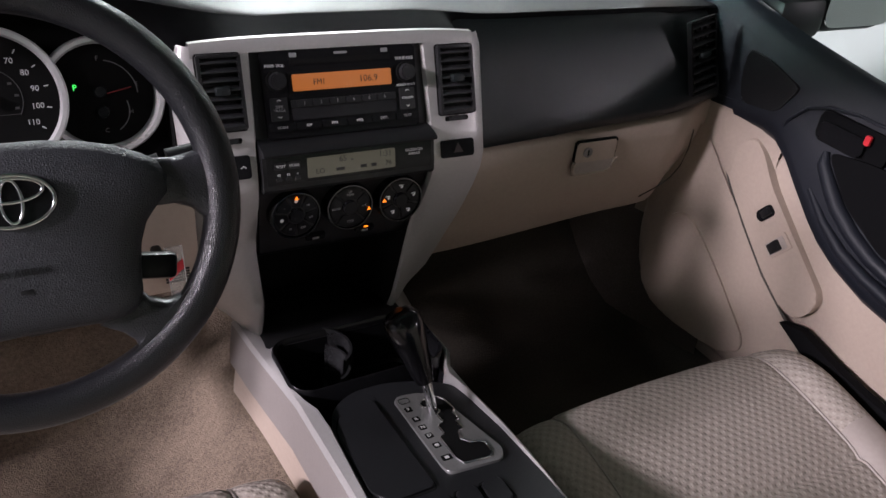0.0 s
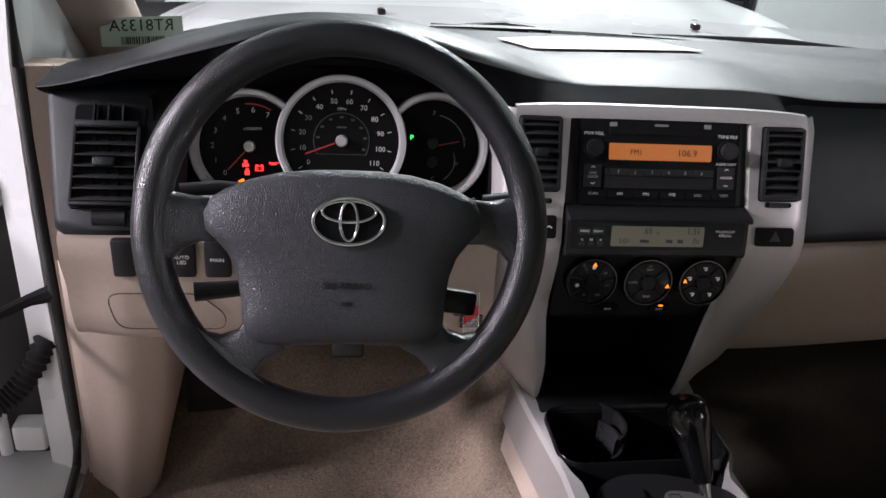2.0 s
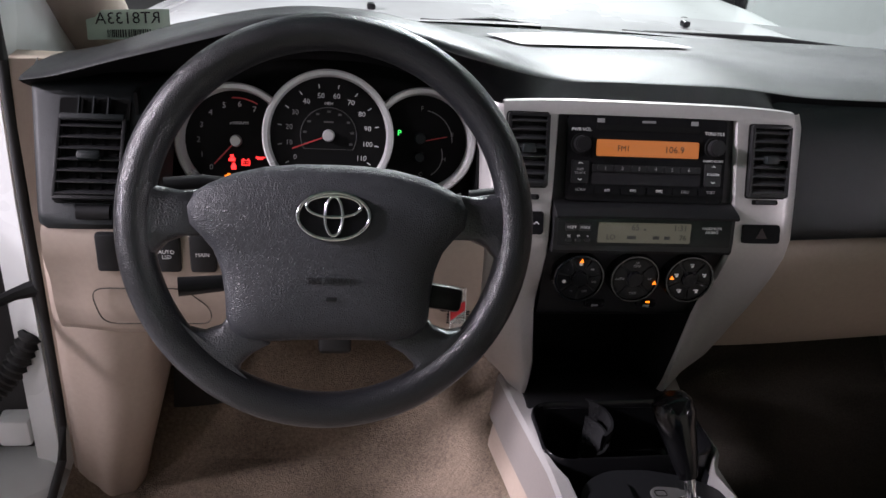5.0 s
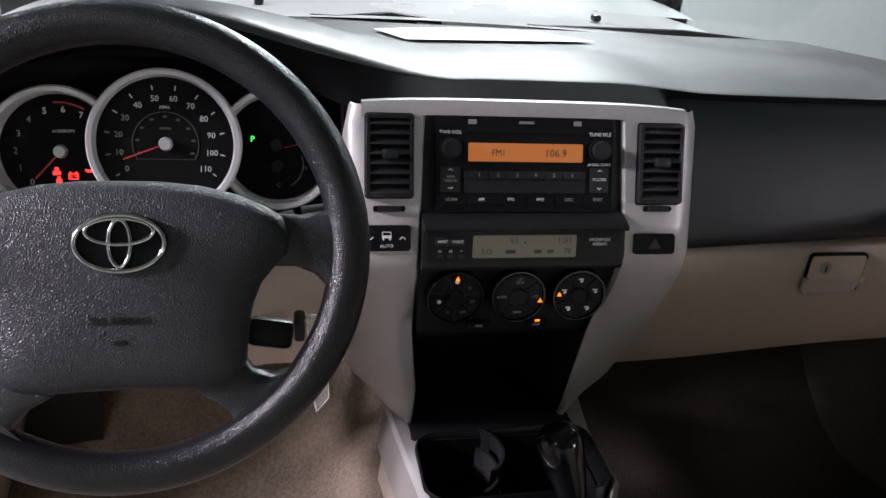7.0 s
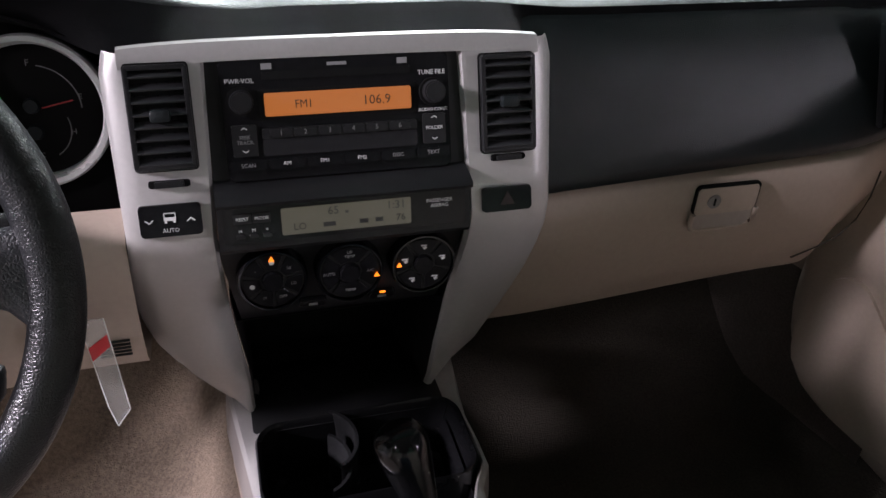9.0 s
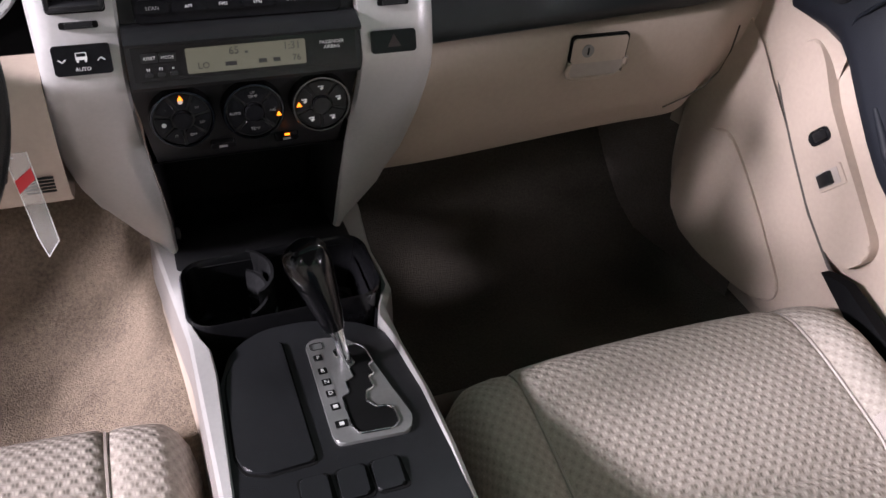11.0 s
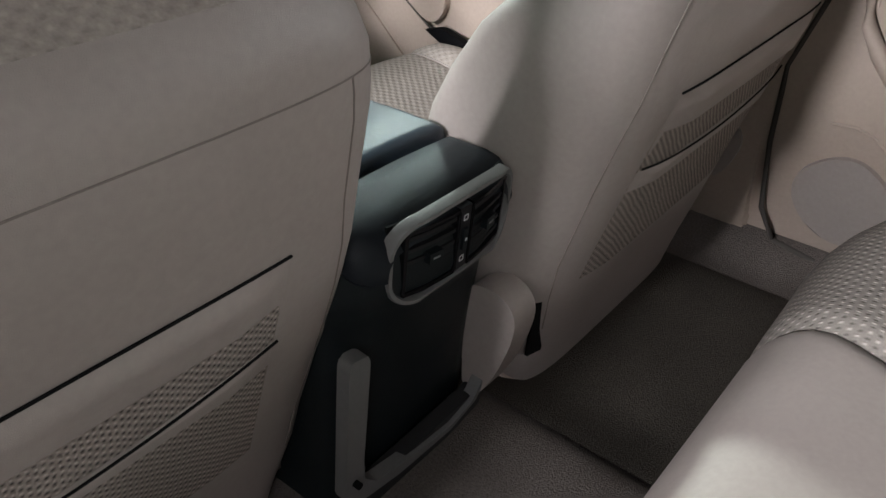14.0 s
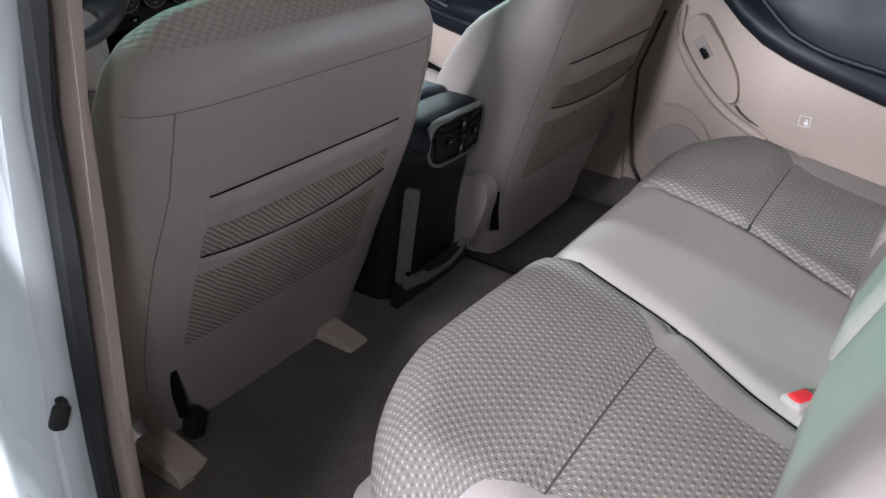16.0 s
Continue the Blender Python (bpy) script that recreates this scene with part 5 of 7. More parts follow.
    part("badge", bm, M["chrome"], badge, "chrome oval badge", sharp=70)
    text("SRS AIRBAG", 0.0080, m @ Matrix.Translation((0.002, -0.051, 0.0256)) , M["black"], t)
    bm = bm_new()
    box(bm, (0.002, -0.067, 0.0238), (0.010, 0.004, 0.002), 0.0005)
    bmesh.ops.transform(bm, matrix=m, verts=bm.verts)
    part("horn_mark", bm, M["black"], t)
    # column shroud
    bm = bm_new()
    rows = []
    for q, sc in ((-0.045, 0.055), (-0.10, 0.062), (-0.2, 0.066), (-0.24, 0.066)):
        rows.append([m @ Vector((sc * 0.95 * math.cos(2 * math.pi * k / 24), sc * math.sin(2 * math.pi * k / 24) - 0.02, q)) for k in range(24)])
    loft(bm, rows, closed=True, caps=True)
    part("column_shroud", bm, M["dark"], t)
    # stalks
    for pts, r in (([(-0.05, 0.03, -0.06), (-0.12, 0.035, -0.055), (-0.155, 0.03, -0.05)], 0.008), ([(0.05, 0.02, -0.06), (0.11, 0.018, -0.05), (0.128, 0.021, -0.047)], 0.009), ([(-0.06, -0.055, -0.05), (-0.105, -0.06, -0.045), (-0.14, -0.063, -0.04)], 0.008)):
        bm = bm_new()
        tube(bm, [m @ Vector(p) for p in pts], [r * 0.8, r, r * 1.15], 12)
        part("stalk", bm, M["black"], t)
    bm = bm_new()
    box(bm, (0, 0, 0), (0.036, 0.024, 0.018), 0.005, Matrix.Rotation(-0.15, 4, "Z"))
    bmesh.ops.transform(bm, matrix=m @ Matrix.Translation((0.108, -0.070, -0.03)), verts=bm.verts)
    part("cruise_lever", bm, M["black"], t)
    # wiper stalk with silver end band
    bm = bm_new()
    c0, c1 = m @ Vector((0.135, 0.024, -0.045)), m @ Vector((0.170, 0.030, -0.043))
    cyl(bm, c0, c1, 0.010, 0.0085, n=16)
    part("stalk_end", bm, M["black"], t)
    bm = bm_new()
    box(bm, (-0.37, 1.27, 0.78), (0.05, 0.02, 0.045), 0.006, Matrix.Rotation(radians(-40), 4, "X"))
    box(bm, (-0.37, 1.34, 0.88), (0.02, 0.02, 0.22), 0.004, Matrix.Rotation(radians(-40), 4, "X"))
    solo("brake_pedal", bm, M["rubber"], "black ribbed brake pedal above the carpet", "pedal")
    # key with hanging tag
    t = thing("ignition_key", "ignition key with hanging clear red-striped tag", "key", (-0.235, 1.04, 0.99))
    bm = bm_new()
    box(bm, (-0.243, 1.035, 0.990), (0.012, 0.03, 0.024), 0.004)
    part("key_head", bm, M["black"], t)
    strip = lambda pts, y, th: slab(bm, [(x, y, z) for x, z in pts], th, 0.0003)
    bm = bm_new()
    strip([(-0.236, 1.004), (-0.229, 0.902), (-0.2245, 0.877), (-0.211, 0.896), (-0.212, 0.918), (-0.2165, 1.004)], 1.0340, 0.0012)
    tg = part("tag", bm, M["clear_tag"], t, "clear plastic key tag")
    for p, q in (((-0.236, 1.004), (-0.229, 0.902)), ((-0.229, 0.902), (-0.2245, 0.877)), ((-0.2245, 0.877), (-0.211, 0.896)), ((-0.211, 0.896), (-0.2165, 1.004))):
        bm = bm_new()
        tube(bm, [(p[0], 1.0345, p[1]), (q[0], 1.0345, q[1])], 0.0006, 6)
        part("tag_edge", bm, M["paper"], tg)
    bm = bm_new()
    strip([(-0.2335, 0.974), (-0.2325, 0.959), (-0.2155, 0.974), (-0.2165, 0.987)], 1.0330, 0.0006)
    part("red_stripe", bm, M["red"], tg)
    bm = bm_new()
    tube(bm, [(-0.243, 1.035, 0.985), (-0.236, 1.036, 1.001), (-0.229, 1.0345, 0.999)], 0.001, 6)
    part("cord", bm, M["metal"], t)


# ---- floor console ----
def console():
    t = thing("centre_console", "black and silver centre console with shifter and padded armrest", "console", (0, 0.7, 0.55))
    ztop = lambda y: lerp_table([(0.60, 0.812), (0.70, 0.802), (0.77, 0.796), (0.93, 0.776), (1.0, 0.77)], y)
    # body sides
    bm = bm_new()
    rows = []
    for y in (0.45, 0.50, 0.60, 0.70, 0.80, 0.93, 1.05, 1.17):
        z = lerp_table([(0.28, 0.88), (0.58, 0.88), (0.64, 0.80), (0.93, 0.772), (1.17, 0.775)], y) - 0.012
        w = lerp_table([(0.28, 0.094), (0.7, 0.097), (0.95, 0.100), (1.17, 0.120)], y)
        rows.append([(-w - 0.016, y, 0.545), (-w - 0.012, y, 0.66), (-w - 0.007, y, 0.705), (-w, y, z), (w + 0.012, y, z), (w + 0.020, y, 0.70), (w + 0.030, y, 0.545)])
    loft(bm, [r[:4] for r in rows]), loft(bm, [r[4:] for r in rows])
    part("body", bm, M["beige"], t, "beige console side")
    # silver rails
    for s in (-1, 1):
        bm = bm_new()
        rows = []
        for y in [0.30, 0.40, 0.50, 0.58, 0.66, 0.74, 0.82, 0.90, 0.94, 0.96, 0.99, 1.03, 1.07, 1.10, 1.13, 1.165, 1.172]:
            o = lerp_table([(0.30, 0.098), (0.75, 0.100), (0.96, 0.104), (1.17, 0.129)], y) + (0.016 if s > 0 else 0)
            i = lerp_table([(0.30, 0.088), (0.74, 0.088), (0.93, 0.080), (0.955, 0.088), (0.97, 0.097), (1.06, 0.104), (1.09, 0.088), (1.172, 0.092)], y) + (0.016 if s > 0 else 0)
            if s > 0:
                i = lerp_table([(0.30, 0.104), (0.60, 0.110), (0.75, 0.117), (0.88, 0.117), (0.92, 0.106), (0.955, 0.104), (0.968, 0.124), (0.985, 0.128), (1.065, 0.128), (1.085, 0.120), (1.10, 0.106), (1.172, 0.108)], y)
                o = max(o, i + 0.008)
            z = lerp_table([(0.30, 0.85), (0.55, 0.85), (0.66, 0.806), (0.93, 0.790), (1.10, 0.782), (1.172, 0.784)], y)
            rows.append([(s * (o + 0.006), y, z - 0.06 - 0.018 * smooth(0.5, 0.62, y)), (s * (o + 0.004), y, z - 0.04), (s * (o + 0.001), y, z - 0.008), (s * (o - 0.003), y, z), (s * (i + 0.002), y, z + 0.002), (s * i, y, z - 0.001), (s * i, y, z - 0.06)])
        loft(bm, [r[2:] for r in rows])
        rail = part("side_rail", bm, M["silver"], t, "silver painted console rail", sharp=45)
        # side of the rail, coloured darker than its silver top
        bm = bm_new()
        loft(bm, [r[:3] for r in rows])
        part("rail_side", bm, M["rail_side"], rail, "darker warm grey rail side", sharp=45)
    # cup holder well
    bm = bm_new()
    pts = rrect(0.216, 0.112, 0.026, 6)
    loft(bm, [[(-0.10, y, 0.772), (-0.098, y, 0.70), (0.108, y, 0.70), (0.112, y, 0.772)] for y in (0.94, 1.19)])
    rows = []
    for k, z in ((1.06, 0.70), (1.06, 0.790), (1.04, 0.793), (1.0, 0.790), (0.97, 0.775), (0.95, 0.71), (0.9, 0.705), (0.02, 0.703)):
        rows.append([(0.011 + a * k, 1.031 + b * k, z + 0.004 * (a > 0)) for a, b in pts])
    loft(bm, rows, closed=True, caps=False)
    part("cup_holder_well", bm, M["gloss"], t, "gloss black cup holder")
    bm = bm_new()
    for dx, dy, z1, a0, a1 in ((0.0, 0.0, 0.795, -65, 70), (-0.010, -0.020, 0.783, -70, 60)):
        arc = lambda r, z: [(-0.033 + dx + r * math.cos(radians(a)), 1.052 + dy + (r + 0.006) * math.sin(radians(a)), z) for a in range(a0, a1 + 1, 5)]
        loft(bm, [arc(0.034, 0.70), arc(0.034, z1 - 0.005), arc(0.0352, z1), arc(0.0388, z1), arc(0.040, z1 - 0.005), arc(0.040, 0.70)])
    part("cup_clip", bm, M["clip"], t, "gloss black cup holder divider")
    bm = bm_new()
    loft(bm, [[(-0.104, y, z), (-0.10, y, z + 0.002), (0.11, y, z + 0.002), (0.114, y, z)] for y, z in ((1.085, 0.782), (1.10, 0.786), (1.15, 0.783), (1.19, 0.770), (1.24, 0.745))])
    part("throat", bm, M["black"], t)
    # black shifter top plate
    slope = Matrix.Translation((0, 0.84, ztop(0.84))) @ Matrix.Rotation(radians(-6.5), 4, "X")
    on_slope = lambda loop, h: [slope @ Vector((p[0], p[1], h)) for p in loop]
    bm = bm_new()
    outline = soften([(-0.091, -0.23), (0.112, -0.23), (0.119, -0.047), (0.115, 0.062), (0.106, 0.090), (0.078, 0.113), (0.026, 0.131), (-0.020, 0.131), (-0.046, 0.118), (-0.066, 0.098), (-0.082, 0.050), (-0.089, 0.0)], 0.014)
    slab(bm, on_slope(outline, 0.002), 0.055, 0.004, 3)
    part("top_plate", bm, M["plate"], t, "charcoal console plate", sharp=50)
    # ashtray lid in its groove
    loop = [(-0.0095, -0.081), (-0.0085, 0.100), (-0.045, 0.094), (-0.062, 0.082), (-0.072, 0.062), (-0.076, 0.040), (-0.080, -0.054), (-0.074, -0.074), (-0.055, -0.083)]
    loop = soften(loop[::-1], 0.006)
    ccw = loop[::-1]
    bm = bm_new()
    slab(bm, on_slope([(-0.043 + 1.07 * (a + 0.043), 0.008 + 1.03 * (b - 0.008)) for a, b in ccw], 0.0026), 0.003)
    part("ashtray_groove", bm, M["void"], t)
    bm = bm_new()
    slab(bm, on_slope(ccw, 0.0060), 0.005, 0.0020, 3)
    part("ashtray_lid", bm, M["plate"], t, "charcoal ashtray lid")
    # shifter gate
    bm = bm_new()
    gate = soften([(0.015, -0.070), (0.086, -0.075), (0.095, -0.056), (0.086, -0.004), (0.078, 0.050), (0.068, 0.072), (0.056, 0.086), (0.028, 0.091), (0.016, 0.086), (0.012, -0.058)], 0.007)
    slab(bm, on_slope(gate, 0.006), 0.006, 0.0018)
    g = part("shifter_gate", bm, M["gate"], t, "brushed silver shifter gate")
    slot = [(0.038, -0.064), (0.071, -0.067), (0.079, -0.060), (0.080, -0.040), (0.073, -0.035), (0.064, -0.034), (0.056, -0.022), (0.060, -0.008), (0.069, -0.006), (0.068, 0.012), (0.075, 0.014), (0.073, 0.030), (0.079, 0.033), (0.077, 0.058), (0.070, 0.068), (0.050, 0.068), (0.042, 0.062), (0.044, 0.052), (0.058, 0.050), (0.060, 0.036), (0.052, 0.032), (0.053, 0.016), (0.043, 0.012), (0.043, -0.006), (0.034, -0.010), (0.033, -0.052)]
    slot = soften(slot, 0.003)
    bm = bm_new()
    slab(bm, on_slope(slot, 0.0068), 0.0015)
    part("gate_slot", bm, M["void"], g)
    bm = bm_new()
    tube(bm, on_slope(slot + slot[:1], 0.0072), 0.0011, 6, caps=False)
    part("gate_lip", bm, M["chrome"], g)
    bm = bm_new()
    ring = rrect(0.014, 0.011, 0.003)
    tube(bm, on_slope([(0.027 + a, 0.077 + b) for a, b in ring + ring[:1]], 0.0066), 0.0005, 6, caps=False)
    part("shift_lock_cover", bm, M["black"], g)
    for word, y in (("P", 0.058), ("R", 0.036), ("N", 0.018), ("D", 0.000), ("", -0.020), ("", -0.045)):
        bm = bm_new()
        slab(bm, on_slope([(0.0245 + a, y + b) for a, b in rrect(0.0095 if y > -0.04 else 0.013, 0.0095, 0.001)], 0.0066), 0.001)
        lab = part("gear_window", bm, M["void"], g)
        if word:
            text(word, 0.0075, slope @ Matrix.Translation((0.0245, y, 0.0069)), M["white_ink"], lab)
        else:
            bm = bm_new()
            slab(bm, on_slope([(0.0245 + a, y + b) for a, b in rrect(0.005, 0.0045, 0.0005)], 0.0070), 0.0004)
            part("gear_bar", bm, M["white_ink"], lab)
    # lever
    lv = thing("shift_lever", "gloss black shift lever with chrome stem", "shift lever", (0.05, 0.885, 0.79))
    bm = bm_new()
    tube(bm, [(0.052, 0.880, 0.785), (0.047, 0.889, 0.815), (0.042, 0.898, 0.840)], [0.0075, 0.0065, 0.0075], 14)
    part("stem", bm, M["chrome"], lv)
    bm = bm_new()
    path = [((0.043, 0.896, 0.830), 0.010), ((0.040, 0.901, 0.842), 0.0125), ((0.034, 0.912, 0.865), 0.0165), ((0.028, 0.922, 0.886), 0.0205), ((0.024, 0.929, 0.900), 0.0225), ((0.021, 0.934, 0.911), 0.021), ((0.019, 0.937, 0.917), 0.016), ((0.018, 0.938, 0.920), 0.007)]
    tube(bm, [p for p, r in path], [1.12 * r for p, r in path], 20)
    part("knob", bm, M["knob"], lv, sharp=70)
    # three blank switches in their pockets
    for x in (-0.018, 0.017, 0.050):
        bm = bm_new()
        slab(bm, on_slope([(x + 0.001 + a, -0.117 + b) for a, b in rrect(0.032, 0.041, 0.006)], 0.0026), 0.003)
        sw = part("switch_pocket", bm, M["void"], t)
        bm = bm_new()
        tip = Matrix.Translation((x - 0.0005, -0.118, 0.0062)) @ Matrix.Rotation(radians(4), 4, "X")
        slab(bm, [slope @ (tip @ Vector((a + 0.06 * b, b, 0))) for a, b in rrect(0.026, 0.034, 0.004)], 0.006, 0.002, 3)
        part("blank_switch", bm, M["plate"], sw)
    # armrest
    def arm_row(y, z, w, r=0.028, drop=0.07):
        pts = [(-w, y, z - drop), (-w - 0.001, y, z - r)]
        for k in range(7):
            a = radians(180 - 15 * k)
            pts.append((-w + r + r * math.cos(a), y, z - r + r * math.sin(a)))
        pts += [(-0.03, y, z + 0.003), (0.03, y, z + 0.003)]
        for k in range(7):
            a = radians(90 - 15 * k)
            pts.append((w - r + r * math.cos(a), y, z - r + r * math.sin(a)))
        pts += [(w + 0.001, y, z - r), (w, y, z - drop)]
        return pts
    def strip(name, spec, m, label=""):
        bm = bm_new()
        loft(bm, [arm_row(*s) for s in spec])
        return part(name, bm, M[m], t, label, sharp=60)
    strip("armrest_nose", [(0.640, 0.815, 0.092, 0.02, 0.03), (0.637, 0.840, 0.096), (0.627, 0.868, 0.099), (0.608, 0.892, 0.102), (0.58, 0.907, 0.104), (0.545, 0.915, 0.106), (0.512, 0.918, 0.106), (0.5075, 0.917, 0.106), (0.5065, 0.910, 0.104)], "lid", "slate blue-grey padded vinyl")
    strip("armrest_lid", [(0.5045, 0.908, 0.104), (0.5035, 0.917, 0.106), (0.499, 0.9195, 0.107), (0.45, 0.922, 0.108, 0.02), (0.39, 0.923, 0.108, 0.017), (0.342, 0.922, 0.108, 0.016), (0.331, 0.920, 0.108, 0.016), (0.328, 0.916, 0.107, 0.016), (0.327, 0.896, 0.104, 0.016)], "lid", "slate blue-grey padded vinyl armrest lid")
    strip("armrest_gap", [(0.507, 0.905, 0.1), (0.325, 0.905, 0.1), (0.314, 0.90, 0.1)], "void")
    strip("rear_cap", [(0.319, 0.895, 0.105, 0.018, 0.032), (0.318, 0.911, 0.108, 0.018, 0.034), (0.314, 0.9145, 0.1085, 0.019, 0.036), (0.295, 0.915, 0.111, 0.024, 0.036), (0.272, 0.9135, 0.119, 0.030, 0.036), (0.258, 0.910, 0.121, 0.032, 0.036), (0.247, 0.904, 0.117, 0.034, 0.036), (0.239, 0.896, 0.108, 0.03, 0.034), (0.232, 0.886, 0.090, 0.02, 0.024)], "cap", "dark slate vinyl rear end cap")
    # rear face
    bm = bm_new()
    rows = []
    for z, y, w in ((0.905, 0.240, 0.110), (0.893, 0.230, 0.126), (0.87, 0.226, 0.131), (0.845, 0.225, 0.130), (0.825, 0.231, 0.123), (0.805, 0.246, 0.108), (0.78, 0.258, 0.104), (0.70, 0.268, 0.101), (0.62, 0.275, 0.100), (0.585, 0.280, 0.104), (0.55, 0.286, 0.108)):
        wl = w + 0.032 * smooth(0.86, 0.79, z)
        wr = w + 0.014 + 0.08 * max(0.0, 0.85 - z)
        w += 0.014 * smooth(0.78, 0.84, z)
        bow = lambda x: y + (1.7 * x * x if z > 0.8 else 0.3 * x * x)
        left = [(-wl - 0.004, y + 0.26, z), (-wl, bow(wl) + 0.03, z), (-wl + 0.003, bow(wl) + 0.014, z), (-wl + 0.011, bow(wl) + 0.004, z), (-wl + 0.03, bow(wl - 0.03), z), (-0.04, bow(0.04), z)]
        right = [(0.04, bow(0.04), z), (w - 0.03, bow(w - 0.03), z), (w - 0.011, bow(w) + 0.004, z), (w - 0.003, bow(w) + 0.014, z), (w, bow(w) + 0.03, z), (wr, y + 0.26, z)]
        rows.append(left + [(0, y, z)] + right)
    loft(bm, rows)
    part("rear_panel", bm, M["dark"], t, "charcoal console rear panel", sharp=60)
    # rear vent with silver frame
    m = Matrix.Translation((0.006, 0.2245, 0.868)) @ Matrix.Rotation(radians(90 + 5), 4, "X")
    bm = bm_new()
    rows = []
    curve = lambda x: -1.7 * x * x
    for k, out in ((1.0, -0.008), (1.0, 0.003), (0.99, 0.005), (0.955, 0.0055), (0.945, 0.003), (0.94, -0.008)):
        w, h = 0.186, 0.096
        rows.append([m @ Vector((a * k, b * (1 - (1 - k) * 2.0), out + curve(a))) for a, b in rrect(w, h, 0.034, 8)])
    loft(bm, rows, closed=True)
    part("rear_vent_frame", bm, M["silver_grey"], t, "silver painted rear vent frame, shade put into its colour", sharp=50)
    def bowed(nm, x0, x1, y0, y1, z0, z1, mt, n=6):
        """Thin bar that follows the bow of the rear face."""
        bm = bm_new()
        rows = []
        for i in range(n + 1):
            x = x0 + (x1 - x0) * i / n
            rows.append([m @ Vector((x, y, z + curve(x))) for y, z in ((y0, z0), (y1, z0), (y1, z1), (y0, z1))])
        loft(bm, rows, closed=True, caps=True)
        return part(nm, bm, M[mt], t, sharp=30)
    bowed("rear_vent_backing", -0.084, 0.084, -0.040, 0.040, -0.014, -0.011, "void", 10)
    for s in (-1, 1):
        x0, x1 = sorted((s * 0.010, s * 0.074))
        for y0, y1 in ((0.033, 0.037), (-0.037, -0.033)):
            bowed("vent_rim", x0, x1, y0, y1, -0.011, 0.002, "gloss")
        for xa in (x0, x1):
            bowed("vent_rim", xa - 0.0018, xa + 0.0018, -0.033, 0.033, -0.011, 0.002, "gloss", 1)
        for i in range(5):
            y = -0.026 + 0.013 * i
            bowed("slat", x0 + 0.002, x1 - 0.002, y - 0.0012, y + 0.0030, -0.008, 0.000, "black")
        for i in range(6):
            x = x0 + 0.009 + (x1 - x0 - 0.018) * i / 5
            bowed("fin", x - 0.0009, x + 0.0009, -0.032, 0.032, -0.011, -0.006, "black", 1)
        xc = (x0 + x1) / 2
        bowed("vent_tab", xc - 0.008, xc + 0.008, -0.006, 0.006, -0.002, 0.006, "dark", 1)
        bowed("tab_mark", xc - 0.004, xc + 0.004, -0.001, 0.001, 0.006, 0.0066, "grey_ink", 1)
    bowed("vent_divider", -0.0085, 0.0085, -0.036, 0.036, -0.012, 0.001, "black", 1)
    bowed("vent_wheel", -0.0035, 0.0035, -0.012, 0.012, 0.001, 0.004, "dark", 1)
    for y, w in ((0.024, 0.0055), (0.0, 0.002), (-0.024, 0.0055)):
        for dx, dy in ((-0.5, 0), (0.5, 0), (0, 0.5), (0, -0.5)):
            hx, hy = (0.0006, w / 2) if dx else (w / 2, 0.0006)
            bowed("vent_mark", dx * w - hx, dx * w + hx, y + dy * w - hy, y + dy * w + hy, 0.0012 + 0.003 * (w < 0.003), 0.0016 + 0.003 * (w < 0.003), "white_ink", 1)
    # silver L-shaped kick strip
    bm = bm_new()
    loop = [(-0.146, 0.796), (-0.142, 0.806), (-0.122, 0.803), (-0.119, 0.795), (-0.122, 0.655), (-0.119, 0.624), (-0.10, 0.602), (-0.03, 0.588), (0.03, 0.581), (0.070, 0.594), (0.092, 0.629), (0.098, 0.626), (0.076, 0.588), (0.03, 0.573), (-0.06, 0.577), (-0.128, 0.590), (-0.147, 0.612)]
    slab(bm, [(x, lerp_table([(0.56, 0.266), (0.78, 0.245)], z), z) for x, z in soften(loop, 0.004)], 0.016, 0.002)
    part("kick_strip", bm, M["silver_grey"], t, "silver kick strip, shade put into its colour")
    bm = bm_new()
    slab(bm, [(x, y, z) for x, y, z in ((-0.142, 0.272, 0.590), (0.100, 0.272, 0.60), (0.104, 0.282, 0.556), (0.03, 0.280, 0.545), (-0.138, 0.280, 0.548))], 0.02, 0.004)
    part("foot_strip", bm, M["rubber"], t)
    for z in (0.735, 0.63):
        bm = bm_new()
        cyl(bm, (-0.134, 0.25, z), (-0.134, 0.236, z), 0.004, n=12)
        part("screw_hole", bm, M["void"], t)
    return t


# ---- front seats ----
def cushion_grid(cx, w, y0, y1, zf, top, nu=56, nv=40):
    """Seat-cushion skin: u across, v from the front edge back."""
    rows = []
    for j in range(nv + 1):
        v = j / nv
        row = []
        for i in range(nu + 1):
            u = -1 + 2 * i / nu
            # rounded front and sides
            fr = max(0.0, 1 - v / 0.14)
            sd = max(0.0, (abs(u) - 0.86) / 0.14)
            y = y0 + (y1 - y0) * v
            z = top(u, v)
            z -= 0.085 * (1 - math.sqrt(max(0.0, 1 - min(1, fr) ** 2)))
            z -= 0.13 * (1 - math.sqrt(max(0.0, 1 - min(1, sd) ** 2)))
            x = cx + w / 2 * (u - 0.03 * u * max(0, fr) ** 2)
            y -= 0.02 * (abs(u) ** 3) * (1 - v)
            row.append((x, y, z))
        rows.append(row)
    return rows


def grid_part(name, rows, i0, i1, material, parent, label="", j0=0, j1=None):
    bm = bm_new()
    loft(bm, [r[i0:i1 + 1] for r in rows[j0:(j1 if j1 is not None else len(rows) - 1) + 1]])
    return part(name, bm, material, parent, label, sharp=80)


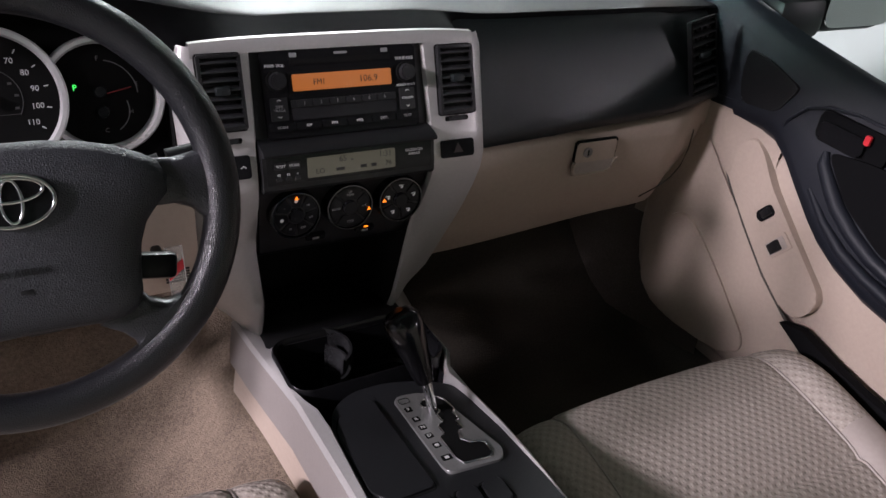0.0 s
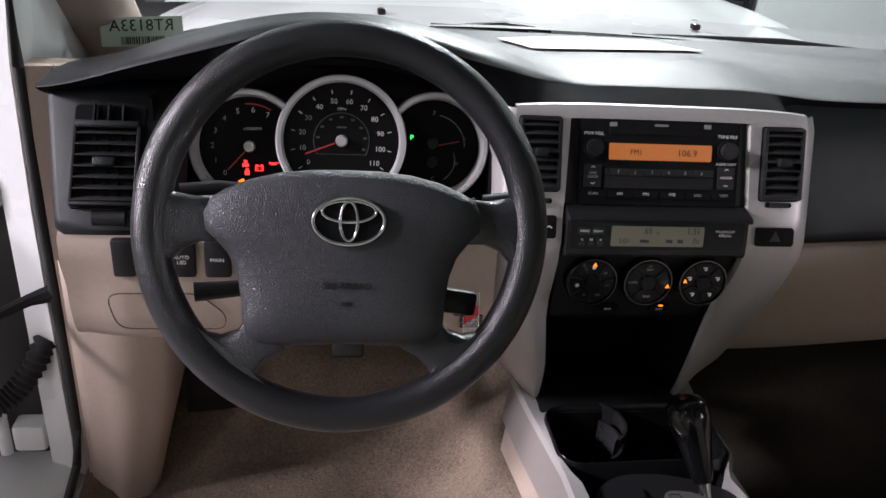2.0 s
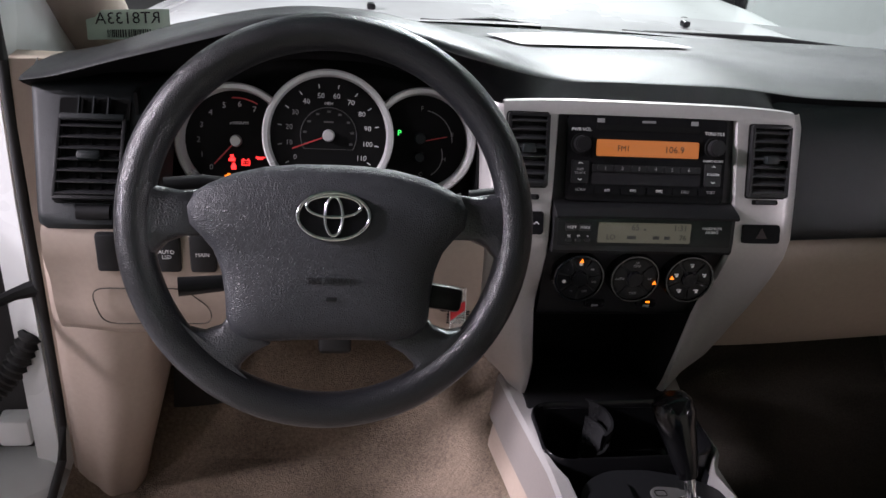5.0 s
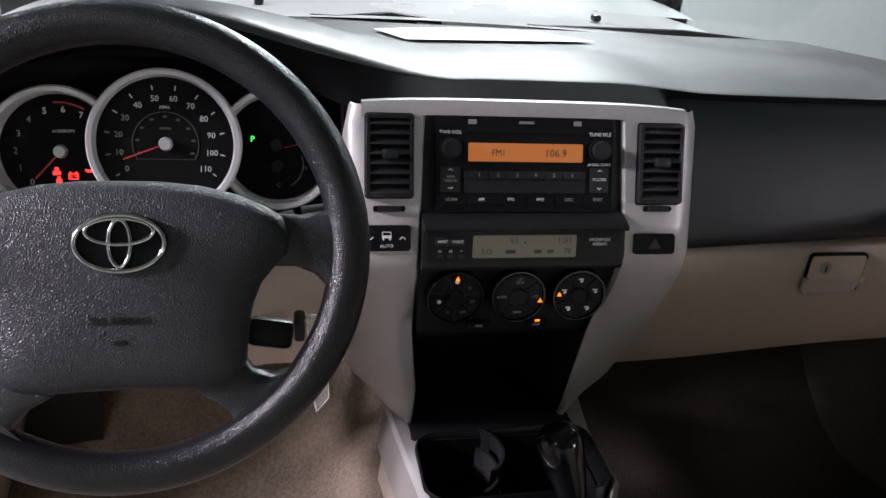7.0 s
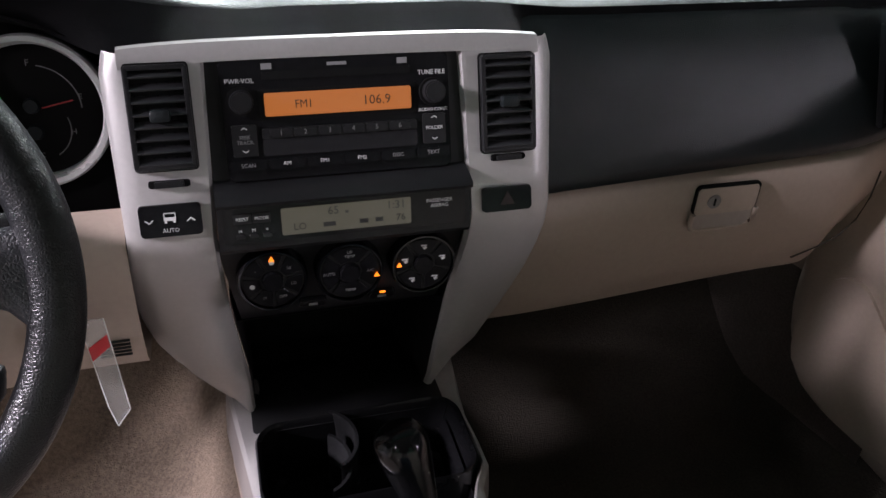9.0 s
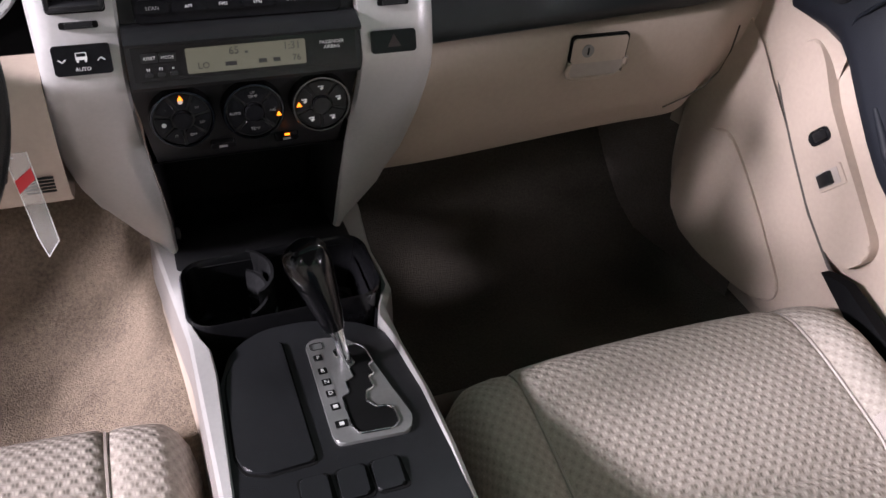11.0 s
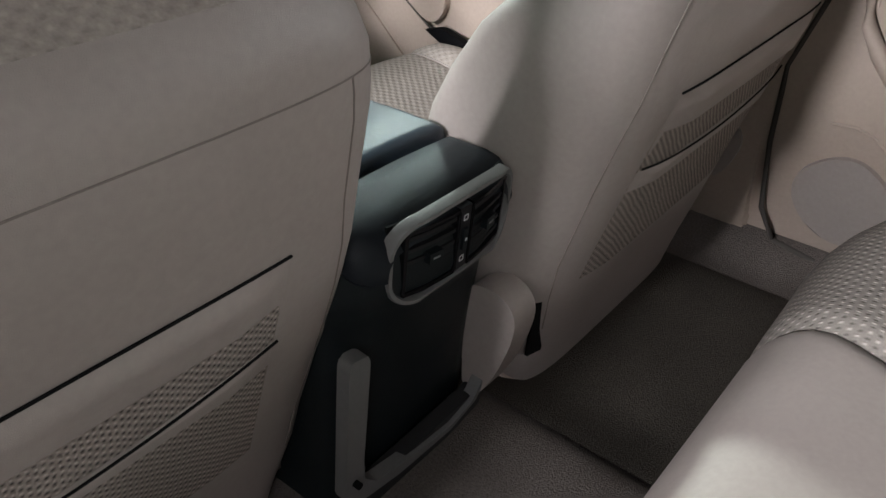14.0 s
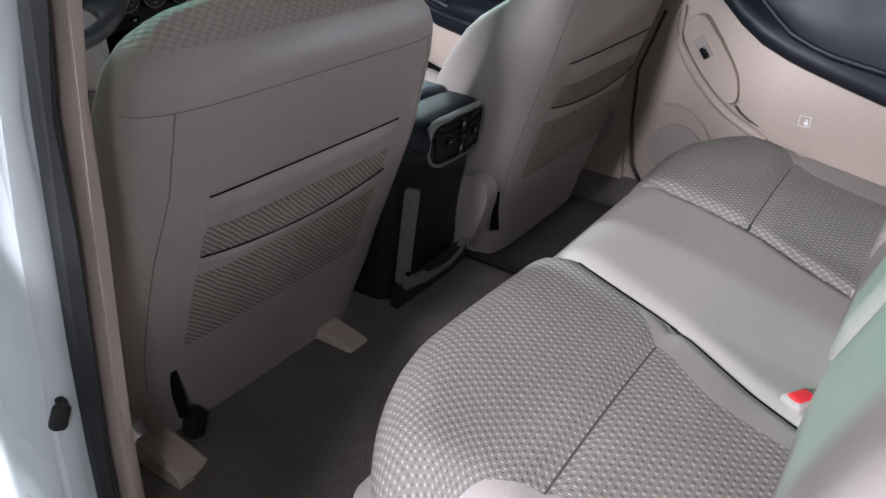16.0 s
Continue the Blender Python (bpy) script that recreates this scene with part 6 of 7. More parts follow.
def seat(name, cx, label, rear, front_lo, zc=0.0, wide=0.55, back=None, tall=0.0, cush=None, cap=1.150, fy=0.905):
    """Front bucket seat. rear(z): y of the back shell; front_lo: seat-back thickness table by height."""
    t = thing(name, label, "car seat", (cx, 0.6, 0.5), "front seats")
    def top(u, v):
        z = 0.735 - 0.085 * smooth(0.0, 1.0, v) + zc
        z += (0.022 if u * cx > 0 else 0.006) * smooth(0.60, 0.80, abs(u)) * smooth(0.0, 0.25, v)
        z -= 0.010 * math.exp(-((abs(u) - 0.69) / 0.02) ** 2)
        z -= 0.008 * math.exp(-((v - 0.47) / 0.015) ** 2) * smooth(0.72, 0.66, abs(u))
        z += 0.006 * (1 - u * u)
        return z
    vinyl_side = 1
    cwide, ccx = cush or (wide, cx)
    rows = cushion_grid(ccx, cwide, fy, 0.36, 0.7, top)
    n = len(rows[0]) - 1
    a, b = round(n * 0.155), round(n * 0.845)
    mid = round((len(rows) - 1) * 0.40)
    grid_part("cushion_centre", rows, a, b, M["cloth"], t, "woven taupe seat cloth")
    for lo, hi, s in ((0, a, -1), (b, n, 1)):
        if s == vinyl_side:
            grid_part("bolster_front", rows, lo, hi, M["cloth"], t, "", 0, mid)
            grid_part("bolster", rows, lo, hi, M["vinyl"], t, "smooth taupe vinyl bolster", mid)
        else:
            grid_part("bolster", rows, lo, hi, M["cloth"], t, "woven taupe seat cloth")
    for i in (a, b):
        bm = bm_new()
        tube(bm, [Vector(r[i]) + Vector((0, 0, 0.0015)) for r in rows[2:]], 0.0022, 6)
        part("piping", bm, M["vinyl"], t)
    bm = bm_new()
    rows2 = []
    for y in (0.905, 0.88, 0.6, 0.36):
        k = 0.9 if y > 0.9 else 1.0
        rows2.append([(cx - wide / 2 * 0.97 * k, y, 0.665 + zc), (cx - wide / 2 * 0.95 * k, y, 0.57), (cx + wide / 2 * 0.95 * k, y, 0.57), (cx + wide / 2 * 0.97 * k, y, 0.665 + zc)])
    loft(bm, rows2, caps=True)
    part("seat_base", bm, M["vinyl"], t)
    for s in ((-1,) if cx < 0 else (-1, 1)):
        bm = bm_new()
        pts = [(0.668, 0.232), (0.707, 0.216), (0.732, 0.212), (0.755, 0.224), (0.764, 0.248), (0.760, 0.280), (0.690, 0.286), (0.655, 0.276), (0.650, 0.252)]
        off = 0.014 if cx > 0 and s < 0 else 0.0
        if off:
            pts = [(0.600, 0.258), (0.645, 0.236), (0.700, 0.218), (0.735, 0.213), (0.757, 0.225), (0.766, 0.25), (0.760, 0.280), (0.660, 0.286), (0.600, 0.284)]
        loop = soften([(y - 0.25, z) for z, y in pts], 0.016, 5)
        slab(bm, [(cx + s * (wide / 2 - 0.005) + off, rear(0.66) + y + 0.03, z - 0.02 + 0.6 * off) for y, z in (loop if s > 0 else loop[::-1])], 0.042, 0.012, 4)
        part("hinge_cover", bm, M["vinyl"], t, "taupe plastic recliner cover")
    # seat back: horizontal loops stacked along the recline
    zs = [0.50, 0.53, 0.58, 0.64, 0.70, 0.76, 0.82, 0.88, 0.93, 0.98, 1.03, 1.05, 1.07, 1.085, 1.10, 1.125, 1.150, 1.160, 1.172, 1.180, 1.184]
    loops = []
    K = 64
    for z in zs:
        r = rear(z)
        th = lerp_table(front_lo, z)
        w = wide / 2 * lerp_table(back or [(0.50, 0.74), (0.58, 0.80), (0.64, 0.90), (0.74, 0.98), (0.93, 1.0), (1.05, 0.98), (1.10, 0.95), (1.145, 0.90), (1.172, 0.80), (1.184, 0.66)], z)
        close = smooth(1.13, 1.186, z)
        rr, th = r + 0.045 * close, th * (1 - 0.7 * close)
        loop = []
        for k in range(K):
            a = 2 * math.pi * k / K
            c, s = math.cos(a), math.sin(a)
            ex = 2 / (5.5 if cx > 0 else 5.5 + 3.5 * smooth(1.0, 0.85, z))
            x = w * math.copysign(abs(c) ** ex, c)
            yy = math.copysign(abs(s) ** (2 / (6.0 if s > 0 else 3.2 + (2.6 * smooth(1.02, 0.85, z) if cx < 0 else 0.0))), s)
            dish = 0.045 * (1 - abs(x / w) ** 4) * smooth(0.0, 0.6, yy)
            loop.append((cx + x, rr + th / 2 + th / 2 * yy - dish, z + tall * smooth(1.0, 1.184, z)))
        loops.append(loop)
    def band(k0, k1, z0, z1):
        return [[loops[j][k % K] for k in range(k0, k1 + 1)] for j in range(z0, z1 + 1)]
    top = len(zs) - 1
    q = K // 16
    bm = bm_new()
    cut = zs.index(1.085 if cx < 0 else 1.07)
    loft(bm, band(2 * q, K // 2 - 2 * q, 4, zs.index(cap)))
    part("backrest_front", bm, M["cloth"], t, "woven taupe seat cloth", sharp=80)
    for k0, k1 in ((q, 2 * q), (K // 2 - 2 * q, K // 2 - q)):
        bm = bm_new()
        loft(bm, band(k0, k1, 4, zs.index(cap)))
        part("backrest_bolster", bm, M["vinyl"], t, "smooth taupe bolster edge", sharp=80)
    for k0, k1 in ((K // 2 - q, K // 2 - 2), (K + 2, K + q)) if cx > 0 else ():
        bm = bm_new()
        loft(bm, band(k0, k1, cut, zs.index(cap)))
        part("shoulder_strip", bm, M["vinyl"], t, "", sharp=80)
    bm = bm_new()
    loft(bm, band(K // 2 - q, K + q, 2, cut))
    part("backrest_shell", bm, M["vinyl"], t, "smooth taupe vinyl back cover", sharp=80)
    bm = bm_new()
    loft(bm, band(K // 2 - 2, K + 2, cut, zs.index(cap)) if cx > 0 else band(K // 2 - q, K + q, cut, zs.index(cap)))
    part("backrest_top", bm, M["vinyl"], t, "taupe vinyl shoulder", sharp=80)
    bm = bm_new()
    loft(bm, band(0, K, 0, 2))
    part("back_skirt", bm, M["vinyl"], t, sharp=80)
    # cloth wraps over the top edge
    bm = bm_new()
    rows3 = [[loops[j][k % K] for k in range(K)] for j in range(zs.index(cap), top + 1)]
    mid_x, mid_y = cx, sum(p[1] for p in loops[-1]) / K
    for g, dz in ((0.8, 0.004), (0.45, 0.0065), (0.02, 0.0075)):
        rows3.append([(mid_x + (p[0] - mid_x) * g, mid_y + (p[1] - mid_y) * g, p[2] + dz) for p in loops[-1]])
    loft(bm, rows3, closed=True)
    uv = bm.loops.layers.uv.verify()
    for f in bm.faces:
        for lp in f.loops:
            lp[uv].uv = (lp.vert.co.x, lp.vert.co.y + lp.vert.co.z)
    part("top_cap", bm, M["cloth"], t, "woven cloth over the top edge", sharp=80)
    # headrest on two posts
    hr = thing("headrest", "taupe cloth headrest on two posts above the seat back", "headrest", (cx, mid_y, loops[-1][0][2]), "headrests")
    zt = loops[-1][0][2]
    bm = bm_new()
    rows4 = []
    for z, w, d in ((0.030, 0.09, 0.022), (0.036, 0.118, 0.040), (0.060, 0.130, 0.052), (0.12, 0.132, 0.056), (0.165, 0.124, 0.050), (0.190, 0.106, 0.038), (0.200, 0.08, 0.020)):
        row = []
        for k in range(32):
            c, s = math.cos(2 * math.pi * k / 32), math.sin(2 * math.pi * k / 32)
            row.append((cx + w * math.copysign(abs(c) ** 0.5, c), mid_y + d * math.copysign(abs(s) ** 0.7, s), zt + z))
        rows4.append(row)
    loft(bm, rows4, closed=True, caps=True)
    part("pad", bm, M["cloth"], hr, "", 80)
    for s in (-1, 1):
        bm = bm_new()
        cyl(bm, (cx + s * 0.06, mid_y, zt - 0.03), (cx + s * 0.06, mid_y, zt + 0.05), 0.006, n=14)
        post = part("post", bm, M["metal"], hr)
        bm = bm_new()
        cyl(bm, (cx + s * 0.06, mid_y, zt + 0.002), (cx + s * 0.06, mid_y, zt + 0.014), 0.014, 0.012, n=16)
        part("post_sleeve", bm, M["black"], post, "black plastic sleeve")
    # seams and pockets on the rear
    def yb(x, z):
        """Depth of the back shell's rear face."""
        j = max(i for i in range(len(zs) - 1) if zs[i] <= z or i == 0)
        ys = []
        for loop in (loops[j], loops[j + 1]):
            ys.append(lerp_table([(p[0], p[1]) for p in loop[K // 2:]], x))
        return ys[0] + (ys[1] - ys[0]) * (z - zs[j]) / (zs[j + 1] - zs[j])
    hw = wide / 2 * 0.66
    seam_row = zs.index(1.085 if cx < 0 else 1.10)
    def patch(nm, z0, z1, m, out, sag=0.0, w=hw, lab=""):
        bm = bm_new()
        rws = []
        nz, nx = 6, 24
        for j in range(nz + 1):
            row = []
            for i in range(nx + 1):
                x = cx - w + 2 * w * i / nx
                z = z0 + (z1 - z0) * j / nz
                bow = sag * (1 - ((x - cx) / w) ** 2)
                zz = z - bow * (j / nz)
                edge = min(1.0, min(i, nx - i) / 3)
                row.append((x, yb(x, zz) - out * (0.06 + 0.94 * edge) * (0.12 if j == nz else 0.6 if j == nz - 1 else 1.0), zz))
            rws.append(row)
        loft(bm, rws)
        bmesh.ops.solidify(bm, geom=bm.faces, thickness=0.003)
        return part(nm, bm, M[m], t, lab, sharp=60)
    pz = 0.965 if cx < 0 else 0.985
    patch("pocket_mesh", pz - 0.27, pz - 0.055, "mesh", 0.003, 0.0, hw, "ribbed stretch pocket cloth")
    patch("pocket_band", pz - 0.055, pz - 0.008, "vinyl", 0.009)
    patch("pocket_band", pz - 0.135, pz - 0.102, "vinyl", 0.008, 0.016, hw)
    for zz, sag, out in ((pz - 0.006, 0.0, 0.0012), (pz - 0.100, 0.016, 0.0045)):
        bm = bm_new()
        tube(bm, [(x, yb(x, zz) - out, zz - sag * (1 - ((x - cx) / hw) ** 2)) for x in [cx - hw + 2 * hw * i / 20 for i in range(21)]], 0.0013, 6)
        part("pocket_opening", bm, M["void"], t)
    for s in (-1, 1):
        bm = bm_new()
        k = K * 3 // 4 + s * 7
        tube(bm, [loops[j][k] for j in range(3, seam_row + 1)], 0.0009, 6)
        part("back_seam", bm, M["soft_seam"], t)
    bm = bm_new()
    tube(bm, [loops[seam_row][k] for k in range(K // 2 + 1, K)], 0.0008, 6)
    part("back_seam", bm, M["soft_seam"], t)
    if cx > 0:
        # flat black patch; shade of the opening under the seat back is painted
        bm = bm_new()
        slab(bm, [(x, rear(z) + 0.5 * lerp_table(front_lo, z) * 0.25 - 0.003, z) for x, z in ((0.152, 0.70), (0.186, 0.70), (0.212, 0.645), (0.210, 0.585), (0.172, 0.60))], 0.004)
        part("recliner_dark_patch", bm, M["void"], t)
    else:
        bm = bm_new()
        box(bm, (-0.585, 0.318, 0.545), (0.026, 0.03, 0.048), 0.006, Matrix.Rotation(radians(12), 4, "Y"))
        part("recliner_foot", bm, M["black"], t, "black plastic recliner foot")
        bm = bm_new()
        slab(bm, [(-0.612, 0.325, 0.655), (-0.602, 0.325, 0.655), (-0.592, 0.325, 0.60), (-0.590, 0.325, 0.56), (-0.606, 0.325, 0.565), (-0.612, 0.325, 0.61)], 0.006, 0.001)
        part("recliner_dark_patch", bm, M["void"], t)
    # floor brackets
    for s in (-1, 1):
        bm = bm_new()
        x = cx + s * 0.195 - (0.04 if cx < 0 else 0.02)
        loft(bm, [[(x - 0.030, y, 0.50), (x - 0.028, y, z), (x - 0.022, y, z + 0.006), (x + 0.022, y, z + 0.006), (x + 0.028, y, z), (x + 0.030, y, 0.50)] for y, z in ((0.262, 0.503), (0.268, 0.515), (0.29, 0.522), (0.36, 0.534))], caps=True)
        part("rail_cover", bm, M["beige"], t, "beige plastic seat rail cover")
        bm = bm_new()
        box(bm, (x, 0.68, 0.535), (0.03, 0.5, 0.05), 0.004)
        part("seat_rail", bm, M["metal"], t)
    return t


def front_seats():
    rearD = lambda z: lerp_table([(0.48, 0.355), (0.60, 0.332), (0.69, 0.310), (0.855, 0.252), (0.96, 0.213), (1.05, 0.192), (1.10, 0.186), (1.19, 0.195)], z)
    rearP = lambda z: lerp_table([(0.48, 0.255), (0.62, 0.222), (0.75, 0.188), (0.887, 0.146), (0.99, 0.112), (1.08, 0.092), (1.19, 0.10)], z)
    seat("front_seat", -0.40, "taupe cloth and vinyl driver's seat with rear map pockets", rearD, [(0.5, 0.08), (0.62, 0.14), (0.75, 0.17), (0.9, 0.16), (1.05, 0.13), (1.19, 0.10)], wide=0.585, tall=-0.004, fy=0.960, cush=(0.58, -0.40), back=[(0.50, 0.76), (0.58, 0.86), (0.64, 0.94), (0.74, 0.98), (0.93, 1.0), (1.03, 1.0), (1.07, 0.99), (1.10, 0.97), (1.125, 0.935), (1.145, 0.89), (1.16, 0.83), (1.172, 0.75), (1.18, 0.66), (1.184, 0.56)])
    shoulders = [(0.50, 0.70), (0.58, 0.78), (0.64, 0.88), (0.74, 0.97), (0.90, 1.0), (1.03, 1.0), (1.07, 0.975), (1.10, 0.955), (1.13, 0.925), (1.145, 0.885), (1.16, 0.82), (1.172, 0.72), (1.184, 0.52)]
    seat("front_seat", 0.425, "taupe cloth and vinyl passenger seat with rear map pockets", rearP, [(0.5, 0.08), (0.62, 0.16), (0.75, 0.25), (0.9, 0.265), (0.95, 0.265), (1.0, 0.248), (1.03, 0.228), (1.05, 0.205), (1.07, 0.168), (1.085, 0.138), (1.10, 0.115), (1.12, 0.10), (1.19, 0.095)], wide=0.635, back=shoulders, tall=0.048, cush=(0.58, 0.448), cap=1.172)


# ---- rear bench ----
def rear_bench():
    t = thing("rear_bench", "taupe cloth and vinyl rear bench seat", "rear seat", (0, -0.4, 0.5))
    def surf(x, y):
        z = 0.782 - 0.05 * smooth(-0.1, -0.55, y)
        for xs in (seam_l(y), cloth_r0(y)):
            z -= 0.012 * math.exp(-((x - xs) / 0.014) ** 2)
        z += 0.012 * math.cos(min(1.0, abs(x + 0.42) / 0.24) * 1.57) * (x < 0) + 0.012 * math.cos(min(1.0, abs(x - 0.45) / 0.24) * 1.57) * (x > 0)
        z -= 0.010 * math.exp(-((y + 0.272) / 0.010) ** 2) * (abs(x) > 0.2)
        fr = max(0.0, (y + 0.10) / 0.10)
        z -= 0.14 * (1 - math.sqrt(max(0, 1 - min(1, fr) ** 2)))
        sd = max(0.0, (abs(x) - 0.61) / 0.09)
        z -= 0.14 * (1 - math.sqrt(max(0, 1 - min(1, sd) ** 2)))
        return z
    ys = [0.0, -0.003, -0.008, -0.016, -0.028, -0.042, -0.06, -0.08, -0.10] + [-0.12 - 0.0166 * i for i in range(26)]
    seam_l = lambda y: lerp_table([(-0.6, -0.34), (-0.402, -0.263), (-0.299, -0.209), (-0.192, -0.172), (-0.1, -0.135), (0.0, -0.112)], y)
    cloth_l0 = lambda y: lerp_table([(-0.6, -0.55), (-0.27, -0.60), (-0.20, -0.632), (-0.155, -0.665), (-0.13, -0.70), (0.0, -0.70)], y)
    cloth_l1 = lambda y: min(seam_l(y) - 0.003, lerp_table([(-0.6, -0.37), (-0.482, -0.354), (-0.365, -0.333), (-0.274, -0.274), (-0.235, -0.226), (-0.189, -0.17), (0.0, -0.1)], y))
    cloth_r0 = lambda y: lerp_table([(-0.6, 0.07), (-0.482, 0.108), (-0.34, 0.166), (-0.297, 0.186), (-0.131, 0.22), (-0.05, 0.245), (0.0, 0.25)], y)
    cloth_r1 = lambda y: lerp_table([(-0.6, 0.48), (-0.307, 0.515), (-0.25, 0.59), (-0.2, 0.65), (-0.15, 0.70), (0.0, 0.70)], y)
    shift = lambda x, y: smooth(-0.27, -0.03, y) * (0.022 - 0.022 * smooth(-0.16, -0.11, x) - 0.15 * max(0.0, (abs(x) - 0.42) / 0.28) ** 2)
    def sec(name, f0, f1, m, label, n=30):
        bm = bm_new()
        rows = []
        for y in ys:
            row = []
            for i in range(n + 1):
                x = f0(y) + (f1(y) - f0(y)) * i / n
                row.append((x, y + shift(x, y), surf(x, y)))
            rows.append(row)
        rows.insert(0, [(p[0], p[1] - 0.005, 0.56) for p in rows[0]])
        loft(bm, rows)
        uv = bm.loops.layers.uv.verify()
        for f in bm.faces:
            for lp in f.loops:
                lp[uv].uv.x = lp.vert.co.x
        return part(name, bm, M[m], t, label, sharp=80)
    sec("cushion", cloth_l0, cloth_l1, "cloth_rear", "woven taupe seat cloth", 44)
    sec("bolster", lambda y: -0.70, cloth_l0, "vinyl", "smooth taupe vinyl bolster", 10)
    sec("inner_strip", cloth_l1, seam_l, "vinyl", "smooth taupe vinyl strip", 8)
    sec("centre_cushion", lambda y: seam_l(y) + 0.002, lambda y: cloth_r0(y) - 0.002, "vinyl", "smooth taupe vinyl centre seat")
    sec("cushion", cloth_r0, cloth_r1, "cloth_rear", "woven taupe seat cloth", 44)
    sec("bolster", cloth_r1, lambda y: 0.70, "vinyl", "smooth taupe vinyl bolster", 10)
    bm = bm_new()
    tube(bm, [(seam_l(y) + 0.001, y + shift(seam_l(y), y), surf(seam_l(y), y) - 0.002) for y in ys[8:]], 0.0035, 6)
    part("split_gap", bm, M["void"], t)
    for x0, x1 in ((-0.60, -0.275), (0.195, 0.52)):
        bm = bm_new()
        tube(bm, [(x0 + (x1 - x0) * i / 12, -0.272, surf(x0 + (x1 - x0) * i / 12, -0.272) + 0.0005) for i in range(13)], 0.0025, 6)
        part("seat_seam", bm, M["dark_seam"], t)
    bm = bm_new()
    box(bm, (0, -0.32, 0.60), (1.30, 0.56, 0.14), 0.02)
    part("seat_base", bm, M["vinyl"], t)
    # backrests
    for x0, x1, nm in ((-0.68, -0.15, "backrest"), (-0.148, 0.188, "centre_backrest"), (0.190, 0.68, "backrest")):
        bm = bm_new()
        rows = []
        for z, y, k in ((0.68, -0.50, 0.9), (0.72, -0.465, 0.98), (0.80, -0.475, 1.0), (0.95, -0.525, 1.0), (1.10, -0.585, 1.0), (1.20, -0.63, 0.97), (1.25, -0.665, 0.9), (1.262, -0.70, 0.8)):
            n = 24
            c, h = (x0 + x1) / 2, (x1 - x0) / 2 * k
            rows.append([(c - h + 2 * h * i / n, y - 0.12 * (1 - math.sqrt(max(0, 1 - (max(0, abs(-1 + 2 * i / n) - 0.7) / 0.3) ** 2))), z) for i in range(n + 1)])
        rows.append([(p[0], -0.80, 1.24) for p in rows[-1]])
        loft(bm, rows)
        part(nm, bm, M["vinyl"] if nm == "centre_backrest" or x0 < 0 else M["cloth"], t, sharp=80)
    # buckles
    for x, y in ((-0.243, -0.458), (0.105, -0.487)):
        b = thing("seat_belt_buckle", "grey seat belt buckle with red release button on the bench", "buckle", (x, y, 0.75), "seat belt buckles")
        bm = bm_new()
        box(bm, (x, y, 0.741), (0.044, 0.034, 0.022), 0.008, Matrix.Rotation(radians(-32), 4, "Z"), 3)
        part("buckle_body", bm, M["vinyl"], b)
        bm = bm_new()
        box(bm, (x, y, 0.7495), (0.034, 0.022, 0.010), 0.0045, Matrix.Rotation(radians(-32), 4, "Z"), 3)
        part("release_button", bm, M["red"], b, "red release button")
    b = thing("seat_belt_buckle", "grey seat belt buckle with red release button beside the driver's seat", "buckle", (-0.13, 0.40, 0.7), "seat belt buckles")
    bm = bm_new()
    box(bm, (-0.135, 0.43, 0.73), (0.03, 0.03, 0.09), 0.006)
    part("buckle_body", bm, M["black"], b)
    bm = bm_new()
    box(bm, (-0.135, 0.432, 0.775), (0.026, 0.018, 0.012), 0.003)
    part("release_button", bm, M["red"], b, "red release button")


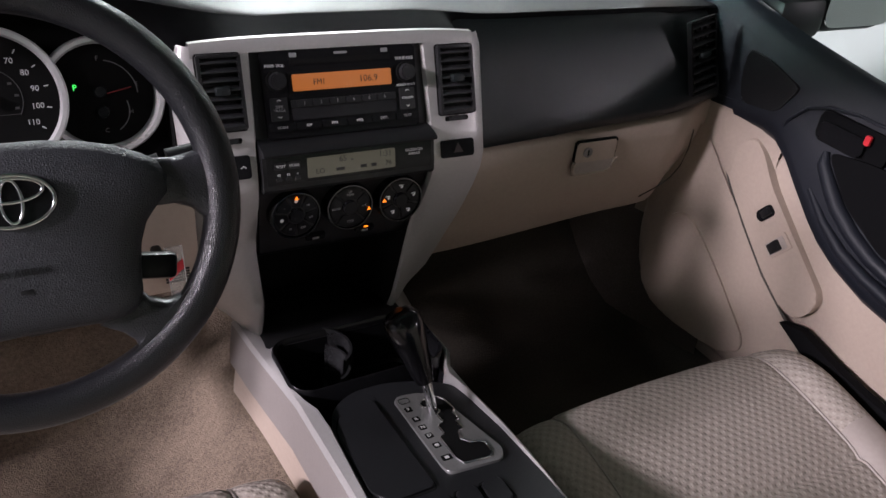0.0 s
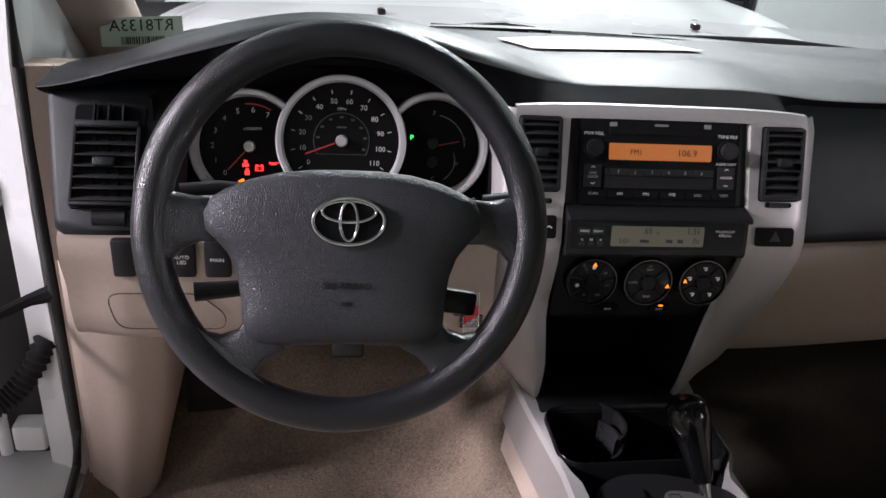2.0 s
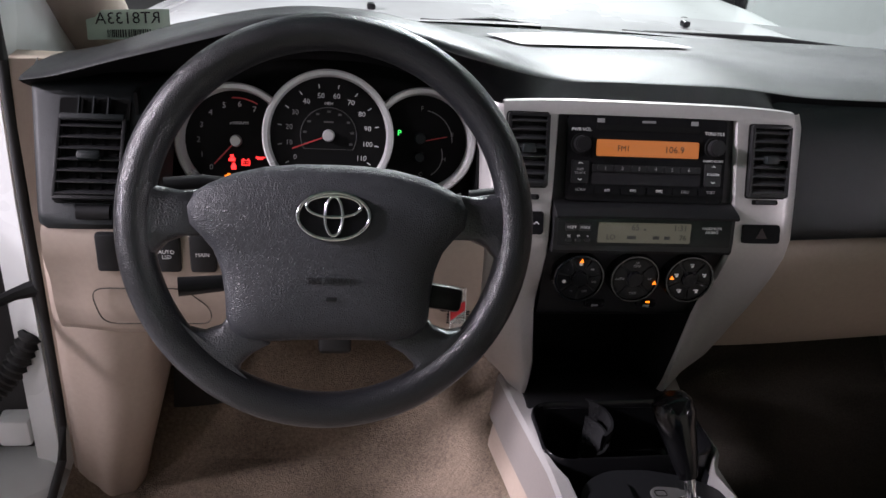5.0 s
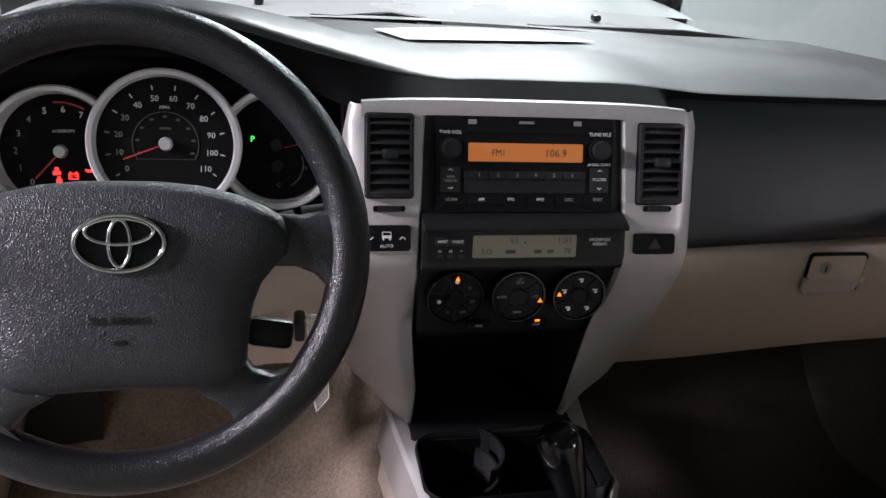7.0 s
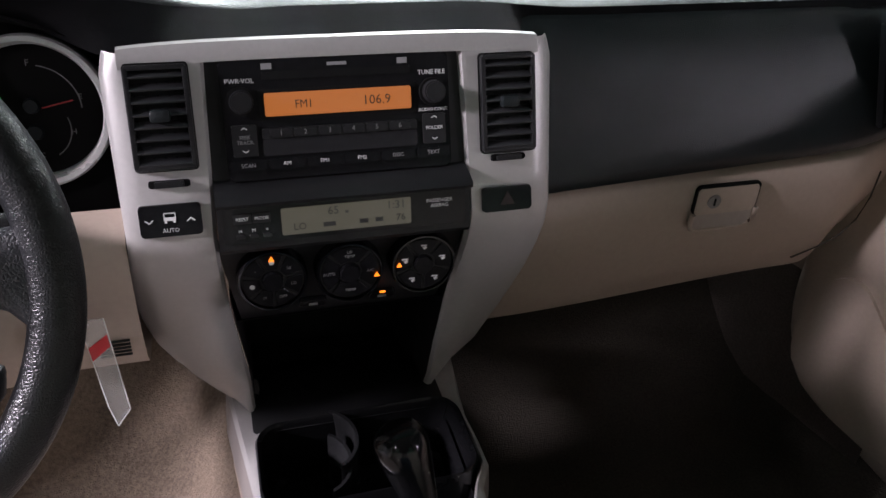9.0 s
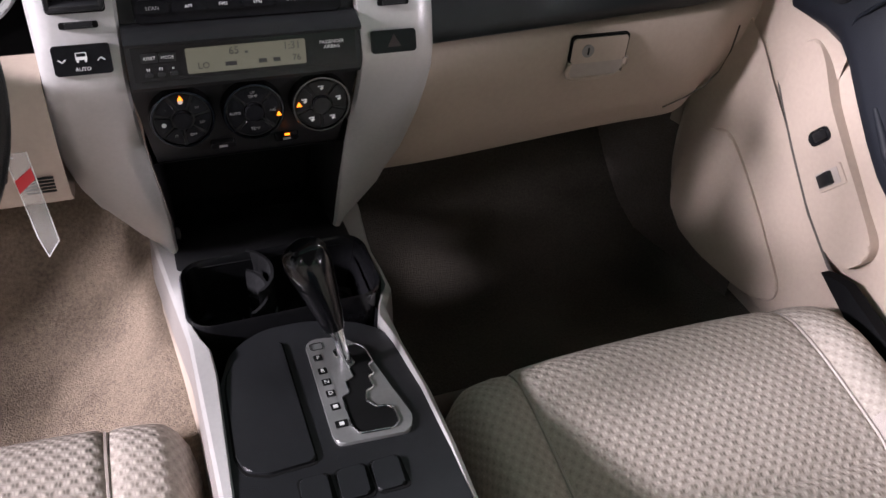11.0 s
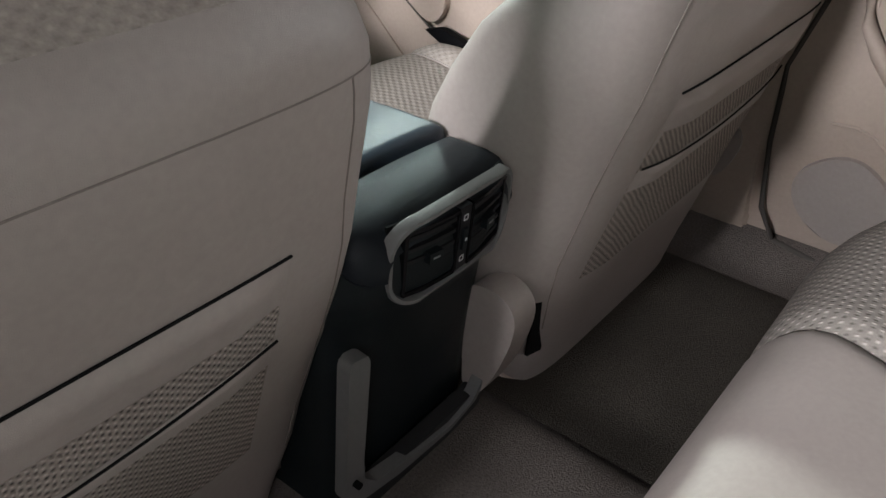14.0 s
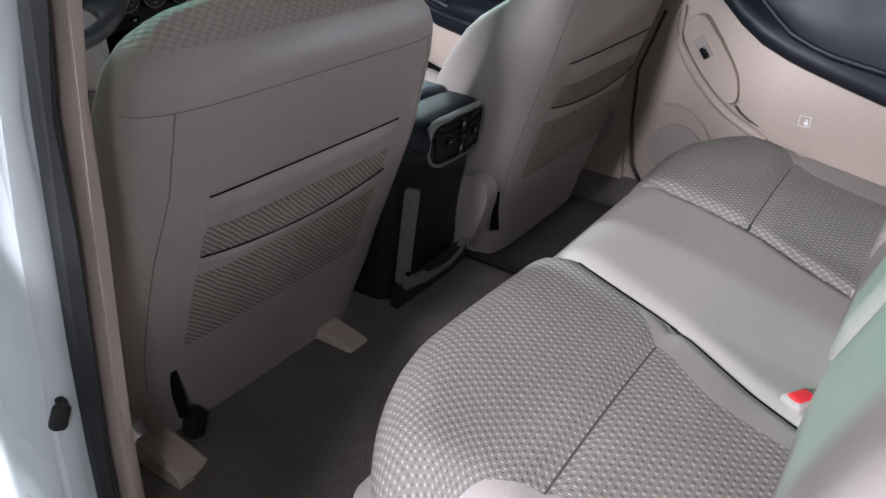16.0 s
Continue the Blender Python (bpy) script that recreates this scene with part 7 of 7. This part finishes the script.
# ---- passenger-side doors ----
def right_doors():
    # front passenger door, closed
    t = thing("passenger_door", "closed passenger door with beige lower and charcoal upper trim", "car door", (0.8, 0.7, 0.45))
    bm = bm_new()
    rows = []
    for y in (1.28, 1.15, 1.0, 0.85, 0.7, 0.5, 0.36):
        rows.append([(x, y, z) for x, z in ((0.80, 0.48), (0.79, 0.60), (0.775, 0.75), (0.765, 0.85), (0.77, 0.98), (0.80, 1.06))])
    loft(bm, rows)
    part("lower_trim", bm, M["beige"], t, "beige moulded door trim", sharp=60)
    # raised arm panel with the switches
    bm = bm_new()
    loop = [(1.115, 0.955), (1.07, 1.02), (1.04, 1.0), (1.004, 0.952), (0.948, 0.903), (0.88, 0.845), (0.856, 0.822), (0.852, 0.796), (0.871, 0.766), (0.899, 0.753), (0.965, 0.799), (1.03, 0.860), (1.085, 0.916)]
    slab(bm, [(0.752, y, z) for y, z in reversed(soften(loop, 0.02))], 0.03, 0.004, 3)
    part("switch_panel", bm, M["beige"], t, "beige switch panel")
    # black slab standing in for the shade between door and seat
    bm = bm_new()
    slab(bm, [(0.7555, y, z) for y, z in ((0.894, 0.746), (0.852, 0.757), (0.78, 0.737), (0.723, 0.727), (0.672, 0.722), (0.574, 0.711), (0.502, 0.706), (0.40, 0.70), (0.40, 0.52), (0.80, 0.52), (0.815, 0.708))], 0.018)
    part("door_gap_shade", bm, M["brow"], t)
    bm = bm_new()
    tube(bm, [(0.753, 1.13, 0.968), (0.753, 1.085, 0.913), (0.753, 1.03, 0.857), (0.753, 0.965, 0.796), (0.754, 0.899, 0.749), (0.755, 0.848, 0.726), (0.756, 0.77, 0.69)], 0.0025, 6)
    part("door_edge_seal", bm, M["dark_seam"], t)
    for y, z, w, h in ((0.998, 0.903, 0.021, 0.038), (0.955, 0.863, 0.030, 0.051)):
        bm = bm_new()
        m = Matrix.Translation((0.7495, y, z)) @ Matrix.Rotation(radians(-90), 4, "Z") @ Matrix.Rotation(radians(90), 4, "X") @ Matrix.Rotation(radians(-38), 4, "Z")
        small = w < 0.025
        slab(bm, [m @ Vector((a, b, 0.0)) for a, b in rrect(w, h, 0.008 if small else 0.003)], 0.006, 0.0015)
        s = part("switch_bezel", bm, M["gloss" if small else "beige"], t)
        if not small:
            bm = bm_new()
            slab(bm, [m @ Vector((a, b - 0.002, 0.0006)) for a, b in rrect(w * 0.74, h * 0.80, 0.002)], 0.001)
            part("switch_well", bm, M["vinyl"], s)
        bm = bm_new()
        box(bm, (0, 0.003 if small else -0.007, 0.001), (w * 0.62, h * 0.58, 0.008), 0.002, Matrix.Rotation(0.25, 4, "X"))
        bmesh.ops.transform(bm, matrix=m, verts=bm.verts)
        part("switch_rocker", bm, M["black"], s)
    # beige kick trim closing the gap between dash and door
    bm = bm_new()
    box(bm, (0.777, 1.22, 0.90), (0.008, 0.36, 0.27), 0.002)
    solo("trim_kick_panel", bm, M["beige"], "beige kick panel between dashboard and passenger door", "trim", kind="structure")
    # dark upper trim sweeping down and back
    edge = [(1.30, 1.03), (1.24, 1.028), (1.173, 1.028), (1.10, 1.034), (1.06, 1.036), (1.03, 1.030), (0.998, 1.008), (0.963, 0.975), (0.92, 0.937), (0.889, 0.913), (0.846, 0.889), (0.783, 0.865), (0.726, 0.854), (0.66, 0.842), (0.536, 0.823), (0.44, 0.810), (0.36, 0.80)]
    bm = bm_new()
    rows = []
    for y, z in edge:
        top = lerp_table([(0.36, 1.12), (0.7, 1.145), (0.91, 1.164), (1.08, 1.195), (1.174, 1.22), (1.30, 1.29)], y)
        d = 0.012 * smooth(1.05, 0.85, y)
        rows.append([(0.80, y, z - 0.01), (0.758 - d, y, z - 0.006), (0.748 - d, y, z + 0.006), (0.746 - d, y, z + 0.03), (0.750, y, z + 0.07 * smooth(1.1, 0.9, y) + 0.03), (0.757, y, 0.5 * (z + top) + 0.02), (0.772, y, top - 0.02), (0.786, y, top - 0.004), (0.797, y, top), (0.803, y, top - 0.006), (0.806, y, top - 0.06)])
    loft(bm, rows)
    part("upper_trim", bm, M["dark_door"], t, "dark blue-charcoal upper trim", sharp=60)
    # armrest pad
    bm = bm_new()
    rows = []
    for y, k in ((0.747, 0.0), (0.744, 0.55), (0.736, 0.88), (0.722, 1), (0.65, 1), (0.55, 1), (0.46, 1), (0.43, 0.85), (0.415, 0.5), (0.41, 0.1)):
        xi = 0.75 - (0.25 + 0.75 * k) * (0.75 - lerp_table([(0.41, 0.682), (0.46, 0.676), (0.55, 0.686), (0.65, 0.706), (0.75, 0.724)], y))
        z = 0.926 + 0.006 * k
        rows.append([(0.752, y, z + 0.016 + 0.006 * k), (0.735, y, z + 0.013 + 0.004 * k), (xi + 0.025, y, z + 0.008 * k), (xi + 0.012, y, z + 0.003 * k), (xi + 0.004, y, z - 0.004), (xi, y, z - 0.013), (xi + 0.001, y, z - 0.026), (xi + 0.007, y, z - 0.036), (xi + 0.02, y, z - 0.042), (0.752, y, z - 0.046)])
    vs = loft(bm, rows)
    bm.faces.new(vs[0])
    part("armrest", bm, M["dark_door"], t, "padded dark armrest", sharp=60)
    bm = bm_new()
    tube(bm, [(0.752, 0.930, 1.048), (0.746, 0.925, 1.030), (0.744, 0.898, 1.000), (0.743, 0.875, 0.977), (0.742, 0.837, 0.951), (0.741, 0.795, 0.931), (0.742, 0.755, 0.919), (0.746, 0.72, 0.912)], [0.006, 0.010, 0.012, 0.0125, 0.0125, 0.012, 0.011, 0.008], 14)
    part("pull_grip", bm, M["dark_door"], t, sharp=80)
    # flat black slab in place of a cut recess; the shade is its colour
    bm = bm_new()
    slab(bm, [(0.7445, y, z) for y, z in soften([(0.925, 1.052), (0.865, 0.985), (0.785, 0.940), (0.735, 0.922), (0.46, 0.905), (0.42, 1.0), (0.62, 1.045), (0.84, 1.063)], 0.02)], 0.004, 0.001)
    part("pull_recess_shade", bm, M["brow"], t)
    bm = bm_new()
    tube(bm, [(0.742, 0.93, 0.985), (0.737, 0.885, 0.948), (0.733, 0.837, 0.920), (0.730, 0.785, 0.903), (0.727, 0.731, 0.893), (0.722, 0.661, 0.884), (0.715, 0.551, 0.866), (0.708, 0.459, 0.860), (0.712, 0.41, 0.858), (0.73, 0.375, 0.856)], [0.004, 0.007, 0.009, 0.010, 0.011, 0.012, 0.013, 0.013, 0.012, 0.008], 14)
    part("rail_ridge", bm, M["dark_door"], t, "padded dark rail under the armrest", 80)
    # handle in its dish
    m = Matrix.Translation((0.7505, 0.898, 1.083)) @ Matrix.Rotation(radians(-90), 4, "Z") @ Matrix.Rotation(radians(90), 4, "X") @ Matrix.Rotation(radians(-2), 4, "Z")
    bm = bm_new()
    slab(bm, [m @ Vector((a, b, 0.001)) for a, b in rrect(0.125, 0.050, 0.012, 6)], 0.006, 0.002)
    hd = part("handle_dish", bm, M["brow"], t)
    bm = bm_new()
    slab(bm, [m @ Vector((a - 0.012, b - 0.004, 0.010)) for a, b in rrect(0.080, 0.030, 0.006, 6)], 0.006, 0.003)
    part("door_handle", bm, M["gloss"], hd, "black inner door handle")
    bm = bm_new()
    slab(bm, [m @ Vector((a + 0.030, b + 0.012, 0.0125)) for a, b in rrect(0.009, 0.015, 0.002)], 0.005, 0.001)
    part("lock_tab", bm, M["red"], hd, "red lock marker")
    bm = bm_new()
    tube(bm, [(0.7485, 1.017, 1.035), (0.7475, 1.013, 1.068), (0.7485, 0.986, 1.100), (0.750, 0.949, 1.114), (0.751, 0.90, 1.120), (0.751, 0.853, 1.118), (0.751, 0.76, 1.105), (0.752, 0.6, 1.085), (0.752, 0.4, 1.07)], 0.0025, 8)
    part("trim_arch", bm, M["dark_door"], t, "", 80)
    # corner speaker cover and sail panel
    bm = bm_new()
    slab(bm, [(lerp_table([(1.03, 0.7475), (1.16, 0.757)], z) - 0.0035, y, z) for y, z in reversed(soften([(1.132, 1.151), (1.085, 1.146), (1.012, 1.122), (1.04, 1.071), (1.113, 1.064), (1.128, 1.10)], 0.012))], 0.006, 0.002)
    part("tweeter_cover", bm, M["black"], t, "black corner speaker cover")
    # kick panel ahead of the door
    bm = bm_new()
    rows = []
    edge_z = [(0.45, 0.59), (0.70, 0.66), (0.80, 0.703), (0.848, 0.724), (0.899, 0.748), (0.965, 0.795), (1.03, 0.856), (1.085, 0.912), (1.13, 0.965), (1.2, 1.03)]
    foot_z = [(0.70, 0.570), (1.004, 0.577), (1.12, 0.582), (1.165, 0.594), (1.20, 0.612), (1.218, 0.645), (1.228, 0.69), (1.244, 0.74)]
    for f, k, o in ((0.0, 0.0, 0.022), (0.03, 0.05, 0.008), (0.07, 0.15, 0.002), (0.15, 0.35, 0), (0.25, 0.6, 0), (0.35, 0.8, 0), (0.5, 1.0, 0), (0.7, 0.8, 0), (0.85, 0.4, 0), (1.0, 0.2, 0)):
        rows.append([(x + o, y, lerp_table(foot_z, y) + f * (lerp_table(edge_z, y) - lerp_table(foot_z, y))) for x, y in ((0.78, 0.80), (0.766, 0.805), (0.760, 0.848), (0.758 - 0.002 * k, 0.899), (0.757 - 0.003 * k, 0.965), (0.755 - 0.007 * k, 1.03), (0.750 - 0.012 * k, 1.085), (0.742 - 0.014 * k, 1.14), (0.731 - 0.012 * k, 1.18), (0.724 - 0.009 * k, 1.205), (0.719 - 0.006 * k, 1.222), (0.717 - 0.003 * k, 1.232), (0.720, 1.240), (0.730, 1.246), (0.75, 1.249))])
    loft(bm, rows)
    kp = solo("trim_kick_panel", bm, M["beige"], "beige passenger footwell side panel", "kick panel", kind="structure", sharp=60)
    bm = bm_new()
    loop = [(1.205, 0.68), (1.202, 0.76), (1.183, 0.808), (1.152, 0.833), (1.126, 0.829), (1.073, 0.779), (1.013, 0.716), (0.953, 0.656), (0.96, 0.62), (1.02, 0.60), (1.12, 0.605), (1.18, 0.63)]
    slab(bm, [(lerp_table([(0.95, 0.750), (1.03, 0.744), (1.085, 0.735), (1.14, 0.724), (1.19, 0.711), (1.22, 0.706)], y), y, z) for y, z in reversed(soften(loop, 0.03))], 0.02, 0.004)
    part("speaker_grille", bm, M["beige"], kp, "moulded speaker panel")
    # side wall in dark carpet colour, which carries the footwell shade
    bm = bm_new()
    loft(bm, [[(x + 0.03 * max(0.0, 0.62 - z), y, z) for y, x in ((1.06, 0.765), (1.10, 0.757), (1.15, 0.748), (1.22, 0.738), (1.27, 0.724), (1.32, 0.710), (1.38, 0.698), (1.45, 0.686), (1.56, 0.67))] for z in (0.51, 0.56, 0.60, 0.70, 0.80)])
    part("footwell_side", bm, M["carpet_rear"], kp, "footwell side panel, its shade put into the dark colour")
    bm = bm_new()
    loft(bm, [[(x, y, z) for y, x in ((1.02, 0.768), (1.06, 0.757), (1.10, 0.751), (1.15, 0.744), (1.20, 0.737), (1.24, 0.730), (1.27, 0.722))] for z in (0.78, 0.85, 0.95, 1.045)])
    part("corner_trim", bm, M["beige"], kp, "beige trim between dash end and door")
    # outside mirror
    mr = thing("door_mirror", "dark door mirror with pale reflecting glass", "mirror", (1.02, 1.15, 1.15))
    bm = bm_new()
    box(bm, (1.03, 1.20, 1.24), (0.22, 0.10, 0.17), 0.035, None, 4)
    part("mirror_housing", bm, M["black"], mr)
    bm = bm_new()
    slab(bm, [Vector((1.03, 1.147, 1.24)) + Vector((a, 0, b)) for a, b in rrect(0.19, 0.135, 0.03)], -0.004)
    part("mirror_glass", bm, M["mirror"], mr)
    bm = bm_new()
    box(bm, (0.88, 1.19, 1.19), (0.12, 0.10, 0.075), 0.02)
    part("mirror_arm", bm, M["black"], mr)
    # rear right door
    t = thing("rear_door", "closed rear door with beige trim and charcoal window ledge", "car door", (0.8, -0.35, 0.45))
    bm = bm_new()
    rows = []
    for y in (0.20, 0.10, 0.0, -0.15, -0.3, -0.5, -0.8):
        rows.append([(x, y, z) for x, z in ((0.80, 0.48), (0.77, 0.60), (0.745, 0.75), (0.74, 0.85), (0.75, 0.98), (0.80, 1.08))])
    loft(bm, rows)
    part("lower_trim", bm, M["beige"], t, "beige moulded door trim", sharp=60)
    bm = bm_new()
    loop = [(0.068, 0.975), (0.055, 1.003), (0.024, 1.012), (-0.02, 0.963), (-0.06, 0.912), (-0.080, 0.880), (-0.090, 0.838), (-0.086, 0.820), (-0.072, 0.817), (-0.04, 0.838), (0.0, 0.872), (0.035, 0.912), (0.058, 0.945)]
    slab(bm, [(0.722, y, z) for y, z in reversed(soften(loop, 0.016))], 0.03, 0.003, 3)
    part("switch_panel", bm, M["beige"], t)
    bm = bm_new()
    tube(bm, [(0.752, 0.083, 1.02), (0.742, 0.082, 0.975), (0.734, 0.070, 0.935), (0.731, 0.044, 0.897), (0.730, 0.008, 0.857), (0.730, -0.035, 0.817), (0.731, -0.075, 0.790), (0.733, -0.125, 0.765), (0.735, -0.17, 0.745)], [0.006, 0.009, 0.011, 0.012, 0.012, 0.012, 0.012, 0.011, 0.008], 14)
    part("panel_rim", bm, M["beige"], t, "", 80)
    # dark tube drawn for the shade in the crease below the panel
    bm = bm_new()
    tube(bm, [(0.727, -0.088, 0.815), (0.728, -0.103, 0.800), (0.730, -0.125, 0.786), (0.734, -0.15, 0.775)], [0.003, 0.003, 0.0025, 0.001], 8)
    part("panel_crease_shade", bm, M["dark_seam"], t)
    bm = bm_new()
    box(bm, (0.7215, 0.012, 0.935), (0.003, 0.026, 0.052), 0.001, Matrix.Rotation(radians(-38), 4, "X"))
    sw = part("switch_bezel", bm, M["vinyl"], t)
    bm = bm_new()
    box(bm, (0.7195, 0.006, 0.925), (0.009, 0.015, 0.028), 0.003, Matrix.Rotation(radians(-38), 4, "X"))
    part("window_switch", bm, M["gloss"], sw)
    edge = [(0.18, 1.12), (0.05, 1.09), (-0.01, 1.048), (-0.06, 1.003), (-0.115, 0.966), (-0.178, 0.940), (-0.222, 0.926), (-0.3, 0.904), (-0.394, 0.880), (-0.55, 0.864), (-0.8, 0.865)]
    bm = bm_new()
    rows = []
    for y, z in edge:
        rows.append([(0.77, y, z - 0.006), (0.725, y, z), (0.715, y, z + 0.012), (0.718, y, z + 0.04), (0.735, y, z + 0.055), (0.755, y, max(z + 0.06, 1.05)), (0.77, y, 1.13), (0.85, y, 1.14)])
    loft(bm, rows)
    part("upper_trim", bm, M["dark_door"], t, "dark blue-charcoal upper trim", sharp=60)
    bm = bm_new()
    tube(bm, [(0.752, 0.125, 1.0), (0.748, 0.140, 0.942), (0.742, 0.166, 0.85), (0.742, 0.162, 0.724), (0.752, 0.15, 0.60), (0.758, 0.12, 0.545), (0.762, 0.04, 0.528), (0.765, -0.2, 0.525)], 0.0045, 8)
    part("door_seal", bm, M["dark_seam"], t)
    bm = bm_new()
    slab(bm, [(0.7385 + 0.12 * max(0, 0.72 - z), y, z) for y, z in reversed(soften([(0.10, 0.70), (0.055, 0.731), (0.021, 0.732), (-0.011, 0.713), (-0.032, 0.688), (-0.05, 0.64), (-0.04, 0.60), (0.0, 0.575), (0.06, 0.58), (0.10, 0.62), (0.115, 0.66)], 0.03))], 0.02, 0.003)
    part("speaker_grille", bm, M["vinyl"], t, "taupe speaker grille")
    bm = bm_new()
    tube(bm, [(0.740, 0.08, 0.780), (0.739, 0.046, 0.784), (0.738, 0.02, 0.777), (0.738, -0.005, 0.760), (0.738, -0.025, 0.74), (0.739, -0.045, 0.71)], 0.0028, 6)
    part("trim_ridge", bm, M["beige"], t)
    bm = bm_new()
    loft(bm, [[(0.80, y, 0.48), (0.775, y, 0.52), (0.752 + d, y, 0.60), (0.742 + d, y, 0.75), (0.742 + d, y, 0.95), (0.76 + d, y, 1.08)] for y, d in ((0.38, 0.03), (0.355, 0.004), (0.30, 0.0), (0.20, 0.0), (0.178, 0.006), (0.172, 0.03))])
    solo("trim_pillar_foot", bm, M["beige"], "beige lower pillar trim between the doors", "pillar", kind="structure")
    bm = bm_new()
    for a, b, c, d in ((0, 0.012, 0.024, 0.0012), (0, -0.012, 0.024, 0.0012), (-0.012, 0, 0.0012, 0.024), (0.012, 0, 0.0012, 0.024), (-0.004, 0.004, 0.006, 0.002)):
        box(bm, (0.7395, -0.245 + a, 0.808 + b), (0.001, c, d))
    cyl(bm, (0.7405, -0.249, 0.804), (0.739, -0.249, 0.804), 0.005, n=16)
    part("anchor_mark", bm, M["white_ink"], t)
    bm = bm_new()
    tube(bm, [(0.713, -0.04, 1.105), (0.713, -0.098, 1.062), (0.712, -0.135, 1.03), (0.711, -0.173, 1.001), (0.710, -0.22, 0.982), (0.709, -0.269, 0.968), (0.708, -0.378, 0.952), (0.708, -0.6, 0.945)], 0.007, 8)
    part("ledge_ridge", bm, M["dark_door"], t)


def loose_things():
    # sheet of paper lying on the dash top
    bm = bm_new()
    rows = []
    for j in range(9):
        v = j / 8
        row = []
        for i in range(17):
            u = i / 16
            x, y = -0.080 + 0.325 * u - 0.035 * v - 0.025 * u * v, 1.485 + 0.075 * u + 0.130 * v + 0.005 * u * v
            row.append((x, y, lerp_table([(1.36, 1.2095), (1.48, 1.1985), (1.62, 1.1865), (1.74, 1.1755)], y) + 0.004 + 0.004 * math.sin(u * 3.1) * v))
        rows.append(row)
    loft(bm, rows)
    bmesh.ops.solidify(bm, geom=bm.faces, thickness=0.0006)
    solo("paper_sheet", bm, M["paper"], "white sheet of paper lying on the dash top", "paper")
    # stock card in the windscreen corner, seen from behind
    t = thing("stock_card", "pale green card in the windscreen corner with mirrored lettering", "card", (-0.62, 1.55, 1.2))
    m = Matrix.Translation((-0.677, 1.452, 1.208)) @ Matrix.Rotation(radians(70), 4, "X") @ Matrix.Rotation(radians(4), 4, "Z")
    bm = bm_new()
    slab(bm, [m @ Vector((a, b, 0)) for a, b in rrect(0.118, 0.042, 0.002)], 0.0008)
    card = part("card", bm, M["tag"], t)
    text("RT8133A", 0.024, m @ Matrix.Translation((0, 0.008, 0.0006)) @ Matrix.Scale(-1, 4, (1, 0, 0)), M["dark_ink"], card)
    rnd = random.Random(2)
    x = -0.03
    while x < 0.03:
        w = rnd.choice((0.0008, 0.0014, 0.002))
        bm = bm_new()
        box(bm, (x, -0.013, 0.0006), (w, 0.011, 0.0003))
        bmesh.ops.transform(bm, matrix=m, verts=bm.verts)
        part("bar", bm, M["dark_ink"], card)
        x += w + rnd.choice((0.001, 0.0016))


M["dark_chrome"] = vary(mat("dark_chrome_ring", (0.10, 0.10, 0.11), 0.15, metal=1.0), 0.1, 9, 90, rough_var=0.05)
M["clip"] = vary(mat("dark_grey_gloss_plastic", (0.018, 0.018, 0.019), 0.2, spec=0.6), 0.2, 8, 160)
M["clear_tag"] = mat("clear_acrylic", (0.85, 0.84, 0.82), 0.12)
M["clear_tag"].node_tree.nodes["Principled BSDF"].inputs["Alpha"].default_value = 0.28
M["knob"] = vary(mat("polished_black_knob", (0.005, 0.005, 0.006), 0.17, spec=0.4), 0.2, 6, 160, rough_var=0.04)
M["rail_side"] = vary(mat("darker_rail_side_grey", (0.26, 0.235, 0.222), 0.45, metal=0.1), 0.06, 4, 200, 0.15, 1400, rough_var=0.06)
M["soft_seam"] = mat("taupe_stitched_fold", (0.20, 0.17, 0.15), 0.85)
M["dark_seam"] = mat("seam_shadow_thread", (0.06, 0.052, 0.045), 0.9)
M["needle"] = mat("red_needle", (0.5, 0.05, 0.05), 0.5)
M["gate"] = vary(mat("brushed_gate_metal", (0.30, 0.30, 0.295), 0.32, metal=0.6), 0.08, 6, 220, rough_var=0.06)
M["dark_door"] = vary(mat("dark_door_vinyl", (0.009, 0.0105, 0.015), 0.48, spec=0.28), 0.15, 4, 120, 0.5, 500, voronoi=True)
M["mirror"] = mat("mirror_silver", (0.9, 0.9, 0.9), 0.02, metal=1.0)

room()
shell()
left_jambs()
open_door("front_door", (-0.93, 1.33, 0), 62, 1.0, "open white driver's door")
open_door("rear_left_door", (-0.95, 0.24, 0), 72, 0.95, "open white rear door with beige trim")
dashboard()
radio()
clock_panel()
climate_panel()
instruments()
driver_side_dash()
steering_wheel()
console()
front_seats()
rear_bench()
right_doors()
loose_things()
